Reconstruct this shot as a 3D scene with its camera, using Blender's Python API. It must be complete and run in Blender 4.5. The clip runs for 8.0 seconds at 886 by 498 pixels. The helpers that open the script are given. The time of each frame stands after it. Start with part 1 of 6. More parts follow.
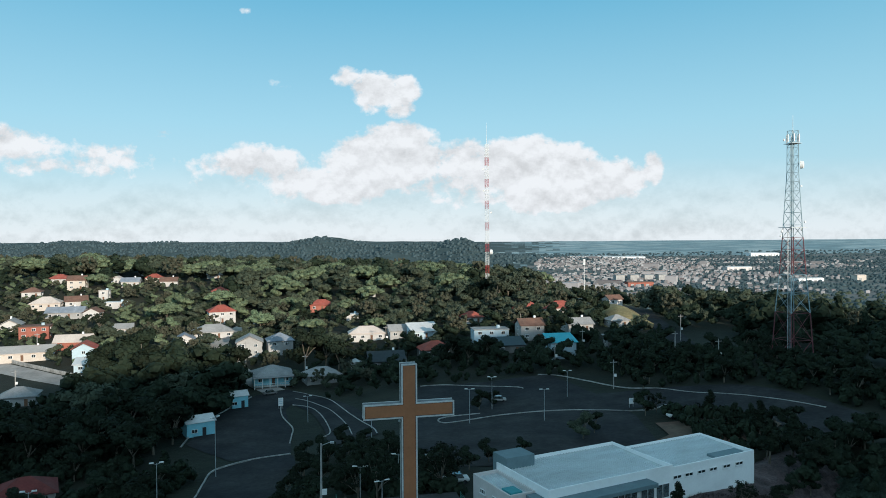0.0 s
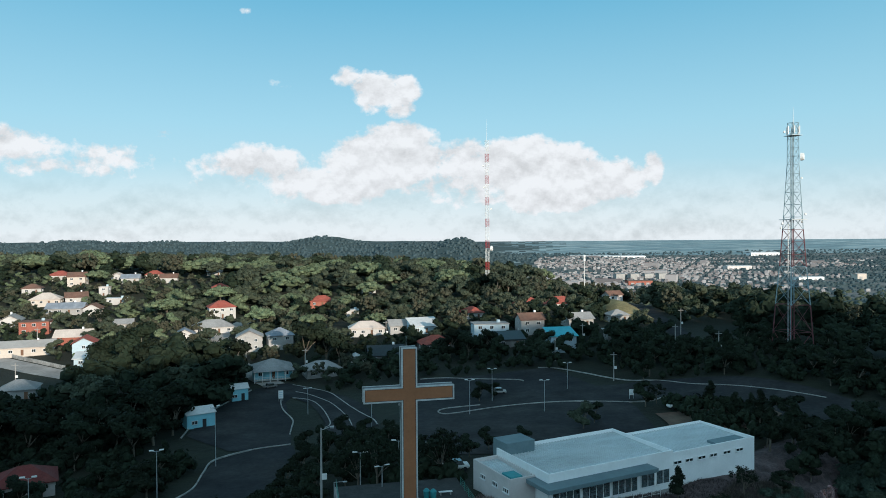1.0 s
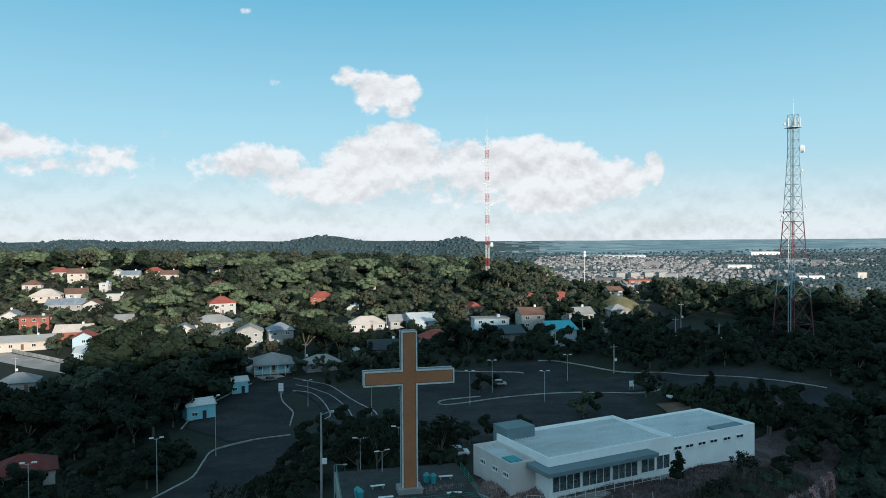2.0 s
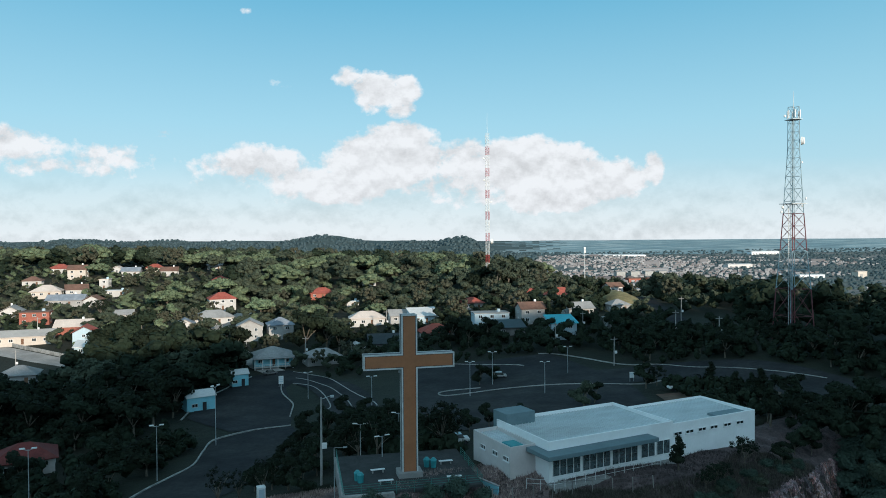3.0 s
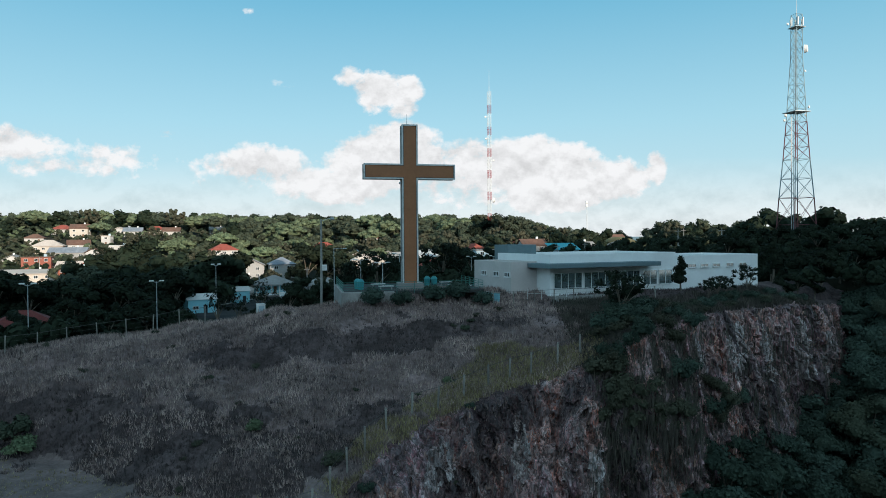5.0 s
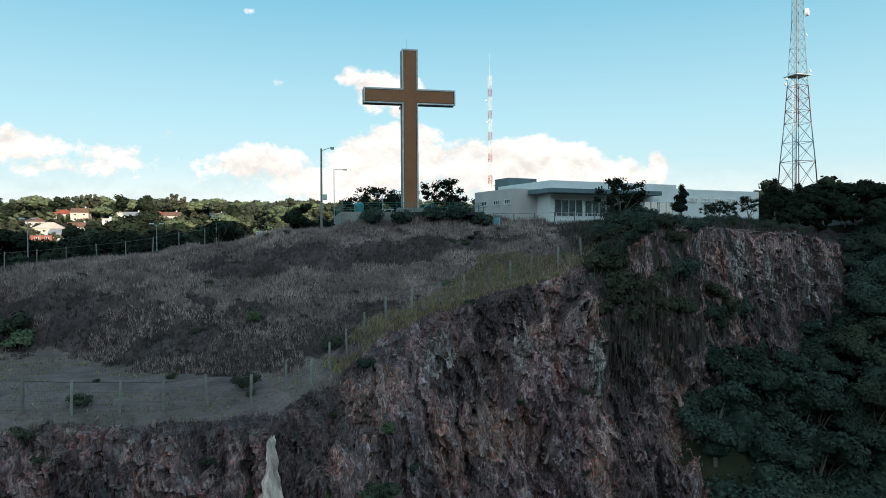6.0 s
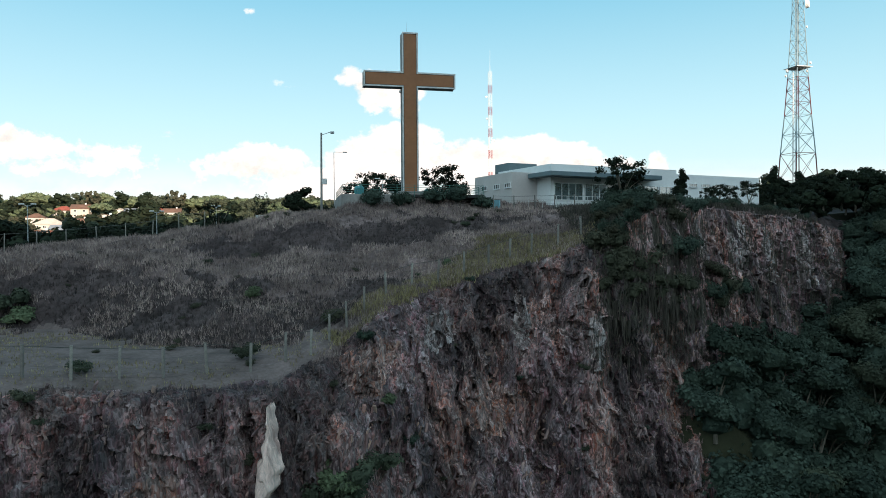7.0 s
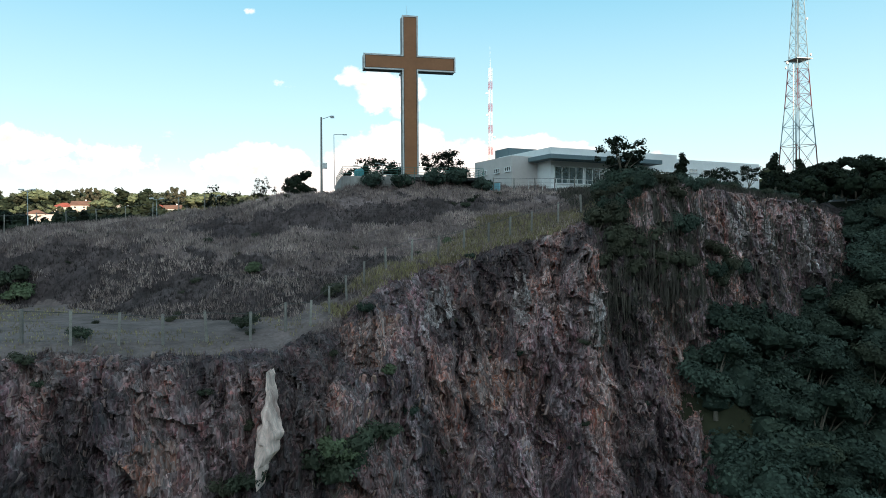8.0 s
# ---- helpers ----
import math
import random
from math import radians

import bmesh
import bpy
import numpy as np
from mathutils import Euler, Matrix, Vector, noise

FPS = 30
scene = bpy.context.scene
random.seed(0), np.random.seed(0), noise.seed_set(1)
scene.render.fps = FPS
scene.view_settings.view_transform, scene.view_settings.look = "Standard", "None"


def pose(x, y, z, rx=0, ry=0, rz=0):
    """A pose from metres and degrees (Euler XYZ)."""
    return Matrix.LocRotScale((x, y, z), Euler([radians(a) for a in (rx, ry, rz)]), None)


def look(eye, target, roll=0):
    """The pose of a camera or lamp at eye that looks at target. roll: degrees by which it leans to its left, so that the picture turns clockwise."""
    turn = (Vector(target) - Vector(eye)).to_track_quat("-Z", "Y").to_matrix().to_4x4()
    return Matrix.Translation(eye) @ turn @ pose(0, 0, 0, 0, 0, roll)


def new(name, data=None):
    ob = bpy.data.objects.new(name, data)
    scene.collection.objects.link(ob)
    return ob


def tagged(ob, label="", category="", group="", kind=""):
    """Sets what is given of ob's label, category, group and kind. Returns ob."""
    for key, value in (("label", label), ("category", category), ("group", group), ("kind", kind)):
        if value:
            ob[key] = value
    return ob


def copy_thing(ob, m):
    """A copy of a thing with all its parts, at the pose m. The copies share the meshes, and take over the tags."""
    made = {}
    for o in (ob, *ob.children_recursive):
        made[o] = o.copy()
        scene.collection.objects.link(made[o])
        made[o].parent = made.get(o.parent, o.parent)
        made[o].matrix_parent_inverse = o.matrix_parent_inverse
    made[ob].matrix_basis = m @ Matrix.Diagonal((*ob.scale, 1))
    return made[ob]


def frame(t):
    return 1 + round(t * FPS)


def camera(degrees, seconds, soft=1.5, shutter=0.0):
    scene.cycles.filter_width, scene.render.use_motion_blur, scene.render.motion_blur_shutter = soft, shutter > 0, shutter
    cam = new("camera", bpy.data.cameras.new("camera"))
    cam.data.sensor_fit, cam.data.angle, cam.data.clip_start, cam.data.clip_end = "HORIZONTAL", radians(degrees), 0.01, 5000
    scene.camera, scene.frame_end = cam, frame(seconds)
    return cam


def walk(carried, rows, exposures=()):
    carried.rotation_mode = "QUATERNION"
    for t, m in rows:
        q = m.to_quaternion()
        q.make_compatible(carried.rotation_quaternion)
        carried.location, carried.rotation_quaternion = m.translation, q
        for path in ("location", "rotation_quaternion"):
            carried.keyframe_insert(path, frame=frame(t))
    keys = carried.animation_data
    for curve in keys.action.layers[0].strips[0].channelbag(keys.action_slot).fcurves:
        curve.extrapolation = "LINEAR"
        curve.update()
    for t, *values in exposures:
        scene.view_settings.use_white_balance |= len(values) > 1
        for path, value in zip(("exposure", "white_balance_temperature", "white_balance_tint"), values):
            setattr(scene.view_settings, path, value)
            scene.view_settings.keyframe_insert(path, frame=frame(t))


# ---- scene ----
cam = camera(65.5, 8.0, soft=0.9)
# the drone sinks at 2 m/s, drops fast from 3.66 to 5.50 s, and sinks slowly again
STOPS = (0.0, 0.5, 1.0, 1.5, 2.0, 2.5, 3.0, 3.5, 3.6333, 3.6667, 3.7, 3.8, 4.0, 4.5, 5.0, 5.4, 5.4667, 5.5, 5.5333, 5.6, 6.0, 6.5, 7.0, 7.5, 8.0)


def sunk(t):
    return 2.0 * min(t, 3.658) + 16.13 * min(max(t - 3.658, 0), 1.839) + 2.005 * max(t - 5.497, 0)


def stand(t):
    part = sunk(t) / 42
    return pose(0.1 * part, 0.2 * part, 34 - sunk(t), 0, 0, 0.34 * part) @ pose(0, 0, 0, 90 - 0.92, 0, 0) @ pose(0, 0, 0, 0, 0, -0.36)


walk(cam, [(t, stand(t)) for t in STOPS], [(0.0, 0.0, 6150, 8), (3.5, 0.0, 6150, 8), (4.5, -0.05, 6150, 8), (5.2, 0.1, 6500, 10), (6.3, 0.36, 7050, 13), (7.0, 0.48, 7250, 16), (8.0, 0.62, 7350, 18)])

# ---- world and light ----
SUN_ELEVATION, SUN_AZIMUTH = radians(13.0), radians(150.0)   # azimuth clockwise from +y: behind the drone, to its right
sun_way = Vector((math.sin(SUN_AZIMUTH) * math.cos(SUN_ELEVATION), math.cos(SUN_AZIMUTH) * math.cos(SUN_ELEVATION), math.sin(SUN_ELEVATION)))
SUN_SIDE = 0.85
world = bpy.data.worlds.new("world")
scene.world = world
world.use_nodes = True
wt = world.node_tree
wt.nodes.clear()


def wnode(kind, **values):
    n = wt.nodes.new(kind)
    for key, value in values.items():
        n.inputs[key].default_value = value
    return n


def wmath(op, a, b=None, c=None, clamp=False):
    n = wt.nodes.new("ShaderNodeMath")
    n.operation, n.use_clamp = op, clamp
    for i, v in enumerate((a, b, c)):
        if v is None:
            continue
        if isinstance(v, (int, float)):
            n.inputs[i].default_value = v
        else:
            wt.links.new(v, n.inputs[i])
    return n.outputs[0]


w_sky = wt.nodes.new("ShaderNodeTexSky")
w_sky.sky_type, w_sky.sun_disc = "NISHITA", False
w_sky.sun_elevation, w_sky.sun_rotation = radians(24), SUN_AZIMUTH
w_sky.air_density, w_sky.dust_density, w_sky.ozone_density = 1.0, 0.6, 1.5
w_geo = wt.nodes.new("ShaderNodeTexCoord")
w_sep = wt.nodes.new("ShaderNodeSeparateXYZ")
wt.links.new(w_geo.outputs["Generated"], w_sep.inputs[0])
# bearing and height as slopes against the north (+y) view
w_y = wmath("MAXIMUM", w_sep.outputs[1], 0.05)
w_u = wmath("DIVIDE", w_sep.outputs[0], w_y)
w_v = wmath("DIVIDE", w_sep.outputs[2], w_y)
w_uv = wt.nodes.new("ShaderNodeCombineXYZ")
wt.links.new(w_u, w_uv.inputs[0])
wt.links.new(w_v, w_uv.inputs[1])


def wnoise(scale, detail, rough, stretch=1.0, shift=0.0, lift=0.0):
    m = wt.nodes.new("ShaderNodeMapping")
    m.inputs["Scale"].default_value = (1, stretch, 1)
    m.inputs["Location"].default_value = (shift, shift * 0.7 + lift, 0)
    wt.links.new(w_uv.outputs[0], m.inputs["Vector"])
    n = wnode("ShaderNodeTexNoise", Scale=scale, Detail=detail, Roughness=rough)
    wt.links.new(m.outputs[0], n.inputs["Vector"])
    return n.outputs["Fac"]


def puff(u, v, ru, rv, weight=1.0):
    """A soft oval of cloud round the bearing u and height v."""
    du = wmath("DIVIDE", wmath("SUBTRACT", w_u, u), ru)
    dv = wmath("DIVIDE", wmath("SUBTRACT", w_v, v), rv)
    d = wmath("ADD", wmath("MULTIPLY", du, du), wmath("MULTIPLY", dv, dv))
    return wmath("MULTIPLY", wmath("SUBTRACT", 1.0, d, clamp=True), weight)


CLOUDS = [  # bearing, height, half width, half height, density
    (-0.098, 0.212, 0.062, 0.042, 1.0), (-0.138, 0.232, 0.034, 0.026, 0.85), (-0.058, 0.215, 0.034, 0.030, 0.85), (-0.065, 0.188, 0.032, 0.028, 0.75),
    (-0.090, 0.110, 0.125, 0.060, 1.3), (-0.060, 0.146, 0.075, 0.036, 1.0), (-0.135, 0.080, 0.120, 0.045, 1.0), (-0.270, 0.108, 0.120, 0.042, 0.85), (-0.240, 0.085, 0.150, 0.042, 0.75),
    (0.130, 0.100, 0.125, 0.060, 1.35), (0.160, 0.070, 0.150, 0.050, 1.1), (0.250, 0.085, 0.070, 0.045, 1.0), (0.030, 0.110, 0.075, 0.046, 0.95), (0.030, 0.070, 0.200, 0.045, 0.85),
    (0.305, 0.098, 0.024, 0.034, 0.85), (-0.470, 0.122, 0.120, 0.034, 0.78), (-0.610, 0.140, 0.130, 0.036, 0.82), (-0.400, 0.152, 0.050, 0.020, 0.62), (-0.54, 0.105, 0.16, 0.03, 0.7),
    (-0.285, 0.330, 0.013, 0.007, 0.33), (-0.230, 0.225, 0.030, 0.016, 0.36)]
mass = None
for item in CLOUDS:
    one = puff(*item)
    mass = one if mass is None else wmath("MAXIMUM", mass, one)
billow = wnoise(10.0, 9.0, 0.62, 1.25, 3.1)
fine = wnoise(42.0, 7.0, 0.62, 1.15, 8.0)
lumps = wmath("ADD", wmath("MULTIPLY", wmath("SUBTRACT", billow, 0.5), 2.3), wmath("MULTIPLY", wmath("SUBTRACT", fine, 0.5), 0.9))
cover = wmath("MULTIPLY", wmath("SUBTRACT", wmath("ADD", mass, lumps), 0.40), 3.3, clamp=True)
cover = wmath("MULTIPLY", cover, wmath("MULTIPLY", mass, 3.5, clamp=True))
# thin veil towards the horizon, and a general broken cover outside the view
veil = wmath("MULTIPLY", wmath("SUBTRACT", 1.0, wmath("DIVIDE", wmath("ABSOLUTE", w_v), 0.115), clamp=True), 0.84)
cover = wmath("MAXIMUM", cover, wmath("MULTIPLY", veil, wmath("ADD", 0.78, wmath("MULTIPLY", wnoise(5.0, 4.0, 0.5, 5.0), 0.32)), clamp=True))
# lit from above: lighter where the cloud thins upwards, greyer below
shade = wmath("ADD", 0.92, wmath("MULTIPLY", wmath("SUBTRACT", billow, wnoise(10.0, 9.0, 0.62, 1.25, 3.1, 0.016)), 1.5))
shade = wmath("MAXIMUM", wmath("MINIMUM", shade, 1.0), 0.70)
# the clear sky: the physical sky, drawn towards the hazy blue of a bright afternoon
w_ramp = wt.nodes.new("ShaderNodeValToRGB")
w_ramp.color_ramp.elements[0].position, w_ramp.color_ramp.elements[0].color = 0.0, (0.66, 0.84, 0.88, 1)
w_ramp.color_ramp.elements[1].position, w_ramp.color_ramp.elements[1].color = 1.0, (0.20, 0.30, 0.36, 1)
for at, tone in ((0.16, (0.42, 0.74, 0.87, 1)), (0.36, (0.135, 0.49, 0.71, 1)), (0.6, (0.15, 0.36, 0.48, 1))):
    e = w_ramp.color_ramp.elements.new(at)
    e.color = tone
wt.links.new(wmath("MAXIMUM", w_sep.outputs[2], 0.0), w_ramp.inputs["Fac"])
w_haze = wt.nodes.new("ShaderNodeVectorMath")
w_haze.operation = "SCALE"
w_haze.inputs["Scale"].default_value = 9.5
wt.links.new(w_ramp.outputs[0], w_haze.inputs[0])
# towards the sun, behind the drone, the sky is several times as bright and paler
w_back = wmath("MULTIPLY", wmath("SUBTRACT", wmath("MULTIPLY", w_sep.outputs[1], -1.0), 0.05, clamp=True), SUN_SIDE)
w_pale = wt.nodes.new("ShaderNodeCombineXYZ")
for k, c in enumerate((0.80, 0.98, 1.08)):
    wt.links.new(wmath("MULTIPLY", w_back, 9.5 * c), w_pale.inputs[k])
w_add = wt.nodes.new("ShaderNodeVectorMath")
w_add.operation = "ADD"
wt.links.new(w_haze.outputs[0], w_add.inputs[0])
wt.links.new(w_pale.outputs[0], w_add.inputs[1])
w_tint = wt.nodes.new("ShaderNodeMix")
w_tint.data_type = "RGBA"
w_tint.inputs["Factor"].default_value = 0.88
wt.links.new(w_sky.outputs[0], w_tint.inputs["A"])
wt.links.new(w_add.outputs[0], w_tint.inputs["B"])
w_cloud = wt.nodes.new("ShaderNodeMix")
w_cloud.data_type, w_cloud.blend_type = "RGBA", "MULTIPLY"
w_cloud.inputs["Factor"].default_value = 1.0
w_cloud.inputs["A"].default_value = (9.0, 8.95, 8.95, 1)
wt.links.new(shade, w_cloud.inputs["B"])
w_mix = wt.nodes.new("ShaderNodeMix")
w_mix.data_type = "RGBA"
wt.links.new(cover, w_mix.inputs["Factor"])
wt.links.new(w_tint.outputs["Result"], w_mix.inputs["A"])
wt.links.new(w_cloud.outputs["Result"], w_mix.inputs["B"])
w_bg = wnode("ShaderNodeBackground", Strength=0.100)
wt.links.new(w_mix.outputs["Result"], w_bg.inputs["Color"])
w_out = wt.nodes.new("ShaderNodeOutputWorld")
wt.links.new(w_bg.outputs[0], w_out.inputs["Surface"])
sun = new("sun", bpy.data.lights.new("sun", "SUN"))
sun.data.energy, sun.data.angle, sun.data.color = 5.0, radians(0.5), (1.0, 0.86, 0.70)
sun.matrix_world = look(sun_way * 900, (0, 0, 0))

# ---- materials ----


def material(name, colour, rough=0.8, spread=0.25, scale=1.0, second=None, bump=0.0, bump_scale=8.0, metal=0.0, vary=0.0, stretch=(1, 1, 1), mix_at=0.5, mix_soft=0.15, island=False, specular=0.3, cells=None, stain=None):
    """A surface of one base colour with a coarse and a fine variation, an optional second colour in patches and a fine relief."""
    m = bpy.data.materials.new(name)
    m.use_nodes = True
    t = m.node_tree
    p = t.nodes["Principled BSDF"]
    p.inputs["Roughness"].default_value, p.inputs["Metallic"].default_value = rough, metal
    p.inputs["Specular IOR Level"].default_value = specular
    co = t.nodes.new("ShaderNodeTexCoord")
    mp = t.nodes.new("ShaderNodeMapping")
    mp.inputs["Scale"].default_value = stretch
    t.links.new(co.outputs["Object"], mp.inputs["Vector"])

    def noise_of(s, detail=5.0, r=0.6):
        n = t.nodes.new("ShaderNodeTexNoise")
        n.inputs["Scale"].default_value, n.inputs["Detail"].default_value, n.inputs["Roughness"].default_value = s, detail, r
        t.links.new(mp.outputs[0], n.inputs["Vector"])
        return n.outputs["Fac"]

    def ramp(src, a, b, lo, hi):
        n = t.nodes.new("ShaderNodeMapRange")
        n.inputs["From Min"].default_value, n.inputs["From Max"].default_value = a, b
        n.inputs["To Min"].default_value, n.inputs["To Max"].default_value = lo, hi
        t.links.new(src, n.inputs["Value"])
        return n.outputs[0]

    base = t.nodes.new("ShaderNodeRGB")
    base.outputs[0].default_value = (*colour, 1)
    col = base.outputs[0]
    if second:
        mx = t.nodes.new("ShaderNodeMix")
        mx.data_type = "RGBA"
        t.links.new(ramp(noise_of(scale * 0.45), mix_at - mix_soft, mix_at + mix_soft, 0, 1), mx.inputs["Factor"])
        t.links.new(col, mx.inputs["A"])
        mx.inputs["B"].default_value = (*second, 1)
        col = mx.outputs["Result"]
    for s, amount in ((scale, spread), (scale * 7, spread * 0.7)):
        hs = t.nodes.new("ShaderNodeHueSaturation")
        t.links.new(ramp(noise_of(s), 0.3, 0.7, 1 - amount, 1 + amount), hs.inputs["Value"])
        t.links.new(col, hs.inputs["Color"])
        col = hs.outputs[0]
    if stain:
        # long dark weather stains running down the surface
        mx = t.nodes.new("ShaderNodeMix")
        mx.data_type = "RGBA"
        t.links.new(ramp(noise_of(stain[1], 4.0, 0.55), stain[2] - 0.07, stain[2] + 0.07, 0.0, 0.85), mx.inputs["Factor"])
        t.links.new(col, mx.inputs["A"])
        mx.inputs["B"].default_value = (*stain[0], 1)
        col = mx.outputs["Result"]
    crack = None
    for s, amount in cells or ():
        # broken blocks: each cell a little lighter or darker, with a dark joint
        vo = t.nodes.new("ShaderNodeTexVoronoi")
        vo.inputs["Scale"].default_value = s
        warp = t.nodes.new("ShaderNodeVectorMath")
        warp.operation = "MULTIPLY_ADD"
        nz = t.nodes.new("ShaderNodeTexNoise")
        nz.inputs["Scale"].default_value = s * 0.7
        t.links.new(mp.outputs[0], nz.inputs["Vector"])
        t.links.new(nz.outputs["Color"], warp.inputs[0])
        warp.inputs[1].default_value = (0.7 / s, 0.7 / s, 0.7 / s)
        t.links.new(mp.outputs[0], warp.inputs[2])
        t.links.new(warp.outputs[0], vo.inputs["Vector"])
        sp = t.nodes.new("ShaderNodeSeparateColor")
        t.links.new(vo.outputs["Color"], sp.inputs[0])
        hs = t.nodes.new("ShaderNodeHueSaturation")
        t.links.new(ramp(sp.outputs[0], 0, 1, 1 - amount, 1 + amount), hs.inputs["Value"])
        t.links.new(ramp(sp.outputs[1], 0, 1, 0.6, 1.2), hs.inputs["Saturation"])
        t.links.new(col, hs.inputs["Color"])
        col = hs.outputs[0]
        height = t.nodes.new("ShaderNodeMath")
        height.operation = "MULTIPLY_ADD"
        t.links.new(vo.outputs["Distance"], height.inputs[0])
        height.inputs[1].default_value = -1.5 / s
        t.links.new(sp.outputs[2], height.inputs[2]) if crack is None else t.links.new(crack, height.inputs[2])
        crack = height.outputs[0]
    if vary:
        hs = t.nodes.new("ShaderNodeHueSaturation")
        if island:
            rnd = t.nodes.new("ShaderNodeNewGeometry").outputs["Random Per Island"]
        else:
            rnd = t.nodes.new("ShaderNodeObjectInfo").outputs["Random"]
        t.links.new(ramp(rnd, 0, 1, 1 - vary, 1 + vary), hs.inputs["Value"])
        t.links.new(ramp(rnd, 0, 1, 0.5 - vary * 0.05, 0.5 + vary * 0.05), hs.inputs["Hue"])
        t.links.new(col, hs.inputs["Color"])
        col = hs.outputs[0]
    t.links.new(col, p.inputs["Base Color"])
    if bump:
        b = t.nodes.new("ShaderNodeBump")
        b.inputs["Strength"].default_value, b.inputs["Distance"].default_value = 1.0, bump
        t.links.new(noise_of(bump_scale, 6.0, 0.65), b.inputs["Height"])
        t.links.new(b.outputs[0], p.inputs["Normal"])
        if crack is not None:
            b2 = t.nodes.new("ShaderNodeBump")
            b2.inputs["Strength"].default_value, b2.inputs["Distance"].default_value = 1.0, 0.35
            t.links.new(crack, b2.inputs["Height"])
            t.links.new(b2.outputs[0], b.inputs["Normal"])
    return m


def leafy(name, colour, second, vary=0.25):
    """Leaves: two greens by clump, a little light passing through."""
    m = material(name, colour, 0.65, 0.3, 0.5, second, vary=vary, mix_at=0.5, mix_soft=0.2, specular=0.06)
    t = m.node_tree
    p = t.nodes["Principled BSDF"]
    hs = t.nodes.new("ShaderNodeHueSaturation")
    geo = t.nodes.new("ShaderNodeNewGeometry")
    mr = t.nodes.new("ShaderNodeMapRange")
    mr.inputs["To Min"].default_value, mr.inputs["To Max"].default_value = 0.84, 1.16
    t.links.new(geo.outputs["Random Per Island"], mr.inputs["Value"])
    t.links.new(mr.outputs[0], hs.inputs["Value"])
    src = p.inputs["Base Color"].links[0].from_socket
    t.links.new(src, hs.inputs["Color"])
    t.links.new(hs.outputs[0], p.inputs["Base Color"])
    return m


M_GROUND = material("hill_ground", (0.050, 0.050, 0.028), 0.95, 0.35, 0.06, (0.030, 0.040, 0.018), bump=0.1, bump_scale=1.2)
M_CLIFF = material("basalt_rock", (0.292, 0.175, 0.188), 0.9, 0.6, 0.4, (0.46, 0.232, 0.195), bump=0.12, bump_scale=5.0, stretch=(1, 1, 0.3), mix_at=0.53, mix_soft=0.09, cells=((2.0, 0.3), (7.0, 0.5)), stain=((0.050, 0.038, 0.044), 0.17, 0.508))
M_RUST = material("red_broken_rock", (0.44, 0.235, 0.19), 0.9, 0.5, 0.8, (0.27, 0.145, 0.125), bump=0.15, bump_scale=4.0, stretch=(1, 1, 0.25), cells=((2.5, 0.25), (7.0, 0.4)))
M_PALEROCK = material("pale_streaked_rock", (0.52, 0.42, 0.40), 0.9, 0.45, 0.9, (0.24, 0.185, 0.18), bump=0.15, bump_scale=4.0, stretch=(1, 1, 0.16), cells=((2.5, 0.2), (7.0, 0.4)))
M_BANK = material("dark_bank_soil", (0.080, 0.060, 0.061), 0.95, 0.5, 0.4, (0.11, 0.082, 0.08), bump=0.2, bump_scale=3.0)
M_BENCH = material("trodden_bench_soil", (0.20, 0.152, 0.145), 0.95, 0.3, 0.5, (0.135, 0.105, 0.098), bump=0.08, bump_scale=4.0)
M_SLOPE = material("dry_grass_soil", (0.215, 0.158, 0.152), 0.95, 0.5, 0.3, (0.13, 0.095, 0.091), bump=0.2, bump_scale=3.0)
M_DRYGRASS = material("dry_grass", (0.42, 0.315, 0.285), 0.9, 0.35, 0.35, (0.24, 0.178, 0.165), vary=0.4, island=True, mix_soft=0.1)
M_STEMS = material("withered_stems", (0.235, 0.165, 0.155), 0.9, 0.35, 0.4, (0.12, 0.09, 0.085), vary=0.4, island=True)
M_YGRASS = material("yellow_green_grass", (0.33, 0.27, 0.145), 0.9, 0.3, 0.3, (0.24, 0.19, 0.115), vary=0.35, island=True)
M_ASPHALT = material("asphalt", (0.029, 0.030, 0.033), 0.92, 0.3, 0.15, (0.042, 0.042, 0.042), bump=0.01, bump_scale=30, specular=0.08)
M_KERB = material("kerb_white", (0.36, 0.35, 0.33), 0.8, 0.3, 1.0, (0.20, 0.195, 0.18), mix_at=0.55)
M_ORANGE = material("orange_panel", (0.40, 0.165, 0.076), 0.55, 0.10, 0.5, (0.34, 0.145, 0.072), bump=0.004, bump_scale=6, mix_soft=0.3)
M_TRIM = material("pale_metal_trim", (0.62, 0.63, 0.62), 0.5, 0.12, 1.5, (0.38, 0.37, 0.34), mix_at=0.66, metal=0.2)
M_SIDE = material("grey_sheet", (0.20, 0.21, 0.21), 0.6, 0.15, 0.7, (0.12, 0.12, 0.12))
M_DARK = material("dark_gap", (0.03, 0.03, 0.032), 0.8, 0.2, 2.0)
M_WHITE = material("white_render", (0.87, 0.87, 0.86), 0.8, 0.04, 0.4, (0.80, 0.80, 0.79), bump=0.003, bump_scale=12, mix_at=0.6)
M_PINK = material("pale_pink_render", (0.66, 0.60, 0.58), 0.85, 0.06, 0.4, (0.58, 0.53, 0.50), bump=0.003, bump_scale=12)
M_TEAL = material("grey_teal_paint", (0.17, 0.235, 0.25), 0.7, 0.08, 0.5, (0.13, 0.19, 0.21), bump=0.003, bump_scale=10)
M_ROOFM = material("metal_roof_sheet", (0.60, 0.64, 0.645), 0.5, 0.12, 0.5, (0.48, 0.50, 0.50), metal=0.1, stretch=(0.3, 1, 1))
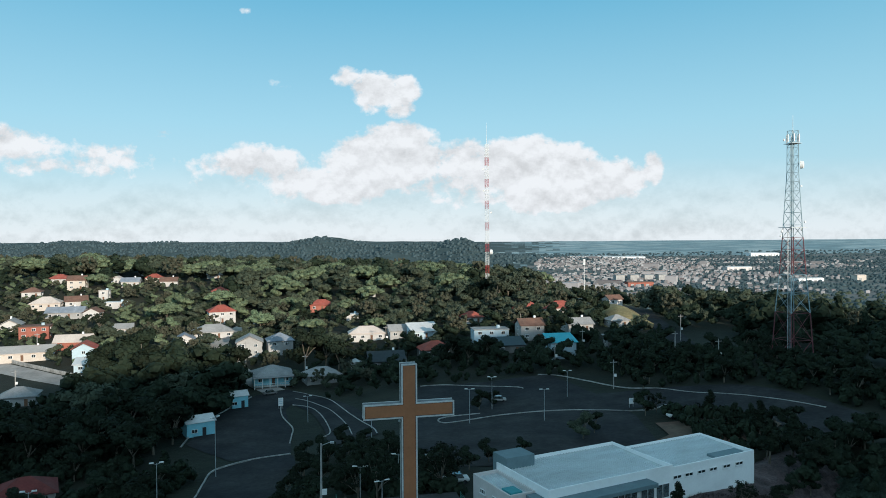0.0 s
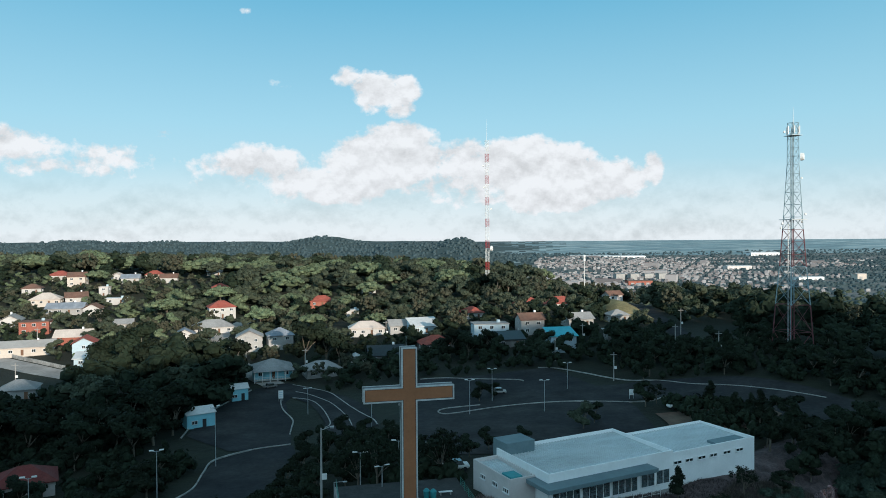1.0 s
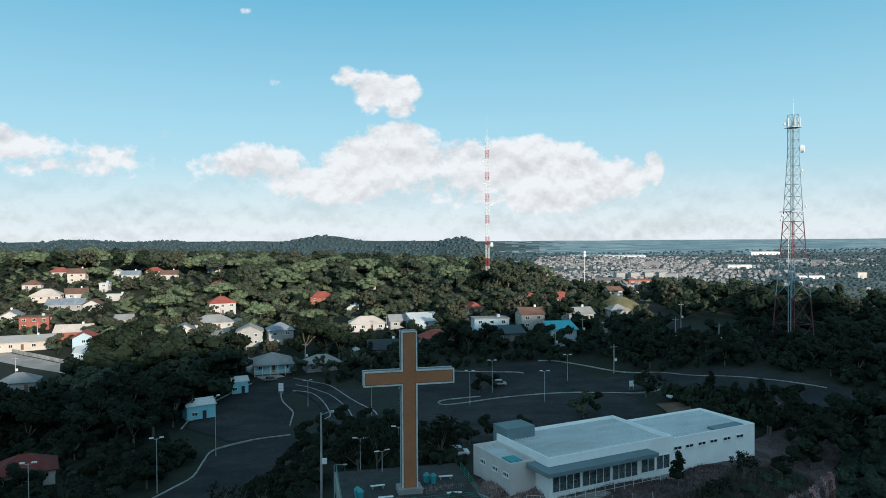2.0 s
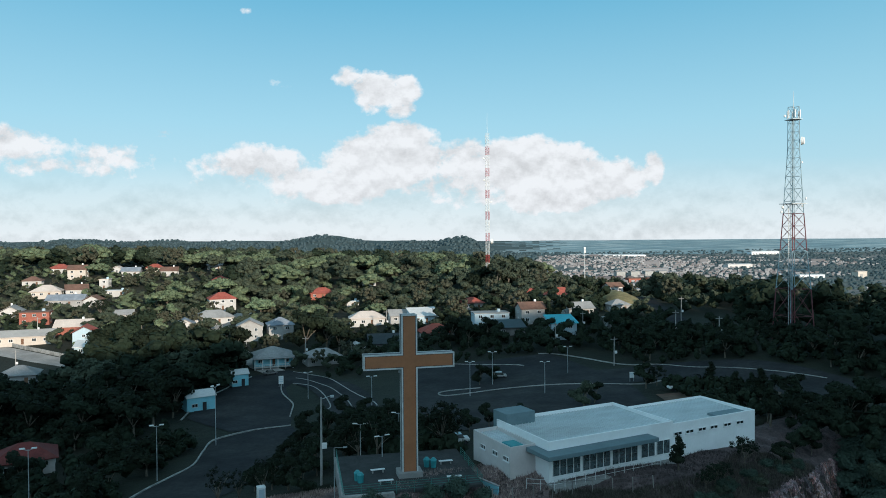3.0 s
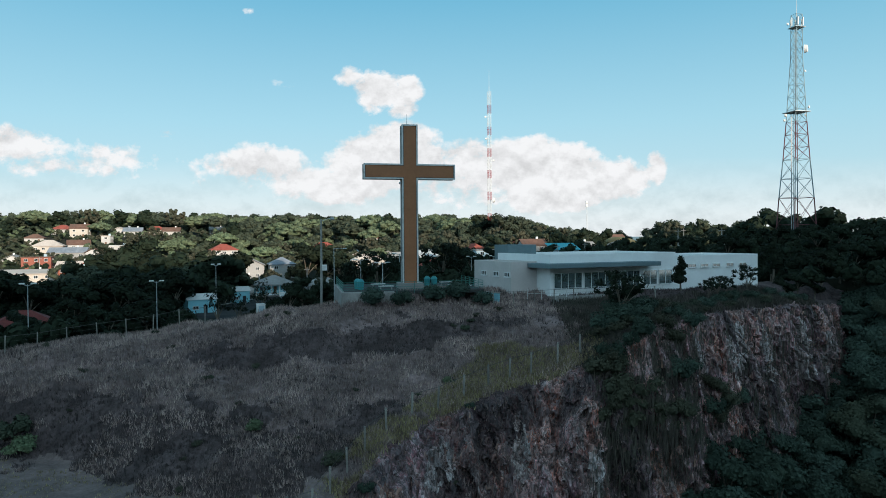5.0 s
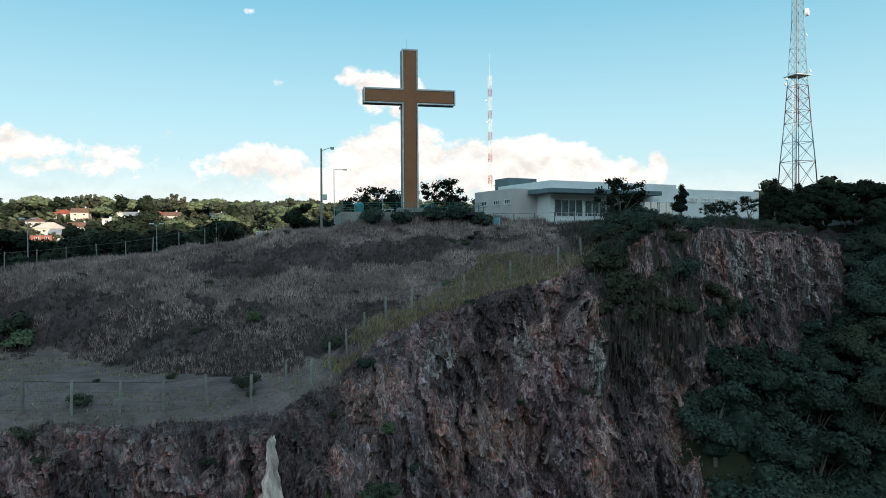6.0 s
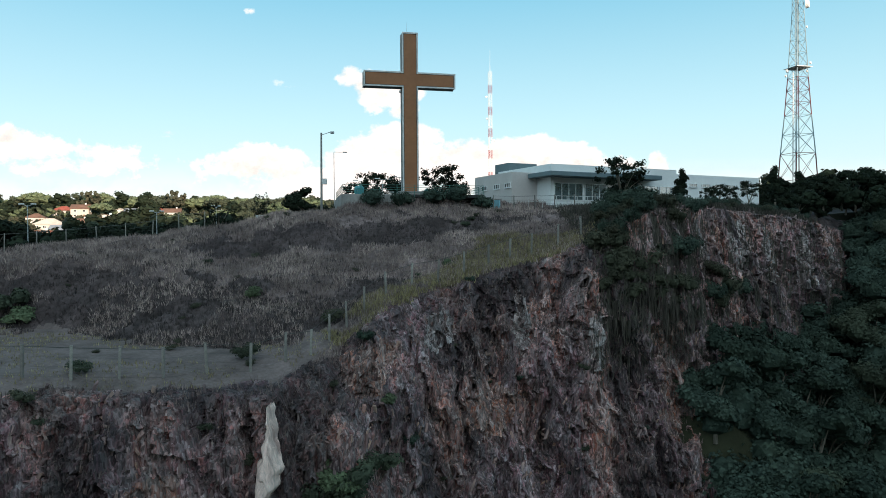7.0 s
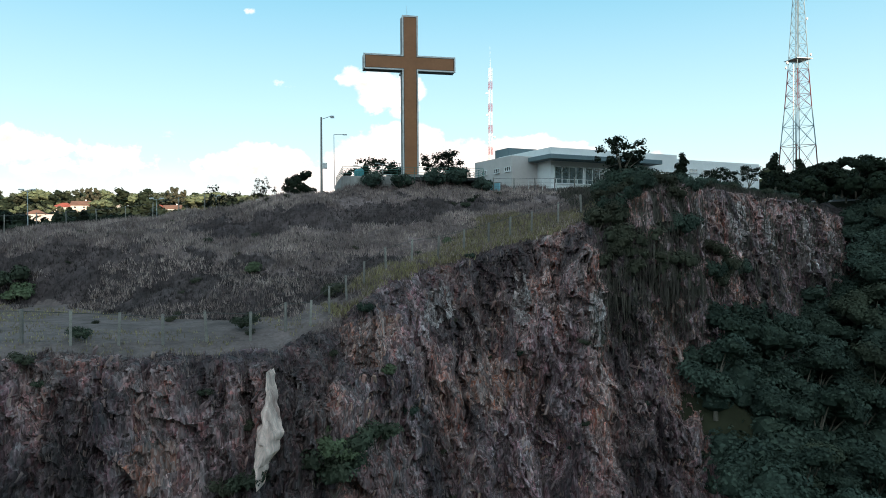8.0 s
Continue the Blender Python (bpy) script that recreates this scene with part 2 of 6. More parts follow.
M_FRAME = material("white_frame", (0.75, 0.75, 0.74), 0.5, 0.05, 2.0)
M_BARK = material("bark", (0.12, 0.095, 0.07), 0.9, 0.3, 2.0, (0.18, 0.16, 0.13), bump=0.03, bump_scale=10, stretch=(1, 1, 0.3))
M_CONC = material("concrete", (0.36, 0.35, 0.33), 0.9, 0.15, 0.6, (0.24, 0.23, 0.22), bump=0.01, bump_scale=8)
M_STEEL = material("galvanised_steel", (0.42, 0.45, 0.46), 0.5, 0.15, 1.0, metal=0.5)
M_RED = material("red_paint", (0.42, 0.035, 0.04), 0.55, 0.15, 1.0, (0.34, 0.05, 0.05))
M_TWHITE = material("white_paint", (0.72, 0.72, 0.70), 0.55, 0.1, 1.0)
M_GLASS = material("window_glass", (0.02, 0.03, 0.035), 0.08, 0.1, 0.3, specular=0.7)
M_PANE = material("window_wall_glass", (0.07, 0.10, 0.11), 0.06, 0.1, 0.6, (0.10, 0.14, 0.15), specular=0.8)
M_PALEPOST = material("weathered_post", (0.31, 0.29, 0.26), 0.85, 0.25, 2.0, (0.17, 0.155, 0.14), vary=0.25)
# first leaf: a dark green, lowered further to carry the woods' shade
LEAVES = [leafy("leaf_shade_dark", (0.014, 0.021, 0.013), (0.021, 0.028, 0.017)), leafy("leaf_mid", (0.046, 0.060, 0.042), (0.074, 0.087, 0.057)),
          leafy("leaf_bright", (0.098, 0.136, 0.079), (0.150, 0.180, 0.104)), leafy("leaf_olive", (0.054, 0.062, 0.043), (0.080, 0.074, 0.050)),
          # leaf of the far ridges: distance haze mixed into its green
          leafy("leaf_haze_green", (0.050, 0.076, 0.086), (0.064, 0.090, 0.094)),
          leafy("leaf_flank", (0.040, 0.062, 0.050), (0.060, 0.084, 0.060))]
M_CHIP = material("rock_chips", (0.30, 0.205, 0.205), 0.9, 0.3, 1.2, (0.47, 0.27, 0.22), vary=0.4, island=True, mix_at=0.54, mix_soft=0.08, stretch=(1, 1, 0.3), stain=((0.065, 0.052, 0.056), 0.17, 0.53))
M_SCAR = material("fresh_pale_rock", (0.90, 0.66, 0.58), 0.9, 0.3, 1.5, (0.52, 0.33, 0.29), bump=0.25, bump_scale=3, stretch=(1, 1, 0.12), mix_at=0.6, mix_soft=0.06)
M_GREENRAIL = material("green_rail_paint", (0.06, 0.20, 0.17), 0.6, 0.15, 2.0)
M_BIN = material("blue_green_bin", (0.05, 0.28, 0.30), 0.5, 0.1, 2.0)
M_WIRE = material("fence_wire", (0.13, 0.13, 0.125), 0.6, 0.1, 2.0, metal=0.5)
# the tower's white and red, dulled in colour to stand for its shade
M_TGREY = material("shaded_white_paint", (0.30, 0.40, 0.43), 0.6, 0.15, 1.0, (0.20, 0.27, 0.30))
M_DRED = material("shaded_red_paint", (0.17, 0.052, 0.058), 0.65, 0.15, 1.0, (0.12, 0.05, 0.055))
M_PAVE = material("dirty_paving", (0.055, 0.055, 0.054), 0.92, 0.3, 0.5, (0.036, 0.037, 0.036), bump=0.01, bump_scale=6)
for m in (M_GLASS, M_PANE):
    m.node_tree.nodes["Principled BSDF"].inputs["IOR"].default_value = 2.3
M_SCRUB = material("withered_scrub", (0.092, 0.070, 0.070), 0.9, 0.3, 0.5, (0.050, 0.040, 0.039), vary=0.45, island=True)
M_VINE = material("hanging_vines", (0.10, 0.082, 0.070), 0.9, 0.3, 0.5, (0.055, 0.055, 0.042), vary=0.5, island=True)

# ---- helpers for meshes ----


def smooth(t):
    t = np.clip(t, 0, 1)
    return t * t * (3 - 2 * t)


def mesh_object(name, verts, faces, mat, parent=None, shade=False):
    me = bpy.data.meshes.new(name)
    me.from_pydata(verts, [], faces)
    me.materials.append(mat)
    if shade:
        me.polygons.foreach_set("use_smooth", [True] * len(me.polygons))
    me.update()
    ob = new(name, me)
    if parent:
        ob.parent = parent
    return ob


def part(name, bm, mat, parent=None, label="", shade=False):
    me = bpy.data.meshes.new(name)
    bm.to_mesh(me)
    bm.free()
    me.materials.append(mat)
    if shade:
        me.polygons.foreach_set("use_smooth", [True] * len(me.polygons))
    ob = new(name, me)
    if parent:
        ob.parent = parent
    return tagged(ob, label)


def empty(name, m=None):
    ob = new(name)
    ob.empty_display_size = 0.3
    if m is not None:
        ob.matrix_world = m
    return ob


def box(bm, x0, y0, z0, x1, y1, z1, bevel=0.0, m=None):
    """A box between two corners, with its edges broken if bevel is given."""
    made = bmesh.ops.create_cube(bm, size=1, matrix=Matrix.Translation(((x0 + x1) / 2, (y0 + y1) / 2, (z0 + z1) / 2)) @ Matrix.Diagonal((x1 - x0, y1 - y0, z1 - z0, 1)))
    vs = made["verts"]
    if bevel:
        es = list({e for v in vs for e in v.link_edges})
        vs = list({v for f in bmesh.ops.bevel(bm, geom=es, offset=bevel, segments=1, affect="EDGES")["faces"] for v in f.verts} | {v for v in vs if v.is_valid})
    if m is not None:
        bmesh.ops.transform(bm, matrix=m, verts=vs)
    return vs


def boxed(*args, **kw):
    bm = bmesh.new()
    box(bm, *args, **kw)
    return bm


def rod(bm, a, b, r0, r1=None, sides=6):
    """A tapered round bar from a to b."""
    a, b = Vector(a), Vector(b)
    d = b - a
    q = d.to_track_quat("Z", "Y").to_matrix().to_4x4()
    bmesh.ops.create_cone(bm, cap_ends=True, segments=sides, radius1=r0, radius2=r0 if r1 is None else r1, depth=d.length,
                          matrix=Matrix.Translation((a + b) / 2) @ q)


def rodded(*args, **kw):
    bm = bmesh.new()
    rod(bm, *args, **kw)
    return bm


# ---- ground ----
GX = (-260, -140, -70, -35, 0, 40, 90, 200)
GY = (80, 105, 130, 170, 220, 300, 420, 620)
GZ = ((-14, -13, -10.8, -6.2, -0.9, -2.2, -4, -14), (-13, -12.5, -11.8, -9.8, -3.0, -2.2, -1, -8), (-13, -12.8, -12.2, -11, -5.6, -5, -1, -6),
      (-13, -12, -12.5, -12.3, -7.8, -5.5, 2, -4), (-12, -12, -13, -12.6, -8, -4, -1, -6), (-7, -7, -7.5, -5, -3, 0, 0, -6),
      (10, 8, 6.5, 6, 6.5, 4, -7, -22), (13, 13, 12, 9, -1, -14, -28, -40))
TABLE = np.array(GZ, float)


def fbm(x, y, s, o=4, z=0.0):
    return noise.fractal(Vector((x / s, y / s, z)), 1.0, 2.0, o)


def near_z(x, y):
    i = min(max(np.searchsorted(GX, x) - 1, 0), len(GX) - 2)
    j = min(max(np.searchsorted(GY, y) - 1, 0), len(GY) - 2)
    u, v = smooth((x - GX[i]) / (GX[i + 1] - GX[i])), smooth((y - GY[j]) / (GY[j + 1] - GY[j]))
    a, b = TABLE[j, i] * (1 - u) + TABLE[j, i + 1] * u, TABLE[j + 1, i] * (1 - u) + TABLE[j + 1, i + 1] * u
    return float(a * (1 - v) + b * v)


def ridge(x, y, cx, cy, wx, wy, h):
    return h * math.exp(-((x - cx) / wx) ** 2 - ((y - cy) / wy) ** 2)


def far_z(x, y):
    """The valley plain, rising to the far horizon, with the wooded ridges."""
    d = math.hypot(x, y)
    z = float(np.interp(d, (500, 1000, 1500, 2600, 3400, 4900, 5200), (-32, -40, -44, -46, -28, 2, 6)))
    left = float(smooth((120 - x / max(y, 1) * 1000) / 260))
    z += left * float(np.interp(d, (600, 1100, 1700, 2600, 3400, 5000), (10, 10, 16, 32, 30, 8)))
    z += ridge(x, y, 60, 2050, 75, 260, 50) + ridge(x, y, -80, 2100, 120, 260, 44) + ridge(x, y, -400, 2400, 170, 260, 50) + ridge(x, y, -1750, 2500, 200, 260, 34) + ridge(x, y, -1000, 2500, 90, 200, 22) + ridge(x, y, -760, 2450, 180, 260, 36) + ridge(x, y, -1300, 2450, 200, 260, 38) + ridge(x, y, 200, 1900, 150, 240, 24) + ridge(x, y, 420, 2300, 260, 300, 8)
    z += left * 9 * fbm(x, y, 420, 4, 5.0) + 2.5 * fbm(x, y, 500, 3, 2.0)
    return z


def ground_z(x, y):
    k = float(smooth((y - 480) / 260)) if y > 0 else 0.0
    k = max(k, float(smooth((abs(x) - (240 if x > 0 else 400)) / 220)) * float(smooth((y - 120) / 200)))
    a = near_z(x, y) + 0.12 * fbm(x, y, 14, 3) if k < 1 else 0
    b = far_z(x, y) if k > 0 else 0
    return a * (1 - k) + b * k


def ground_sheet():
    rows = [80.0]
    while rows[-1] < 4950:
        rows.append(rows[-1] + max(1.6, rows[-1] * 0.0125))
    cols = 230
    verts = [((c / cols * 2 - 1) * (90 + y * 1.12), y) for y in rows for c in range(cols + 1)]
    verts = [(x, y, ground_z(x, y) - (40 * float(smooth((float(np.interp(x, SX, RIM_Y)) + 9 - y) / 3.5)) if abs(x) < 56 else 40 * float(smooth((117 - y) / 5)) if x > 0 else 0)) for x, y in verts]
    n = cols + 1
    faces = [(r * n + c, r * n + c + 1, (r + 1) * n + c + 1, (r + 1) * n + c) for r in range(len(rows) - 1) for c in range(cols)]
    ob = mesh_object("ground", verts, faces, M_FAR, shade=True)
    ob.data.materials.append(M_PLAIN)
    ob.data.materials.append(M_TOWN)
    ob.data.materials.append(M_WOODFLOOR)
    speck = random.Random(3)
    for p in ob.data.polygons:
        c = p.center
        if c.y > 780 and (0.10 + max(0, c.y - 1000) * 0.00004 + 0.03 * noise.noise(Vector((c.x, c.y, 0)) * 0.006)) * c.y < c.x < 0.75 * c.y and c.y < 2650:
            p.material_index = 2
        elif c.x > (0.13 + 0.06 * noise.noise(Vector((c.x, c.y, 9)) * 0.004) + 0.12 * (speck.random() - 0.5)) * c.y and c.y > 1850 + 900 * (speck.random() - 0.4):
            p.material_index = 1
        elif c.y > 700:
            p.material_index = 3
    return tagged(ob, "hilltop ground falling to a wide wooded plain", "ground", kind="structure")


# far wood floor: the blue-grey base colour carries the haze of distance
M_WOODFLOOR = material("hazed_wood_floor", (0.044, 0.066, 0.066), 0.95, 0.3, 0.02, (0.06, 0.085, 0.082), bump=0.5, bump_scale=0.15)
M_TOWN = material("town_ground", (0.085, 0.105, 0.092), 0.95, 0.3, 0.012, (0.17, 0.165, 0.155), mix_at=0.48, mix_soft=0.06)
# fields of the plain: pale blue base colours stand for haze
M_PLAIN = material("hazed_plain_fields", (0.19, 0.275, 0.295), 0.95, 0.3, 0.02, (0.36, 0.43, 0.43), mix_at=0.53, mix_soft=0.05, stretch=(0.55, 1, 1))
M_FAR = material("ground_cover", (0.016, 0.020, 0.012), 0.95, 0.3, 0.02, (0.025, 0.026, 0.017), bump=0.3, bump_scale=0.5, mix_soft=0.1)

# the quarry side in sections along x: rock shoulder, break, fence, back of the bench, lower bank's top, foot and top of the upper bank, rim, each as depth and height
SX = (-60, -45, -30, -22, -15, -10.7, -7.5, -4.9, -1, 3.8, 7.8, 13, 18, 23, 31, 37, 44, 60)
SHOULDER_Y, SHOULDER_Z = (34, 34, 34, 35.5, 39.3, 40.8, 44.5, 47.5, 53.2, 56.5, 57, 58.5, 61, 64, 73.3, 79.8, 85.8, 101.5), (-19, -19, -18.5, -18.5, -19.5, -20.5, -19, -17.8, -17, -17, -17, -15.5, -14.5, -14, -10, -10.5, -11, -14)
BREAK_Y, BREAK_Z = (36, 36.5, 36.8, 37.6, 41.2, 43.2, 49, 53.2, 58, 61.4, 62.2, 62.8, 63.8, 67, 75.5, 81.7, 88, 104), (-14.6, -14.4, -14.4, -14.5, -15.2, -15.4, -14.2, -12.1, -11, -9.6, -8.5, -6.6, -3.9, -3.4, -3.3, -3.6, -3.9, -5.6)
FENCE_Y, FENCE_Z = (38, 38.5, 39, 39.6, 43.2, 45.7, 51.6, 55.4, 59.6, 63.1, 63.6, 64.2, 65.5, 68.5, 77, 83, 89.5, 105.5), (-13.6, -13.6, -13.7, -13.9, -14.4, -14.2, -12.8, -10.7, -9.8, -8.6, -7.6, -5.9, -3.2, -2.9, -2.8, -3, -3.2, -5)
BENCH_Y, BENCH_Z = (60, 59.5, 57, 51, 49, 49.5, 54.5, 57.5, 61.5, 64.5, 65, 65.6, 67, 70, 77.8, 83.8, 90.3, 106), (-13.3, -13.2, -13.4, -13.6, -13.6, -13.4, -12, -10.2, -9.4, -8.3, -7.2, -5.6, -3.1, -2.8, -2.8, -3, -3.1, -4.8)
RIDGE_Y, RIDGE_Z = (63.5, 63.5, 62, 61, 60.5, 60.5, 61, 62, 64, 67, 67.5, 68, 69.5, 72.5, 78.6, 84.6, 91, 107), (-8.8, -7.9, -7.5, -8.4, -9.2, -9.5, -9.6, -9.3, -8.8, -7.2, -6, -4.8, -3, -2.8, -2.7, -2.9, -3, -4.5)
TREAD_Y, TREAD_Z = (66, 67.5, 68, 67.5, 68.5, 68.5, 69, 69.5, 71, 72.5, 73, 73, 74, 76, 80, 86, 92.5, 108), (-8.5, -7.9, -7.5, -8.1, -7.5, -7.3, -7.1, -6.8, -6, -5, -4.4, -3.8, -2.9, -2.8, -2.6, -2.8, -2.9, -4)
CREST_Y, CREST_Z = (68.5, 70.5, 73, 73, 72, 72.4, 73, 74, 75, 76, 76.5, 77, 78, 79, 82, 88, 94, 109), (-8.2, -7.3, -5.8, -5.1, -4.4, -3.8, -3.7, -3.5, -3.4, -3.3, -3.2, -3, -2.8, -2.7, -2.5, -2.6, -2.7, -3.6)
RIM_Y, RIM_Z = (71.5, 74.5, 80.5, 81, 77.6, 77.2, 77.5, 78, 79, 80.5, 81.5, 82, 82, 82.5, 84.5, 91, 97, 111), (-7.9, -6.9, -4.8, -3.8, -2.8, -2.3, -2, -1.7, -2, -2.4, -2.5, -2.5, -2.5, -2.5, -2.4, -2.4, -2.5, -3.2)

ground = ground_sheet()


def slope_profile(x):
    """Depth and height along one section of the quarry side, from the foot up to the rim."""
    f = lambda t: float(np.interp(x, SX, t))
    py = [f(SHOULDER_Y) - 13, f(SHOULDER_Y), f(BREAK_Y), f(FENCE_Y), f(BENCH_Y), f(RIDGE_Y), f(TREAD_Y), f(CREST_Y), f(RIM_Y), f(RIM_Y) + 6, f(RIM_Y) + 14]
    pz = [-62, f(SHOULDER_Z), f(BREAK_Z), f(FENCE_Z), f(BENCH_Z), f(RIDGE_Z), f(TREAD_Z), f(CREST_Z), f(RIM_Z)]
    pz += [near_z(x, max(py[-2], 80)) + 0.1, near_z(x, max(py[-1], 80)) - 1.2]
    return py, pz


def slope_z(x, y):
    """Height of the grassy slope over the break at a place."""
    py, pz = slope_profile(x)
    return float(np.interp(y, py[2:], pz[2:]))


LEVELS = np.concatenate([np.linspace(0, 0.6, 8)[:-1], np.linspace(0.6, 1, 84)[:-1], np.linspace(1, 2, 66)[:-1], np.linspace(2, 3, 14)[:-1], np.linspace(3, 4, 26)[:-1], np.linspace(4, 5, 40)[:-1],
                         np.linspace(5, 6, 26)[:-1], np.linspace(6, 7, 28)[:-1], np.linspace(7, 8, 24)[:-1], np.linspace(8, 10, 16)])


def blocky(a, b, c):
    """Broken rock: a step for each irregular block, in -0.5 to 0.5."""
    return noise.cell(Vector((a, b, c))) - 0.5


# weathered patches of the face: place along x, height, half width, half height, material slot
ROCK_PATCHES = ((19.7, -15.6, 1.6, 3.2, 4), (20.8, -20.5, 2.2, 2.6, 4), (3.6, -19.5, 2.6, 2.0, 4), (-5.2, -15.0, 1.6, 1.5, 4), (-16.2, -20.4, 1.0, 1.4, 4), (6.3, -13.2, 0.8, 2.2, 5), (-0.4, -13.4, 1.1, 1.6, 5), (29.6, -7.4, 1.0, 2.8, 5), (31.8, -6.0, 0.8, 2.2, 5),
                (36.5, -7.6, 1.3, 3.0, 5), (44.5, -8.6, 1.8, 3.4, 5), (50.5, -10.5, 1.6, 3.0, 5), (24.6, -6.4, 0.7, 1.6, 5), (12.5, -14.5, 0.7, 2.2, 5))


def quarry_side():
    xs = np.concatenate([np.arange(-60, -30, 0.3), np.arange(-30, 34, 0.17), np.arange(34, 63, 0.25)])
    verts = []
    for x in xs:
        x = float(x)
        py, pz = slope_profile(x)
        for lv in LEVELS:
            i = min(int(lv), 9)
            t = lv - i
            y, z = py[i] * (1 - t) + py[i + 1] * t, pz[i] * (1 - t) + pz[i + 1] * t
            rock = float(np.interp(lv, (0, 1.6, 2.0, 2.5, 2.9), (1, 1, 0.6, 0.25, 0.0)))
            dx = dy = dz = 0.0
            if rock > 0:
                # buttresses and gullies, leaning joints, and broken blocks of three sizes
                wob = noise.noise(Vector((x * 0.35, z * 0.3, 4)))
                wob2 = noise.noise(Vector((x * 0.9, z * 0.8, 14)))
                rib = noise.fractal(Vector((x * 0.13, z * 0.05, 1.7)), 1.0, 2.0, 4)
                col = abs(noise.noise(Vector((x * 0.62 + 0.12 * z + 0.9 * wob, z * 0.10, 9.1))))
                lean = x + 0.25 * z
                dy = rock * (2.4 * rib - 1.5 * (0.45 - col) - 0.35 * (0.4 - abs(noise.noise(Vector((lean * 1.9 + 1.2 * wob, z * 0.22, 5.5))))) + 0.7 * blocky(lean * 0.6 + 1.3 * wob, z * 0.22 + 1.1 * wob2, 3.0)
                             + 0.5 * blocky(lean * 1.5 + 1.5 * wob, z * 0.5 + 1.3 * wob2 - 0.2 * x, 8.0) + 0.3 * blocky(lean * 3.0 + 1.4 * wob2, z * 1.1 + 0.8 * x, 21.0) + 0.24 * noise.fractal(Vector((x * 1.6, y * 1.2, z * 0.9)), 0.8, 2.2, 4))
                dx = rock * 0.25 * noise.noise(Vector((x * 0.8, z * 0.7, 6.0)))
                dz = rock * (0.35 * noise.noise(Vector((x * 1.2, y * 1.1, 7.7))) + 0.3 * noise.noise(Vector((x * 0.4, y * 0.3, 1.7))))
            soft = 1 - rock
            calm = float(np.interp(lv, (3, 3.9, 4.3, 8, 9, 10), (0.12, 0.16, 1, 1, 0.25, 0.1)))
            dz += soft * calm * (0.75 * fbm(x, y * 1.4, 8.0, 3, 11.0) - 0.5 * abs(fbm(x * 0.8, y * 1.5, 4.0, 3, 2.0)) + 0.3 * fbm(x, y * 1.3, 2.6, 3, 6.0) + 0.16 * fbm(x, y, 1.1, 3, 4.0))
            verts.append((x + dx, y + dy, z + dz))
    n = len(LEVELS)
    faces = [(r * n + c, (r + 1) * n + c, (r + 1) * n + c + 1, r * n + c + 1) for r in range(len(xs) - 1) for c in range(n - 1)]
    ob = mesh_object("quarry_cliff", verts, faces, M_CLIFF)
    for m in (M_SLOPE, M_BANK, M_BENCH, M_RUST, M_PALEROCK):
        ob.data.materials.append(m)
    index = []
    for i, p in enumerate(ob.data.polygons):
        lv, c = float(LEVELS[i % (n - 1)]), p.center
        ragged = noise.fractal(Vector((c.x * 0.35, c.y * 0.35, c.z * 0.5)), 0.8, 2.2, 6)
        if lv < 2.35 + 0.35 * ragged:
            k = 0
            for px, pz, rx, rz, slot in ROCK_PATCHES:
                if ((c.x - px) / rx) ** 2 + ((c.z - pz) / rz) ** 2 + 1.1 * ragged < 1:
                    k = slot
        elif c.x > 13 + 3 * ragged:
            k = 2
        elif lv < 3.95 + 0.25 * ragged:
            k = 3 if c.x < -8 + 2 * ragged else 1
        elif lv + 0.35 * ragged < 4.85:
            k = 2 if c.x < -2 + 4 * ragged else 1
        elif 6.02 < lv + 0.3 * ragged < 6.85 and -24 < c.x - 3 * ragged < 9:
            k = 2
        else:
            k = 2 if ragged > 0.75 else 1
        index.append(k)
    ob.data.polygons.foreach_set("material_index", index)
    return tagged(ob, "dark weathered basalt quarry face below a dry grassy slope", "cliff", kind="structure")


quarry_cliff = quarry_side()


def skirt():
    """The quarry floor, the wooded flank on the east side and an unseen ridge to the south-east, added to shade the
    hilltop.
    """
    xs, ys = np.linspace(-900, 900, 121), np.linspace(-900, 82, 90)
    verts = []
    for y in ys:
        for x in xs:
            x, y = float(x), float(y)
            z = -64 + 3 * fbm(x, y, 40, 3)
            flank = max(float(smooth((x - 46) / 60)) * float(smooth((y + 60) / 120)) * 58, float(smooth((-x - 66) / 60)) * float(smooth((y - 10) / 60)) * 51)
            z += flank
            # crest heights of the unseen ridge, fitted to the hilltop's shadow edge
            crest = float(np.interp(x, (-200, 150, 400, 700), (160, 193, 226, 226)))
            z += crest * float(smooth((-y - 190) / 160)) * (1 + 0.03 * fbm(x, y, 160, 3))
            verts.append((x, y, z))
    n = len(xs)
    faces = [(r * n + c, r * n + c + 1, (r + 1) * n + c + 1, (r + 1) * n + c) for r in range(len(ys) - 1) for c in range(n - 1)]
    return tagged(mesh_object("valley_floor", verts, faces, M_GROUND, shade=True), "wooded quarry floor and an unseen ridge added for its shade", "ground", kind="structure")


valley_floor = skirt()

# ---- the cross ----


def cross_outline(w, inset=0.0, dz=0.0):
    """Corner points (x, z) of the cross's face, drawn in by inset."""
    h, a, t, b, i = 0.975, 5.6, 18.75, -0.6, inset
    at, ab = 14.0, 12.15
    return [(-h + i, b), (h - i, b), (h - i, ab + i), (a - i, ab + i), (a - i, at - i), (h - i, at - i), (h - i, t - i), (-h + i, t - i), (-h + i, at - i), (-a + i, at - i), (-a + i, ab + i), (-h + i, ab + i)]


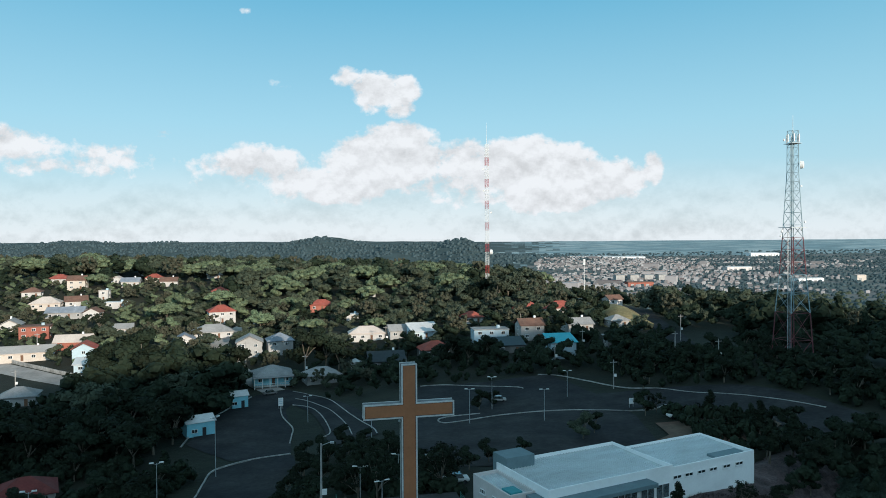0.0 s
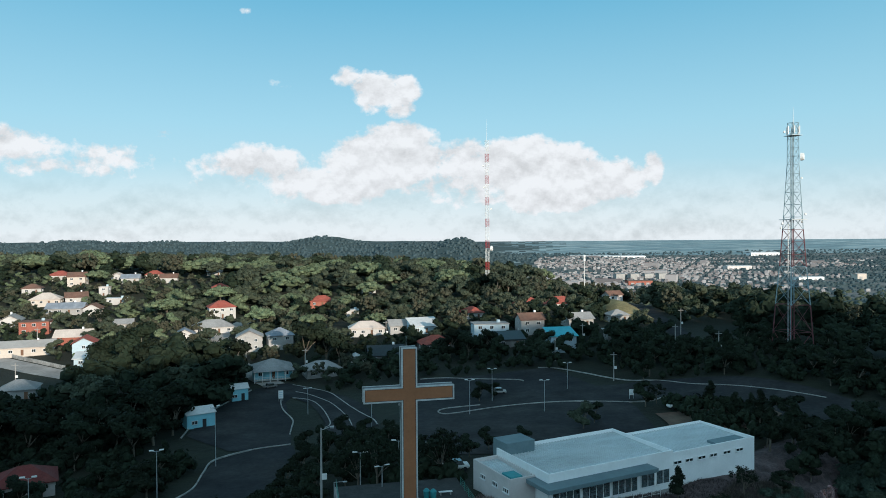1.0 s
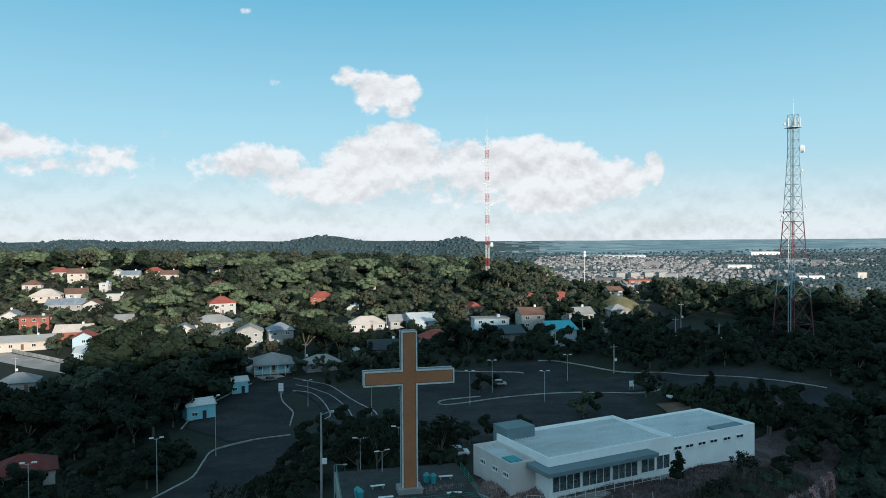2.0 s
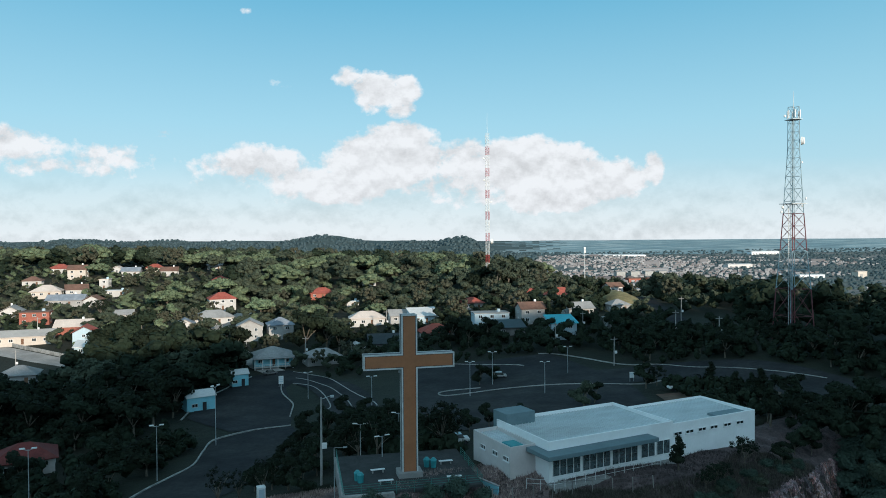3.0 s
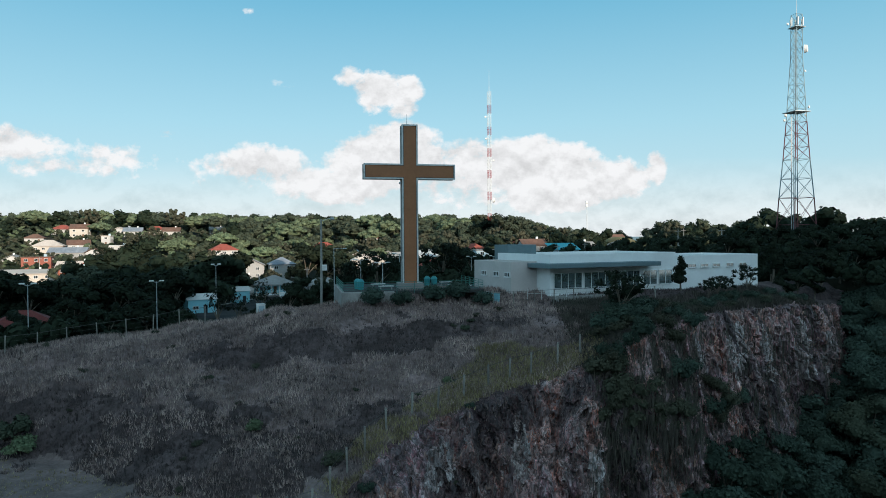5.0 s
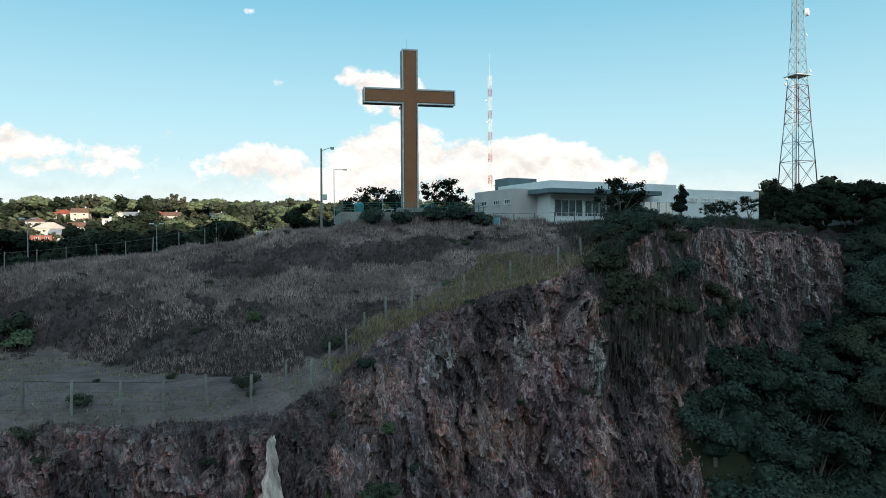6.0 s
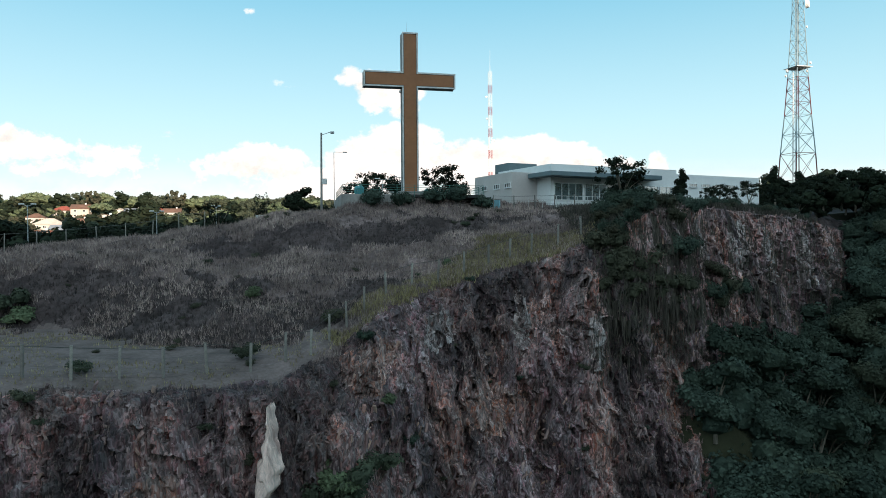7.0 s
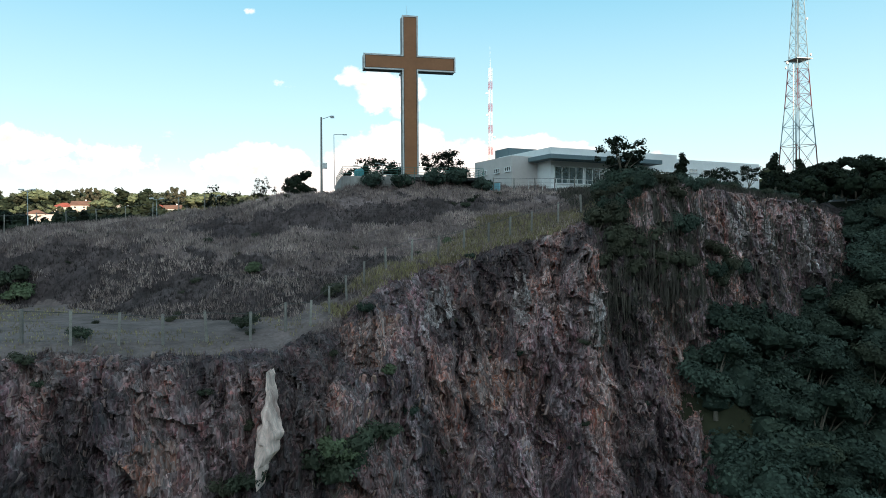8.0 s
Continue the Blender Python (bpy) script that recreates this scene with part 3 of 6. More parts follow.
def prism(points, y0, y1):
    bm = bmesh.new()
    f = bm.faces.new([bm.verts.new((x, y0, z)) for x, z in points])
    out = bmesh.ops.extrude_face_region(bm, geom=[f])
    bmesh.ops.translate(bm, verts=[v for v in out["geom"] if isinstance(v, bmesh.types.BMVert)], vec=(0, y1 - y0, 0))
    bmesh.ops.recalc_face_normals(bm, faces=bm.faces)
    return bm


def ring(outer, inner, y0, y1):
    """A frame between two outlines of the same count, open in the middle."""
    bm = bmesh.new()
    n = len(outer)
    v = [[bm.verts.new((x, y, z)) for x, z in pts] for y in (y0, y1) for pts in (outer, inner)]
    for i in range(n):
        j = (i + 1) % n
        for a, b in ((0, 1), (1, 3), (3, 2), (2, 0)):
            bm.faces.new((v[a][i], v[a][j], v[b][j], v[b][i]))
    bmesh.ops.recalc_face_normals(bm, faces=bm.faces)
    return bm


def build_cross():
    c = empty("monument_cross", pose(-4.35, 84.0, 0.0, 0, 0, 13.0))
    part("body", prism(cross_outline(1, 0.05), -0.62, 0.62), M_SIDE, c, "grey sheet-metal sides")
    part("front_panel", prism(cross_outline(1, 0.24), -0.655, -0.60), M_ORANGE, c, "orange-brown painted front panel")
    part("shadow_gap", ring(cross_outline(1, 0.17), cross_outline(1, 0.26), -0.64, -0.60), M_DARK, c)
    part("front_trim", ring(cross_outline(1, 0.0), cross_outline(1, 0.18), -0.70, -0.58), M_TRIM, c, "pale metal edge trim")
    part("back_trim", ring(cross_outline(1, 0.0), cross_outline(1, 0.18), 0.58, 0.70), M_TRIM, c, "pale metal edge trim")
    part("lightning_rod", rodded((-0.25, 0, 18.6), (-0.25, 0, 20.1), 0.03, 0.012), M_STEEL, c)
    part("floodlight", boxed(-1.25, -0.3, 11.6, -1.0, 0.1, 11.85, bevel=0.03), M_STEEL, c)
    part("plinth", boxed(-1.5, -1.2, -1.1, 1.5, 1.2, -0.35, bevel=0.06), M_CONC, c, "low concrete plinth")
    return tagged(c, "tall orange cross with pale metal edges on a platform", "cross")


monument_cross = build_cross()

# ---- the white building ----
B_TURN = 27.0
B_POSE = pose(12.73, 83.9, 0, 0, 0, B_TURN)


def wall_box(bm, a0, b0, z0, a1, b1, z1):
    box(bm, a0, b0, z0, a1, b1, z1, 0.02)


def parapet_block(name, a0, b0, a1, b1, z0, top, roof, mat, parent, label, t=0.22):
    """Four walls with thickness round a sunk roof."""
    bm = bmesh.new()
    wall_box(bm, a0, b0, z0, a1, b0 + t, top)
    wall_box(bm, a0, b1 - t, z0, a1, b1, top)
    wall_box(bm, a0, b0 + t, z0, a0 + t, b1 - t, top)
    wall_box(bm, a1 - t, b0 + t, z0, a1, b1 - t, top)
    part(name, bm, mat, parent, label)
    bm = bmesh.new()
    # ribbed roof sheets
    n = int((a1 - a0 - 2 * t) / 0.5)
    w = (a1 - a0 - 2 * t) / n
    for k in range(n):
        x = a0 + t + k * w
        vs = [bm.verts.new(v) for v in ((x, b0 + t, roof), (x + w * 0.7, b0 + t, roof), (x + w * 0.78, b0 + t, roof + 0.09), (x + w * 0.92, b0 + t, roof + 0.09), (x + w, b0 + t, roof),
                                        (x, b1 - t, roof + 0.25), (x + w * 0.7, b1 - t, roof + 0.25), (x + w * 0.78, b1 - t, roof + 0.34), (x + w * 0.92, b1 - t, roof + 0.34), (x + w, b1 - t, roof + 0.25))]
        for i in range(4):
            bm.faces.new((vs[i], vs[i + 1], vs[i + 6], vs[i + 5]))
    bmesh.ops.remove_doubles(bm, verts=bm.verts, dist=0.001)
    part("roof", bm, M_ROOFM, parent, "grey ribbed metal roof")


def window_unit(parent, a, b, z0, z1, width, lights, face=(1, 0), depth=0.10, sill=True):
    """A framed window of several lights, its outer face at b, running along a."""
    o = empty("window")
    o.parent = parent
    o.matrix_local = Matrix.Translation((a, b, 0)) @ (pose(0, 0, 0, 0, 0, -90) if face == (0, 1) else Matrix())
    bm = bmesh.new()
    f = 0.07
    box(bm, 0, -depth, z0, width, 0.02, z0 + f)
    box(bm, 0, -depth, z1 - f, width, 0.02, z1)
    for k in range(lights + 1):
        x = k * (width - f) / lights
        box(bm, x, -depth, z0 + f, x + f, 0.02, z1 - f)
    part("window_frame", bm, M_FRAME, o)
    for k in range(lights):
        x = k * (width - f) / lights + f
        part("pane", boxed(x, -depth * 0.5, z0 + f, x + (width - f) / lights - f, -depth * 0.5 + 0.012, z1 - f), M_PANE if z1 - z0 > 1.2 else M_GLASS, o)
    if sill:
        part("window_sill", boxed(-0.05, -depth - 0.06, z0 - 0.07, width + 0.05, 0.02, z0), M_FRAME, o)
    return o


def build_hall():
    h = empty("community_hall", B_POSE)
    parapet_block("wall", 0.0, 0.0, 20.6, 12.2, -3.2, 2.95, 2.25, M_WHITE, h, "white rendered walls with a parapet")
    parapet_block("wall", -3.8, 2.8, -0.03, 12.0, -3.4, 2.05, 1.35, M_PINK, h, "pale pinkish rendered walls")
    parapet_block("wall", 20.63, 0.35, 37.2, 10.6, -3.2, 2.45, 1.85, M_WHITE, h, "white rendered walls with a parapet")
    part("roof_tank_room", boxed(0.2, 9.9, 1.2, 4.8, 13.4, 4.05, bevel=0.04), M_TEAL, h, "grey-teal painted box on the roof")
    part("canopy", boxed(-1.5, -2.1, 1.3, 16.0, 0.05, 1.85, bevel=0.04), M_TEAL, h, "grey-teal flat canopy over the windows")
    part("canopy", boxed(-1.5, 0.06, 1.3, -0.05, 2.7, 1.85, bevel=0.04), M_TEAL, h)
    for a, w, n in ((0.5, 4.3, 4), (5.1, 4.5, 4), (9.9, 4.3, 4), (14.8, 2.4, 2), (17.5, 2.4, 2)):
        window_unit(h, a, -0.02, -1.45 if n == 4 else -1.3, 0.65, w, n)
    for a in (21.0, 23.2, 25.6, 27.9, 30.6, 33.2):
        window_unit(h, a, 0.33, 0.75, 1.25, 1.5, 2)
    for b in (4.3, 6.9, 10.0):
        window_unit(h, -3.82, b, 0.15, 0.75, 1.3, 3, (0, 1))
    part("roof_hatch", boxed(-2.9, 4.0, 1.30, -1.1, 6.2, 1.80, bevel=0.05), M_BIN, h, "turquoise hatch on the lower roof")
    part("skylight", boxed(30.2, 1.3, 1.80, 36.0, 2.9, 2.25, bevel=0.05), M_TEAL, h, "grey-teal rooflight")
    part("floor_slab", boxed(-0.4, -1.9, -3.0, 20.6, -0.02, -2.1, bevel=0.03), M_CONC, h)
    return tagged(h, "long white single-storey hall with flat roofs and a teal canopy", "building")


hall = build_hall()

# ---- roads, car parks and kerbs ----


def lot(name, left, right, mat, label, lift=0.10, step=1.2, cols=14):
    """A paved area between two edge lines given as (x, y) from near to far, laid on the ground."""
    lx, ly, rx, ry = [p[0] for p in left], [p[1] for p in left], [p[0] for p in right], [p[1] for p in right]
    n = int(max(ly[-1] - ly[0], ry[-1] - ry[0]) / step) + 2
    verts = []
    for i in range(n):
        t = i / (n - 1)
        ya, yb = ly[0] + (ly[-1] - ly[0]) * t, ry[0] + (ry[-1] - ry[0]) * t
        xa, xb = float(np.interp(ya, ly, lx)), float(np.interp(yb, ry, rx))
        for c in range(cols + 1):
            s = c / cols
            x, y = xa + (xb - xa) * s, ya + (yb - ya) * s
            verts.append((x, y, ground_z(x, y) + lift))
    w = cols + 1
    faces = [(r * w + c, r * w + c + 1, (r + 1) * w + c + 1, (r + 1) * w + c) for r in range(n - 1) for c in range(cols)]
    return tagged(mesh_object(name, verts, faces, mat, shade=True), label, "road", kind="structure")


def curve_points(points, step=1.0):
    """A smooth line through the points (Catmull-Rom)."""
    p = [Vector(q) for q in points]
    p = [p[0] * 2 - p[1]] + p + [p[-1] * 2 - p[-2]]
    out = []
    for i in range(1, len(p) - 2):
        n = max(2, int((p[i + 1] - p[i]).length / step))
        for k in range(n):
            t = k / n
            out.append(0.5 * (2 * p[i] + (p[i + 1] - p[i - 1]) * t + (2 * p[i - 1] - 5 * p[i] + 4 * p[i + 1] - p[i + 2]) * t * t + (3 * p[i] - p[i - 1] - 3 * p[i + 1] + p[i + 2]) * t ** 3))
    return out + [p[-2]]


def strip(name, points, width, height, mat, label, lift=0.1, category="kerb", z_of=None):
    """A kerb or painted line: a raised strip along a line on the ground."""
    pts = curve_points([(x, y, 0) for x, y in points])
    verts, faces = [], []
    for i, q in enumerate(pts):
        d = (pts[min(i + 1, len(pts) - 1)] - pts[max(i - 1, 0)]).normalized()
        s = Vector((-d.y, d.x, 0)) * width / 2
        g = (z_of or ground_z)(q.x, q.y) + lift
        for o, z in ((s, g - 0.1), (s, g + height), (-s, g + height), (-s, g - 0.1)):
            verts.append((q.x + o.x, q.y + o.y, z))
    for i in range(len(pts) - 1):
        a, b = i * 4, i * 4 + 4
        faces += [(a + k, b + k, b + k + 1, a + k + 1) for k in range(3)]
    return tagged(mesh_object(name, verts, faces, mat), label, category, kind="structure")


def ribbon(name, points, width, mat, label, lift=0.12):
    pts = curve_points([(x, y, 0) for x, y in points], 1.5)
    verts = []
    for i, q in enumerate(pts):
        d = (pts[min(i + 1, len(pts) - 1)] - pts[max(i - 1, 0)]).normalized()
        s = Vector((-d.y, d.x, 0)) * width
        for k in range(7):
            o = q + s * (k / 6 - 0.5)
            verts.append((o.x, o.y, ground_z(o.x, o.y) + lift))
    faces = [(r * 7 + c, r * 7 + c + 1, r * 7 + c + 8, r * 7 + c + 7) for r in range(len(pts) - 1) for c in range(6)]
    return tagged(mesh_object(name, verts, faces, mat, shade=True), label, "road", kind="structure")


# worn street surface, its colour raised far above the asphalt to look sunlit
M_STREET = material("sunlit_worn_street", (0.38, 0.345, 0.315), 0.95, 0.2, 0.15, (0.29, 0.265, 0.245))
M_DIRT = material("red_dirt", (0.16, 0.095, 0.07), 0.95, 0.25, 0.2, (0.11, 0.085, 0.06))
car_park_west = lot("car_park_west", [(-44, 140), (-58, 154), (-60, 176), (-56, 205)], [(-31.5, 140), (-36, 162), (-43, 186), (-42, 205)], M_ASPHALT, "worn dark asphalt car park")
drive_south = lot("drive_south", [(-46.6, 89), (-45.8, 97), (-45.7, 104), (-43.9, 110), (-42.7, 116.5), (-44.3, 126), (-44.8, 134), (-39.8, 139.6), (-36, 142.2)], [(-36, 89), (-33, 97), (-30, 106), (-29, 114), (-29, 124), (-29, 132), (-30, 138), (-31, 141), (-31.5, 143)], M_ASPHALT, "worn asphalt drive with a pale kerb")
car_park_east = lot("car_park_east", [(-6, 112), (-9, 130), (-6, 150), (-8, 170), (-8, 196)], [(26, 112), (40, 122), (42, 150), (40, 168), (30, 196)], M_ASPHALT, "wide dark asphalt car park")
road_east = ribbon("road_east", [(30, 160), (46, 165), (60, 158), (70, 145), (76, 128)], 17, M_ASPHALT, "asphalt road along the wood", 0.16)
road_entrance = ribbon("road_entrance", [(-52, 208), (-43, 199), (-38, 195), (-31, 185.5), (-25.5, 172), (-22, 160), (-19.5, 147)], 11, M_ASPHALT, "curved two-lane access road", 0.2)
road_gate = ribbon("road_gate", [(-52, 210), (-62, 225), (-84, 262), (-93, 290), (-92, 330)], 7, M_STREET, "narrow street between houses", 0.14)
road_far = ribbon("road_far", [(76, 214), (80, 240), (86, 290), (96, 350), (110, 420)], 9, M_ASPHALT, "straight asphalt road climbing between trees", 0.2)
street_west = ribbon("street_west", [(-105, 214), (-124, 224), (-145, 236), (-190, 262), (-240, 290)], 9, M_STREET, "worn asphalt street, its colour paled for the sun", 0.14)
dirt_patch = lot("dirt_patch", [(36, 126), (44, 134), (44, 143)], [(58, 126), (66, 134), (64, 143)], M_DIRT, "reddish bare earth", 0.24)
for line in ([(-32.3, 144.0), (-36, 142.4), (-40.0, 139.8), (-45.0, 134.0), (-44.5, 126.3), (-42.9, 116.3), (-44.1, 109.8), (-45.9, 103.5), (-46.0, 96.5), (-46.8, 89)],
             [(-46.0, 194.3), (-44, 185), (-41.4, 176.8), (-37.0, 167.3), (-35.6, 160), (-34.4, 152.5)],
             [(-46, 209), (-41.1, 205.0), (-32.4, 196.3), (-24.0, 176.0), (-16.7, 157.5), (-14.5, 149)],
             [(-42.2, 191.5), (-36.6, 188.0), (-32.3, 179.5), (-27.7, 165.3), (-26.6, 158.0), (-28.6, 156)],
             [(-6.7, 195.5), (2.8, 194.3), (11.5, 190.0), (19.9, 185.3), (21.2, 183)],
             [(8.4, 160.2), (1.7, 158.3), (-1.3, 154.6), (0.2, 150.4), (6.4, 154.0), (15.3, 157.6), (27.6, 157.3), (35.0, 155.8), (45.2, 154.3), (50.7, 156.5)],
             [(27, 197), (31.8, 194.3), (38.1, 187.3), (47.1, 177.0), (53.3, 172.0), (60.2, 161.8), (71.0, 149.5), (78, 140)],
             [(-58.5, 152), (-60.5, 168), (-59.5, 185), (-57, 203)]):
    strip("kerb", line, 0.28, 0.16, M_KERB, "pale weathered concrete kerb", 0.12)
strip("trim", [(-43, 199), (-38.3, 195.3), (-31.4, 185.8), (-26.0, 172.8), (-22.8, 163.0), (-20.5, 153)], 0.22, 0.1, M_KERB, "low pale centre kerb of the access road", 0.2, "kerb")
strip("kerb", [(-46.8, 89), (-47.6, 83), (-49.4, 76), (-53, 71.5)], 0.28, 0.12, M_KERB, "pale weathered concrete kerb", 0.12, z_of=slope_z)
strip("garden_wall", [(-107, 221), (-125, 231), (-146, 243), (-190, 269)], 0.2, 1.3, M_KERB, "low pale garden wall along the street", 0.0, "wall")
strip("garden_wall", [(-70, 228), (-80, 245), (-90, 262), (-98, 288)], 0.2, 1.2, M_KERB, "low pale garden wall along the street", 0.0, "wall")
M_DRYBANK = material("dry_bank_grass", (0.27, 0.21, 0.10), 0.95, 0.35, 0.2, (0.17, 0.15, 0.07), bump=0.15, bump_scale=2)


def grass_bank():
    """A yellowed grassy mound beside the straight road."""
    verts, n = [], 22
    for j in range(n):
        for i in range(n):
            u, v = i / (n - 1) * 2 - 1, j / (n - 1) * 2 - 1
            x, y = 73 + 11 * u, 292 + 30 * v
            verts.append((x, y, ground_z(x, y) - 0.4 + 5.5 * max(0.0, 1 - u * u) * max(0.0, 1 - v * v) + 0.3 * fbm(x, y, 4, 3)))
    faces = [(r * n + c, r * n + c + 1, (r + 1) * n + c + 1, (r + 1) * n + c) for r in range(n - 1) for c in range(n - 1)]
    return tagged(mesh_object("grass_bank", verts, faces, M_DRYBANK, shade=True), "yellowed grassy mound beside the road", "ground", kind="structure")


grass_bank()

# ---- houses ----
WALLS = {"white": material("old_white_render", (0.57, 0.545, 0.52), 0.9, 0.12, 0.4, (0.44, 0.42, 0.395)), "cream": material("cream_render", (0.60, 0.53, 0.46), 0.85, 0.08, 0.3, (0.50, 0.44, 0.38)), "pink": M_PINK,
         "brick": material("red_brick_wall", (0.36, 0.125, 0.085), 0.9, 0.15, 0.6, (0.28, 0.10, 0.075)), "blue": material("pale_blue_render", (0.46, 0.58, 0.64), 0.85, 0.08, 0.3, (0.36, 0.45, 0.50)),
         "teal": material("turquoise_render", (0.28, 0.60, 0.68), 0.8, 0.08, 0.5, (0.22, 0.50, 0.58)), "grey": material("grey_render", (0.40, 0.39, 0.37), 0.9, 0.1, 0.4, (0.30, 0.29, 0.28)),
         "dark": material("dark_render", (0.12, 0.115, 0.11), 0.9, 0.15, 0.4, (0.18, 0.17, 0.16))}
ROOFS = {"red": material("red_clay_tiles", (0.36, 0.085, 0.06), 0.85, 0.25, 0.5, (0.26, 0.08, 0.06), bump=0.05, bump_scale=4), "brown": material("brown_clay_tiles", (0.20, 0.105, 0.075), 0.9, 0.25, 0.5, (0.14, 0.085, 0.065), bump=0.05, bump_scale=4),
         "grey": material("fibre_cement_roof", (0.34, 0.33, 0.32), 0.9, 0.2, 0.4, (0.24, 0.235, 0.23), bump=0.04, bump_scale=3), "cream": material("pale_roof_sheet", (0.66, 0.56, 0.49), 0.7, 0.12, 0.4, (0.54, 0.45, 0.39)),
         "maroon": material("dark_red_roof", (0.17, 0.036, 0.032), 0.85, 0.25, 0.5, (0.12, 0.035, 0.03), bump=0.05, bump_scale=4), "white": material("white_roof_sheet", (0.68, 0.67, 0.65), 0.6, 0.12, 0.4, (0.52, 0.51, 0.50)), "slate": material("blue_grey_roof", (0.20, 0.23, 0.27), 0.8, 0.2, 0.4, (0.26, 0.28, 0.31)),
         "turquoise": material("turquoise_roof", (0.06, 0.42, 0.50), 0.6, 0.12, 0.4, (0.09, 0.36, 0.42)), "black": material("dark_panel_roof", (0.035, 0.045, 0.05), 0.4, 0.2, 1.0)}
WALL_WORDS = {"white": "white", "cream": "cream", "pink": "pale pink", "brick": "red brick", "blue": "pale blue", "teal": "turquoise", "grey": "grey", "dark": "dark"}
ROOF_WORDS = {"red": "red tiled", "maroon": "dark red tiled", "brown": "brown tiled", "grey": "grey sheet", "cream": "pale sheet", "white": "white sheet", "slate": "blue-grey", "turquoise": "turquoise", "black": "dark panelled"}


def roof_mesh(kind, w, d, h, rise, over=0.55, t=0.16):
    """A hipped, gabled, flat or single-pitch roof over a w by d house, with thick eaves."""
    bm = bmesh.new()
    a, b = w / 2 + over, d / 2 + over
    if kind == "flat":
        box(bm, -a, -b, h, a, b, h + 0.3, 0.03)
        return bm
    if kind == "shed":
        top = [(-a, -b, h), (a, -b, h), (a, b, h + rise), (-a, b, h + rise)]
        polys = [(0, 1, 2, 3)]
    else:
        r = max(a - b, 0.2) if kind == "hip" else a
        top = [(-a, -b, h), (a, -b, h), (a, b, h), (-a, b, h), (-r, 0, h + rise), (r, 0, h + rise)]
        polys = [(0, 1, 5, 4), (2, 3, 4, 5), (1, 2, 5), (3, 0, 4)]
        if kind == "gable":
            polys = polys[:2]
    up = [bm.verts.new((x, y, z + t)) for x, y, z in top]
    dn = [bm.verts.new(v) for v in top]
    for p in polys:
        bm.faces.new([up[i] for i in p])
        bm.faces.new([dn[i] for i in reversed(p)])
    rim = [e for e in bm.edges if len(e.link_faces) == 1 and e.verts[0] in up and e.verts[1] in up]
    for e in rim:
        i, j = up.index(e.verts[0]), up.index(e.verts[1])
        bm.faces.new((up[i], up[j], dn[j], dn[i]))
    bmesh.ops.recalc_face_normals(bm, faces=bm.faces)
    return bm


def shell(w, d, h, kind, rise):
    """The outer walls, with gable ends where the roof has them."""
    bm = bmesh.new()
    box(bm, -w / 2, -d / 2, -1.2, w / 2, d / 2, h)
    if kind == "gable":
        for s in (-1, 1):
            vs = [bm.verts.new(v) for v in ((s * w / 2, -d / 2, h), (s * w / 2, d / 2, h), (s * w / 2, 0, h + rise * d / (d + 1.1)))]
            vb = [bm.verts.new((v.co.x - s * 0.2, v.co.y, v.co.z)) for v in vs]
            bm.faces.new(vs), bm.faces.new(vb)
            for i in range(3):
                bm.faces.new((vs[i], vs[(i + 1) % 3], vb[(i + 1) % 3], vb[i]))
    elif kind == "shed":
        for s in (-1, 1):
            vs = [bm.verts.new(v) for v in ((s * w / 2, -d / 2, h), (s * w / 2, d / 2, h), (s * w / 2, d / 2, h + rise))]
            bm.faces.new(vs)
        bm.faces.new([bm.verts.new(v) for v in ((-w / 2, d / 2, h), (w / 2, d / 2, h), (w / 2, d / 2, h + rise), (-w / 2, d / 2, h + rise))])
    bmesh.ops.recalc_face_normals(bm, faces=bm.faces)
    return bm


M_DOOR = material("brown_door", (0.16, 0.085, 0.05), 0.7, 0.15, 1.5)


def house_window(parent, x, y, z, w, h, side):
    o = empty("window")
    o.parent = parent
    o.matrix_local = Matrix.Translation((x, y, z)) @ pose(0, 0, 0, 0, 0, side)
    bm = bmesh.new()
    for q in ((-w / 2, 0, w / 2, 0.09), (-w / 2, h - 0.09, w / 2, h), (-w / 2, 0.09, -w / 2 + 0.09, h - 0.09), (w / 2 - 0.09, 0.09, w / 2, h - 0.09), (-0.04, 0.09, 0.04, h - 0.09)):
        box(bm, q[0], -0.08, q[1], q[2], 0.04, q[3])
    part("frame", bm, M_FRAME, o)
    part("pane", boxed(-w / 2 + 0.05, -0.03, 0.05, w / 2 - 0.05, 0.02, h - 0.05), M_GLASS, o)


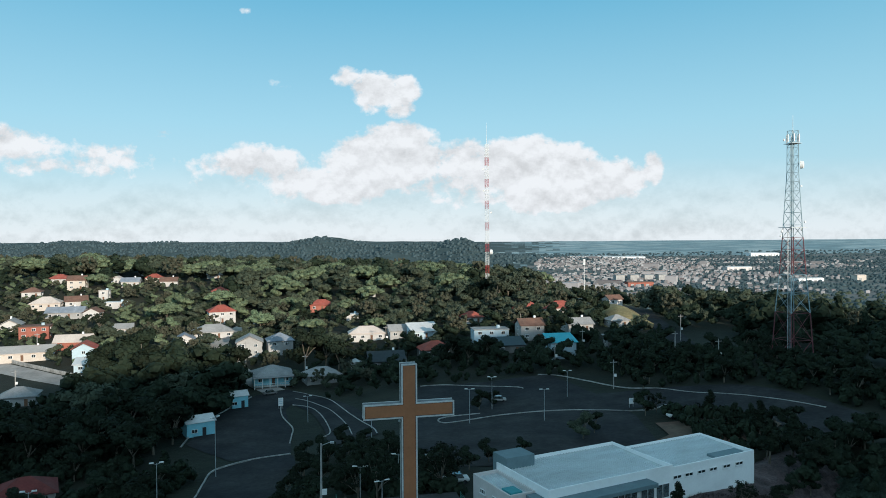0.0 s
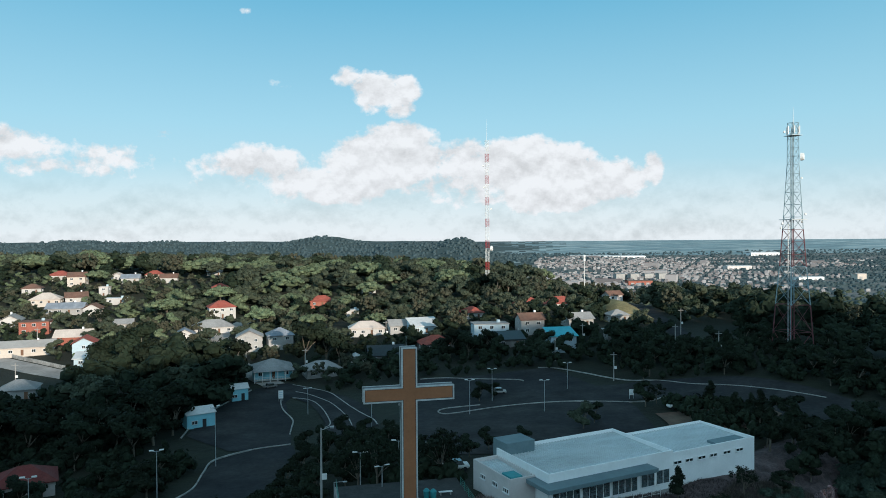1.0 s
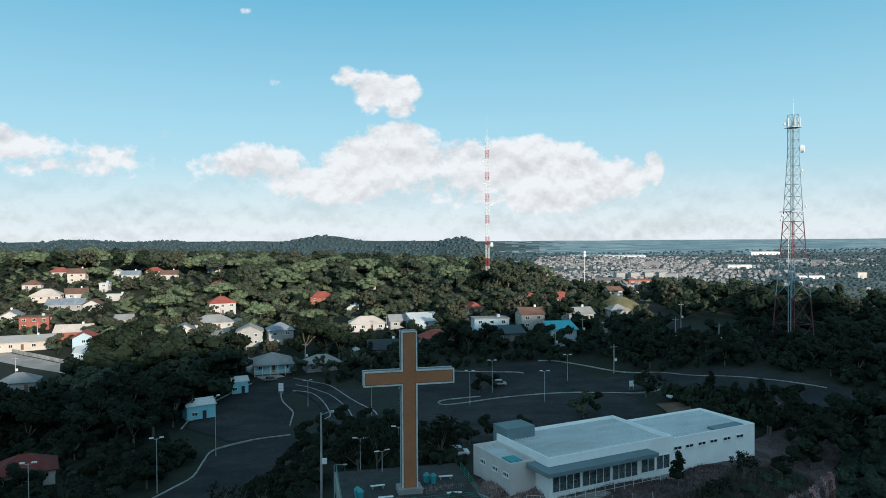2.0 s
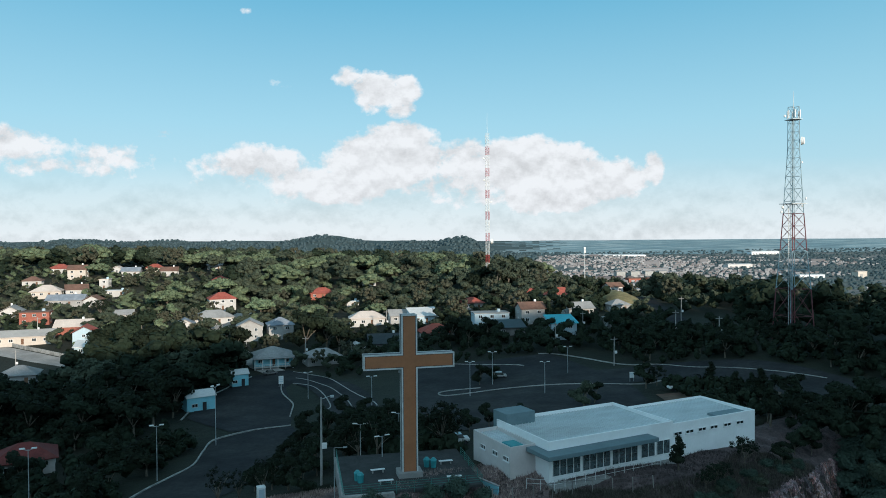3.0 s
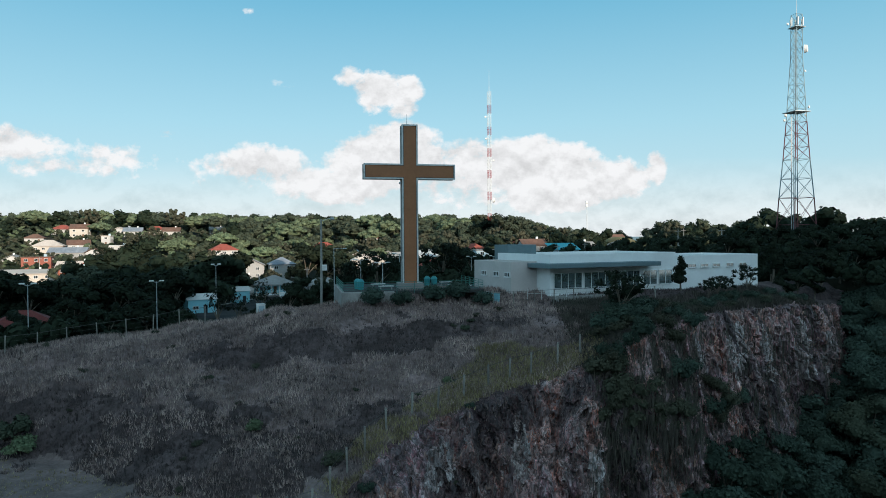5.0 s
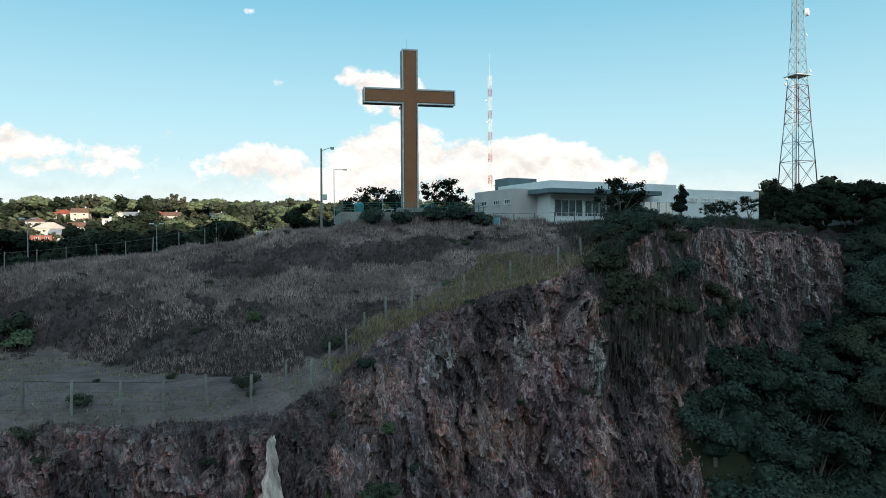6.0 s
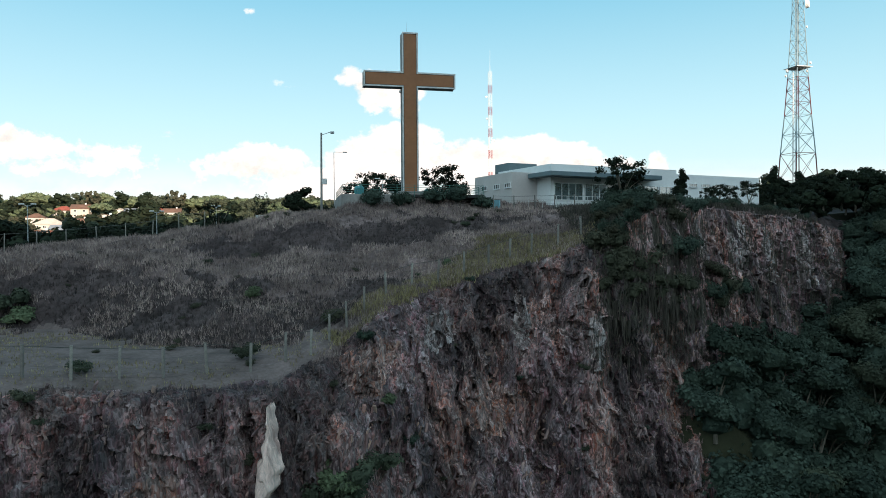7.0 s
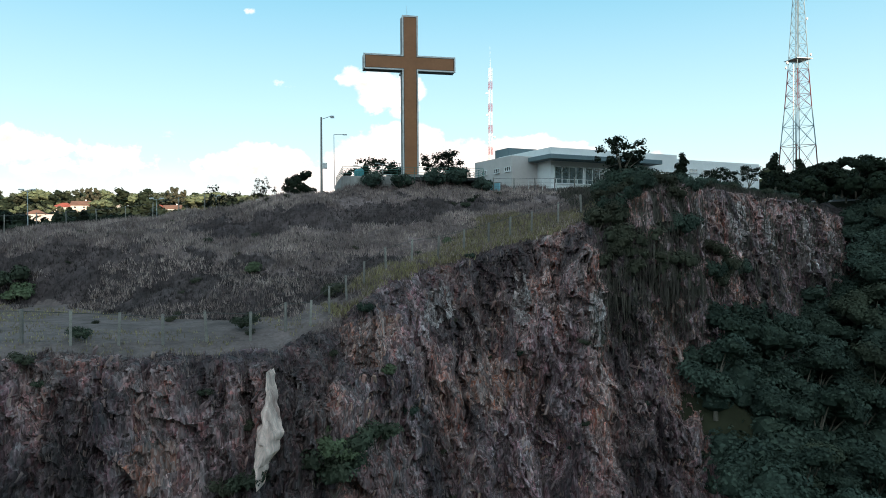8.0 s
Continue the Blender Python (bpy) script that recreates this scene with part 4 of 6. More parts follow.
def house(x, y, w, d, turn, wall="white", roof="red", kind="hip", storeys=1, rise=None, dz=0.0, chimney=False, porch=False):
    w, d = w * 0.92, d * 0.92
    h = 2.55 * storeys + 0.1
    rise = (min(w, d) * 0.31) if rise is None else rise
    o = empty("house", pose(x, y, ground_z(x, y) - 0.1 + dz, 0, 0, turn))
    part("wall", shell(w, d, h, kind, rise), WALLS[wall], o)
    rf = part("roof", roof_mesh(kind, w, d, h, rise, 0.25 if kind == "flat" else 0.55), ROOFS[roof], o)
    if chimney:
        part("chimney", boxed(w * 0.2, 0.2, h, w * 0.2 + 0.7, 0.9, h + rise + 0.9, bevel=0.03), M_WHITE, rf)
    for s in range(storeys):
        z = 0.95 + 2.6 * s
        n = max(1, int(w / 3.4))
        for k in range(n):
            wx = (k + 0.5) * w / n - w / 2
            if s == 0 and k == n // 2:
                dr = part("door", boxed(wx - 0.45, -d / 2 - 0.05, 0.02, wx + 0.45, -d / 2 + 0.05, 2.1, bevel=0.02), M_DOOR, o)
                part("handle", boxed(wx + 0.3, -d / 2 - 0.1, 1.0, wx + 0.38, -d / 2 - 0.06, 1.08), M_STEEL, dr)
            else:
                house_window(o, wx, -d / 2 - 0.01, z, 1.4, 1.15, 0)
        m = max(1, int(d / 4.5))
        for k in range(m):
            for sgn, side in ((1, 90), (-1, -90)):
                house_window(o, sgn * (w / 2 + 0.01), (k + 0.5) * d / m - d / 2, z, 1.2, 1.1, side)
    if porch:
        # a veranda before the front wall
        low = 2.6 * (storeys - 1)
        part("veranda_floor", boxed(-w / 2, -d / 2 - 1.9, low - 0.2, w / 2, -d / 2 - 0.02, low - 0.02, bevel=0.02), WALLS["white"], o)
        part("veranda_roof", boxed(-w / 2 - 0.3, -d / 2 - 2.2, h - 0.15, w / 2 + 0.3, -d / 2 - 0.02, h + 0.02, bevel=0.02), ROOFS[roof], o)
        rail = bmesh.new()
        box(rail, -w / 2, -d / 2 - 1.9, low + 0.75, w / 2, -d / 2 - 1.82, low + 0.83)
        for k in range(int(w / 0.5)):
            box(rail, -w / 2 + k * 0.5, -d / 2 - 1.88, low - 0.02, -w / 2 + k * 0.5 + 0.06, -d / 2 - 1.84, low + 0.75)
        part("railing", rail, M_FRAME, o)
        for k in range(6):
            cx = -w / 2 + 0.15 + k * (w - 0.3) / 5
            part("column", boxed(cx - 0.13, -d / 2 - 1.9, -1.0, cx + 0.13, -d / 2 - 1.64, h - 0.15, bevel=0.02), M_FRAME, o)
    if kind == "flat":
        part("water_tank", rodded((w * 0.25, 0, h + 0.3), (w * 0.25, 0, h + 1.3), 0.7, 0.62, 10), WALLS["blue"], o)
    return tagged(o, f"{WALL_WORDS[wall]} {'two-storey' if storeys > 1 else 'single-storey'} house with a {ROOF_WORDS[roof]} roof", "house", "houses on the hilltop")


HOUSES = [  # x, y, width, depth, turn, wall, roof, kind, storeys
    (-203, 352, 15, 11, 20, "cream", "cream", "hip", 1), (-206, 388, 10, 9, 15, "cream", "brown", "gable", 2), (-190, 356, 11, 9, 30, "white", "brown", "gable", 1),
    (-180, 366, 5, 6, 10, "white", "cream", "flat", 2), (-184, 336, 18, 9, 12, "grey", "slate", "gable", 1),
    (-171, 336, 8, 8, 100, "white", "brown", "gable", 1), (-172, 290, 12, 9, 20, "brick", "brown", "flat", 2), (-156, 256, 20, 13, 22, "cream", "cream", "shed", 1, 1.2),
    (-146, 272, 14, 9, 15, "brick", "cream", "gable", 1), (-131, 251, 9, 8, 110, "blue", "red", "gable", 2), (-124, 240, 9, 8, 18, "blue", "white", "shed", 1, 1.4),
    (-120, 194, 10, 8, 20, "grey", "grey", "hip", 1), (-214, 500, 11, 9, 15, "white", "red", "hip", 2), (-150, 452, 10, 8, 15, "white", "grey", "gable", 1), (-235, 345, 16, 9, 12, "grey", "cream", "gable", 1), (-232, 312, 15, 9, 15, "dark", "brown", "hip", 1), (-196, 283, 10, 8, 12, "cream", "brown", "shed", 1),
    (-215, 262, 15, 9, 20, "cream", "cream", "shed", 1, 1.2), (-186, 264, 9, 8, 110, "brick", "red", "gable", 1), (-158, 214, 10, 8, 20, "white", "grey", "hip", 1), (-160, 402, 10, 8, 15, "white", "brown", "gable", 1), (-122, 376, 9, 8, 20, "white", "red", "hip", 1), (-140, 300, 9, 7, 20, "white", "grey", "gable", 1), (-222, 372, 10, 8, 20, "white", "brown", "hip", 1), (-176, 420, 11, 8, 20, "cream", "red", "hip", 1), (-232, 492, 8, 7, 100, "white", "white", "gable", 1),
    (-106, 328, 13, 10, 25, "white", "red", "hip", 2),
    (-98, 292, 17, 10, 25, "white", "grey", "hip", 1), (-104, 276, 8, 8, 110, "white", "slate", "gable", 1), (-74, 262, 9, 10, 105, "grey", "grey", "gable", 2),
    (-63, 264, 10, 9, 20, "grey", "slate", "hip", 2), (-55.5, 222, 13, 12, 18, "teal", "grey", "hip", 1, 2.6, 0.9), (-40, 224, 12, 8, 25, "grey", "grey", "hip", 1),
    (-31, 277, 15, 9, 10, "white", "cream", "hip", 1), (-18, 276, 9, 8, 15, "grey", "grey", "gable", 1), (-8, 271, 12, 9, 20, "blue", "white", "shed", 1),
    (-43, 324, 6, 5, 10, "white", "white", "flat", 1), (-62, 350, 13, 9, 15, "brick", "red", "hip", 1), (-41, 376, 8, 7, 10, "white", "red", "hip", 1),
    (-20, 236, 13, 10, 12, "dark", "black", "gable", 1), (-30, 234, 6, 6, 100, "white", "white", "gable", 1), (-3, 241, 12, 9, 15, "dark", "red", "hip", 1),
    (17, 254, 14, 8, 8, "blue", "grey", "flat", 2), (31.5, 252, 9.5, 8, 12, "grey", "brown", "gable", 2), (37, 218, 9, 7, 10, "blue", "turquoise", "shed", 2),
    (37, 305, 14, 10, 20, "white", "red", "hip", 1), (52, 309, 15, 10, 20, "white", "red", "hip", 1), (51, 263, 11, 8, 15, "white", "grey", "gable", 1),
    (67.5, 268, 8, 7, 12, "grey", "grey", "hip", 1), (57, 233, 5, 4, 12, "grey", "grey", "shed", 1), (46, 405, 9.5, 8, 10, "cream", "cream", "flat", 2), (-201.5, 472, 10, 8, 15, "white", "red", "hip", 2), (-193, 408, 6.5, 6, 100, "white", "cream", "gable", 1), (-181, 399, 10.5, 8, 15, "white", "slate", "gable", 1), (-168, 354, 11, 7, 12, "white", "white", "flat", 1), (81, 330, 8, 7, 20, "pink", "brown", "gable", 2),
    (12, 296, 10, 8, 10, "white", "red", "hip", 1), (-73, 119, 10, 8, 30, "white", "maroon", "hip", 1), (22, 236, 11, 7, 10, "dark", "black", "shed", 1),
    (-225, 405, 12, 9, 10, "white", "red", "hip", 1), (-240, 330, 12, 9, 20, "brick", "grey", "gable", 1), (-218, 300, 14, 10, 20, "cream", "brown", "hip", 1), (-196, 312, 10, 9, 110, "white", "grey", "gable", 1)]
for item in HOUSES:
    house(*item, chimney=item[7] == "gable" and item[2] > 9, porch=item[:2] == (-55.5, 222))


def kiosk(x, y, turn, w=6.0, d=4.5, mat="teal"):
    """A small turquoise cabin with a shed roof and a serving hatch."""
    o = empty("kiosk", pose(x, y, ground_z(x, y), 0, 0, turn))
    part("wall", shell(w, d, 3.3, "gable", 1.2), WALLS[mat], o)
    part("roof", roof_mesh("gable", w, d, 3.3, 1.2, 0.3, 0.1), ROOFS["white"], o, "pale blue-white roof")
    # the doorway's inner shade is a solid near-black panel
    part("door", boxed(0.3, -d / 2 - 0.05, 0.05, 1.2, -d / 2 + 0.03, 2.05, bevel=0.02), M_DARK, o, "near-black panel standing for the unlit doorway")
    house_window(o, -1.5, -d / 2 - 0.01, 1.0, 1.4, 0.9, 0)
    return tagged(o, "small turquoise kiosk with a pale roof beside the car park", "kiosk")


kiosk(-58.9, 164.0, 35, 6.5, 5.6)
kiosk(-57.2, 191.0, 30, 4.4, 4.0)

# ---- trees ----


def ico(sub):
    bm = bmesh.new()
    bmesh.ops.create_icosphere(bm, subdivisions=sub, radius=1)
    v = np.array([p.co[:] for p in bm.verts])
    f = [[q.index for q in p.verts] for p in bm.faces]
    bm.free()
    return v, f


ICO_V, ICO_F = ico(2)


ICO_LOW = ico(1)


def leaf_cloud(rng, lobes, count, size, core=0.8, low=-0.25, coarse=False, fluff=True):
    """Many small leaf sprays over the surface of a cluster of rounded masses, with a ragged inner mass."""
    lobes = np.array(lobes, float)
    pick = lobes[:, 3] * lobes[:, 4] + lobes[:, 3] * lobes[:, 5]
    k = rng.choice(len(lobes), count, p=pick / pick.sum())
    d = rng.normal(size=(count, 3))
    d /= np.linalg.norm(d, axis=1)[:, None]
    d[:, 2] = np.where(d[:, 2] < low, -d[:, 2], d[:, 2])
    r = rng.uniform((0.78 if fluff else 0.9) if core else 0.2, (1.10 if fluff else 1.05) if core else 1.3, count)[:, None]
    pos = lobes[k, :3] + d * lobes[k, 3:6] * r
    keep = np.ones(count, bool)
    for i, l in enumerate(lobes):
        q = ((pos - l[:3]) / l[3:6]) ** 2
        keep &= (q.sum(1) > 0.55) | (k == i)
    pos, d = pos[keep], d[keep]
    n = len(pos)
    nor = d + rng.normal(scale=0.38 if fluff else 0.27, size=(n, 3)) + np.array([0, 0, 0.15])
    nor /= np.linalg.norm(nor, axis=1)[:, None]
    tan = np.cross(nor, rng.normal(size=(n, 3)))
    tan /= np.linalg.norm(tan, axis=1)[:, None] + 1e-9
    bit = np.cross(nor, tan)
    s = size * rng.uniform(0.55, 1.35, n)[:, None]
    a = rng.uniform(0.6, 1.0, n)[:, None]
    lift = nor * s * rng.uniform(-0.35, 0.1, n)[:, None]
    quad = np.stack([pos - tan * s, pos - bit * s * a + lift * 0.3, pos + tan * s + lift, pos + bit * s * a - lift * 0.4], 1)
    verts = quad.reshape(-1, 3)
    faces = [(4 * i, 4 * i + 1, 4 * i + 2, 4 * i + 3) for i in range(n)]
    if core:
        for l in lobes:
            o = len(verts)
            cv, cf = ICO_LOW if coarse else (ICO_V, ICO_F)
            j = rng.uniform(0.8, 1.12, len(cv))[:, None]
            verts = np.concatenate([verts, l[:3] + cv * l[3:6] * core * j])
            faces += [tuple(o + q for q in f) for f in cf]
    return verts, faces


def lobes_for(rng, kind, height, width):
    """The masses of a crown: round, broad (umbrella), tall or ragged."""
    out = []
    h, w = height, width / 2
    if kind == "broad":
        out.append((0, 0, h * 0.60, w * 0.66, w * 0.66, h * 0.22))
        for i in range(17):
            a = i * 2.4 + rng.uniform(-0.3, 0.3)
            r = w * 0.84 * math.sqrt((i + 0.4) / 17)
            q = w * rng.uniform(0.19, 0.30)
            out.append((r * math.cos(a), r * math.sin(a), h * (0.80 - 0.30 * (r / w) ** 2) + rng.uniform(-0.06, 0.06) * h, q, q, q * rng.uniform(0.55, 0.8)))
    elif kind == "tall":
        for i in range(7):
            z = h * (0.35 + 0.6 * i / 7)
            a, r = rng.uniform(0, 6.3), w * rng.uniform(0.05, 0.45) * (1.1 - i / 9)
            out.append((r * math.cos(a), r * math.sin(a), z, w * rng.uniform(0.45, 0.6) * (1.1 - i / 10), w * rng.uniform(0.45, 0.6) * (1.1 - i / 10), h * 0.12))
    elif kind == "ragged":
        for i in range(34):
            a, r = i * 2.4, w * rng.uniform(0.1, 0.9)
            out.append((r * math.cos(a), r * math.sin(a), h * (rng.uniform(0.5, 0.97) - 0.12 * (r / w) ** 2), w * rng.uniform(0.12, 0.22), w * rng.uniform(0.12, 0.22), h * rng.uniform(0.06, 0.12)))
    else:
        for i in range(15):
            a = i * 2.4
            z = h * (0.28 + 0.60 * ((i * 0.618) % 1))
            r = w * rng.uniform(0.3, 0.70) * (1.25 - abs(z / h - 0.55) * 1.7)
            q = w * rng.uniform(0.28, 0.42)
            out.append((r * math.cos(a), r * math.sin(a), z, q, q, q * rng.uniform(0.7, 0.95)))
    return out


def tree(name, seed, kind, height, width, leaf, count, size, label, group="trees on the hilltop", core=0.8):
    """A tapered trunk with limbs to its leaf masses and a crown of small sprays, standing at the origin."""
    rng = np.random.default_rng(seed)
    lobes = lobes_for(rng, kind, height, width)
    o = empty(name)
    bm = bmesh.new()
    fork = height * (0.3 if kind != "broad" else 0.42)
    rod(bm, (0, 0, -0.8), (rng.uniform(-0.2, 0.2), rng.uniform(-0.2, 0.2), fork), height * 0.03, height * 0.02, 8)
    for l in lobes[:7]:
        mid = (l[0] * 0.5, l[1] * 0.5, (fork + l[2]) * 0.52)
        rod(bm, (0, 0, fork * 0.92), mid, height * 0.014, height * 0.009, 5)
        rod(bm, mid, (l[0], l[1], l[2]), height * 0.009, height * 0.003, 5)
    part("trunk", bm, M_BARK, o)
    v, f = leaf_cloud(rng, lobes, count, size, core, coarse=True)
    cr = mesh_object("crown", v.tolist(), f, leaf, o)
    return tagged(o, label, "tree", group)


KINDS = [tree("tree", 11, "round", 9, 8.5, LEAVES[0], 1250, 0.32, "dark green broadleaf tree, darkened further for shade, with a dense round crown"),
         tree("tree", 12, "round", 10, 9.5, LEAVES[1], 1300, 0.33, "mid-green broadleaf tree with a lumpy crown"),
         tree("tree", 13, "broad", 11, 15, LEAVES[2], 1900, 0.34, "bright green umbrella-shaped tree with a wide flat crown"),
         tree("tree", 14, "tall", 12, 7, LEAVES[0], 1250, 0.31, "tall dark evergreen tree, darkened further for shade, with an upright crown"),
         tree("tree", 15, "ragged", 10, 10, LEAVES[0], 2000, 0.24, "dark airy tree, darkened further for shade, with a ragged open crown", core=0),
         tree("tree", 16, "broad", 9, 11, LEAVES[1], 1900, 0.30, "spreading mid-green tree with a domed crown"),
         tree("tree", 17, "round", 7, 7, LEAVES[2], 1100, 0.32, "light green rounded tree"),
         tree("tree", 18, "round", 7, 6.5, LEAVES[5], 3600, 0.14, "dark green tree with fine dense foliage", "trees on the wooded flank"),
         tree("tree", 19, "round", 6, 6, LEAVES[1], 3200, 0.13, "mid-green tree with fine dense foliage", "trees on the wooded flank"),
         tree("tree", 20, "ragged", 9, 6, LEAVES[0], 900, 0.16, "thin airy tree with a sparse dark crown, darkened further for shade", core=0)]
TALL = (9, 10, 11, 12, 10, 9, 7, 7, 6, 9)
used_kind = set()
TREES = []


def plant(kind, x, y, height, z=None, spin=None, squash=1.0):
    """Sets a tree of that kind and height on the ground."""
    s = height / TALL[kind]
    z = ground_z(x, y) if z is None else z
    m = pose(x, y, z - 0.1, 0, 0, random.uniform(0, 360) if spin is None else spin) @ Matrix.Diagonal((s * squash, s * squash, s, 1))
    if kind not in used_kind:
        used_kind.add(kind)
        KINDS[kind].matrix_world = m
        TREES.append((x, y, height))
        return KINDS[kind]
    TREES.append((x, y, height))
    return copy_thing(KINDS[kind], m @ Matrix.Diagonal([1 / v for v in KINDS[kind].scale] + [1]))


def near_line(x, y, line, r):
    for (ax, ay), (bx, by) in zip(line, line[1:]):
        dx, dy = bx - ax, by - ay
        t = min(1, max(0, ((x - ax) * dx + (y - ay) * dy) / (dx * dx + dy * dy)))
        if math.hypot(x - ax - t * dx, y - ay - t * dy) < r:
            return True
    return False


def open_ground(x, y, pad=0.0):
    """True where trees must stay away: paving, houses and the lines of sight along streets."""
    if -61 - pad < x < -30 and 131 < y < 200 and x < -30 - (y - 131) * 0.1:
        return True
    if x < -90 and 190 < y < 226 - (x + 105) * 0.55:
        return True
    if -47 < x < -12 and 82 < y < 133:
        return True
    if -11 - pad < x < 45 and 108 < y < 190 + pad and not (x < 0 and y < 128):
        return True
    if 2 < x < 50 and 78 < y < 112 and -6 < (y - 84) * 0.89 - (x - 12.7) * 0.454 < 16:
        return True
    if -14 < x < 6 and 76 < y < 92:
        return True
    if near_line(x, y, [(30, 160), (46, 165), (60, 158), (70, 145), (76, 128)], 10 + pad):
        return True
    if near_line(x, y, [(-50, 206), (-40, 196), (-29, 181), (-22, 161), (-18, 140), (-13, 128)], 7 + pad):
        return True
    if near_line(x, y, [(-46, 186), (-46, 205), (-62, 225), (-84, 262), (-93, 290), (-92, 330)], 5 + pad):
        return True
    if near_line(x, y, [(74, 270), (76, 316)], 9):
        return True
    if near_line(x, y, [(75, 206), (80, 240), (86, 290), (96, 350)], 5 + pad):
        return True
    if near_line(x, y, [(-105, 214), (-124, 224), (-145, 236), (-190, 262), (-240, 290)], 7 + pad):
        return True
    for q in HOUSES:
        # houses and the ground just in front of them stay clear
        if math.hypot(x - q[0], y - q[1]) < max(q[2], q[3]) * 0.5 + 1.2 + pad or (abs(x - q[0] * (1 - 8 / q[1])) < q[2] * 0.5 + 1 and 0 < q[1] - y < 4.5 + pad):
            return True
    return False


def clear_height(x, y):
    """How tall growth may be at a place: low in the gardens before the houses."""
    top = 99.0
    for q in HOUSES:
        ahead = q[1] - y
        if q[1] > 250 and 3 < ahead < 20 and abs(x - q[0] * y / q[1]) < q[2] * 0.45:
            top = min(top, 2.7 + 0.13 * ahead)
    return top


rng_t = random.Random(5)
WOOD = []


def scatter(x0, x1, y0, y1, n, low, high, kinds, gap, where=None, joined=False):
    made = 0
    for _ in range(n * 12):
        x, y = rng_t.uniform(x0, x1), rng_t.uniform(y0, y1)
        if open_ground(x, y) or (where and not where(x, y)):
            continue
        most = clear_height(x, y) if y > 205 else 99.0
        if most < low * 0.5 or most < 2.2:
            continue
        if any((x - a) ** 2 + (y - b) ** 2 < (gap * (0.6 + 0.05 * h) * (0.55 if high < 4.5 else 1)) ** 2 for a, b, h in TREES):
            continue
        if joined:
            TREES.append((x, y, high))
            WOOD.append((rng_t.choice(kinds), x, y, min(most, rng_t.uniform(low, high))))
        else:
            plant(rng_t.choice(kinds), x, y, min(most, rng_t.uniform(low, high)), squash=rng_t.uniform(0.95, 1.2))
        made += 1
        if made >= n:
            break


# tall trees on the rise to the north-east
scatter(92, 165, 285, 330, 30, 12, 15, (0, 1, 5, 0), 7.0, joined=True)
scatter(106, 170, 205, 245, 30, 14, 17, (0, 0, 3), 7.0, joined=True)
# wood west of the drive, and east round the tower, in shade-darkened leaf
scatter(-118, -46, 92, 135, 52, 4.6, 6.6, (0, 0, 0, 3), 4.0)
scatter(-100, -60, 170, 232, 40, 11, 15, (0, 0, 0, 5), 5.4, joined=True)
scatter(-118, -60, 132, 205, 40, 8.5, 11.5, (0, 0, 0, 3), 4.6, lambda x, y: x > -86 or y < 160)
scatter(50, 100, 100, 205, 80, 5, 7.6, (0, 0, 0, 3), 4.2)
scatter(28, 78, 186, 250, 34, 6, 8.5, (0, 0, 3), 4.6, joined=True)
scatter(-32, 26, 196, 262, 34, 5.5, 8.5, (0, 0, 0, 3), 4.6, joined=True)
# wide bright crowns, the olive and the light green ones, among the houses
for x, y, h, k in ((-128, 318, 12, 2), (-112, 345, 12, 2), (-80, 300, 10, 2), (-150, 300, 9, 4), (-86, 318, 8, 6), (-60, 300, 9, 4), (-118, 300, 7.5, 6), (18, 334, 15, 0), (25, 327, 16.5, 1), (32, 338, 16, 5), (38, 350, 14, 1), (10, 345, 14, 5), (60, 330, 10, 1), (66, 345, 10, 0), (28, 350, 15, 0)):
    plant(k, x, y, h)
for x, y, h, k in ((-95, 217, 19, 0), (-88, 210, 15, 0), (-103, 212, 15, 0), (-80, 206, 12.5, 0), (-73, 214, 12.5, 3), (-66, 213, 14.5, 0), (-48, 238, 16, 0), (-41, 240, 15.5, 0), (-36, 236, 12, 0), (2, 226, 11, 0), (8, 222, 10, 0), (14, 228, 9, 0)):
    plant(k, x, y, h)
# growth between the access road and the platform, in shade-darkened leaf
for x, y, h in ((-27, 134, 5), (-24, 137, 5), (-20, 139, 5.5), (-15, 133, 5), (-10, 128, 5.2), (-26, 127, 5), (-22, 130, 5.5), (-18, 126, 5.5), (-25, 119, 5), (-21, 116, 5.5), (-17, 120, 5.2), (-13, 122, 5), (-26, 112, 4.6), (-22, 108, 5), (-26, 105, 4.4), (-21, 100, 5), (-27.5, 99, 4)):
    plant(0, x, y, h)
for x, y, h in ((-69, 111, 5.5), (-73.5, 110, 5.0), (-78, 112, 5.5)):
    plant(0, x, y, h)
# trees standing by the platform and in the car park beds
for x, y, h, k in ((-9.5, 97, 7.0, 4), (-12.5, 99, 6.6, 4), (-0.5, 98, 7.0, 4), (-6.0, 100, 6.0, 0), (1.0, 101, 5.2, 4), (-21, 92, 5.2, 0), (-24.5, 97, 4.6, 0), (-20, 104, 5.5, 0), (-16, 108, 5.0, 0), (-13.5, 113, 5.6, 0), (-10.5, 108, 5.4, 0), (-8, 115, 5.6, 0), (-14, 126, 5.0, 0), (-9.5, 127, 5.2, 3), (-18.5, 99, 5.4, 0), (-15, 103, 5.6, 0), (-28, 101, 4.2, 0),
                   (-13, 117, 5.0, 0), (-10, 121, 5.0, 0), (7.5, 116, 4.2, 0), (14, 122, 3.6, 0), (27, 133, 5.6, 1), (30, 137, 4.6, 0), (44, 150, 5.8, 0), (47, 152, 4.4, 4), (8.5, 165, 5.4, 0), (4, 110, 4, 0), (12, 168, 4.2, 0)):
    plant(k, x, y, h)
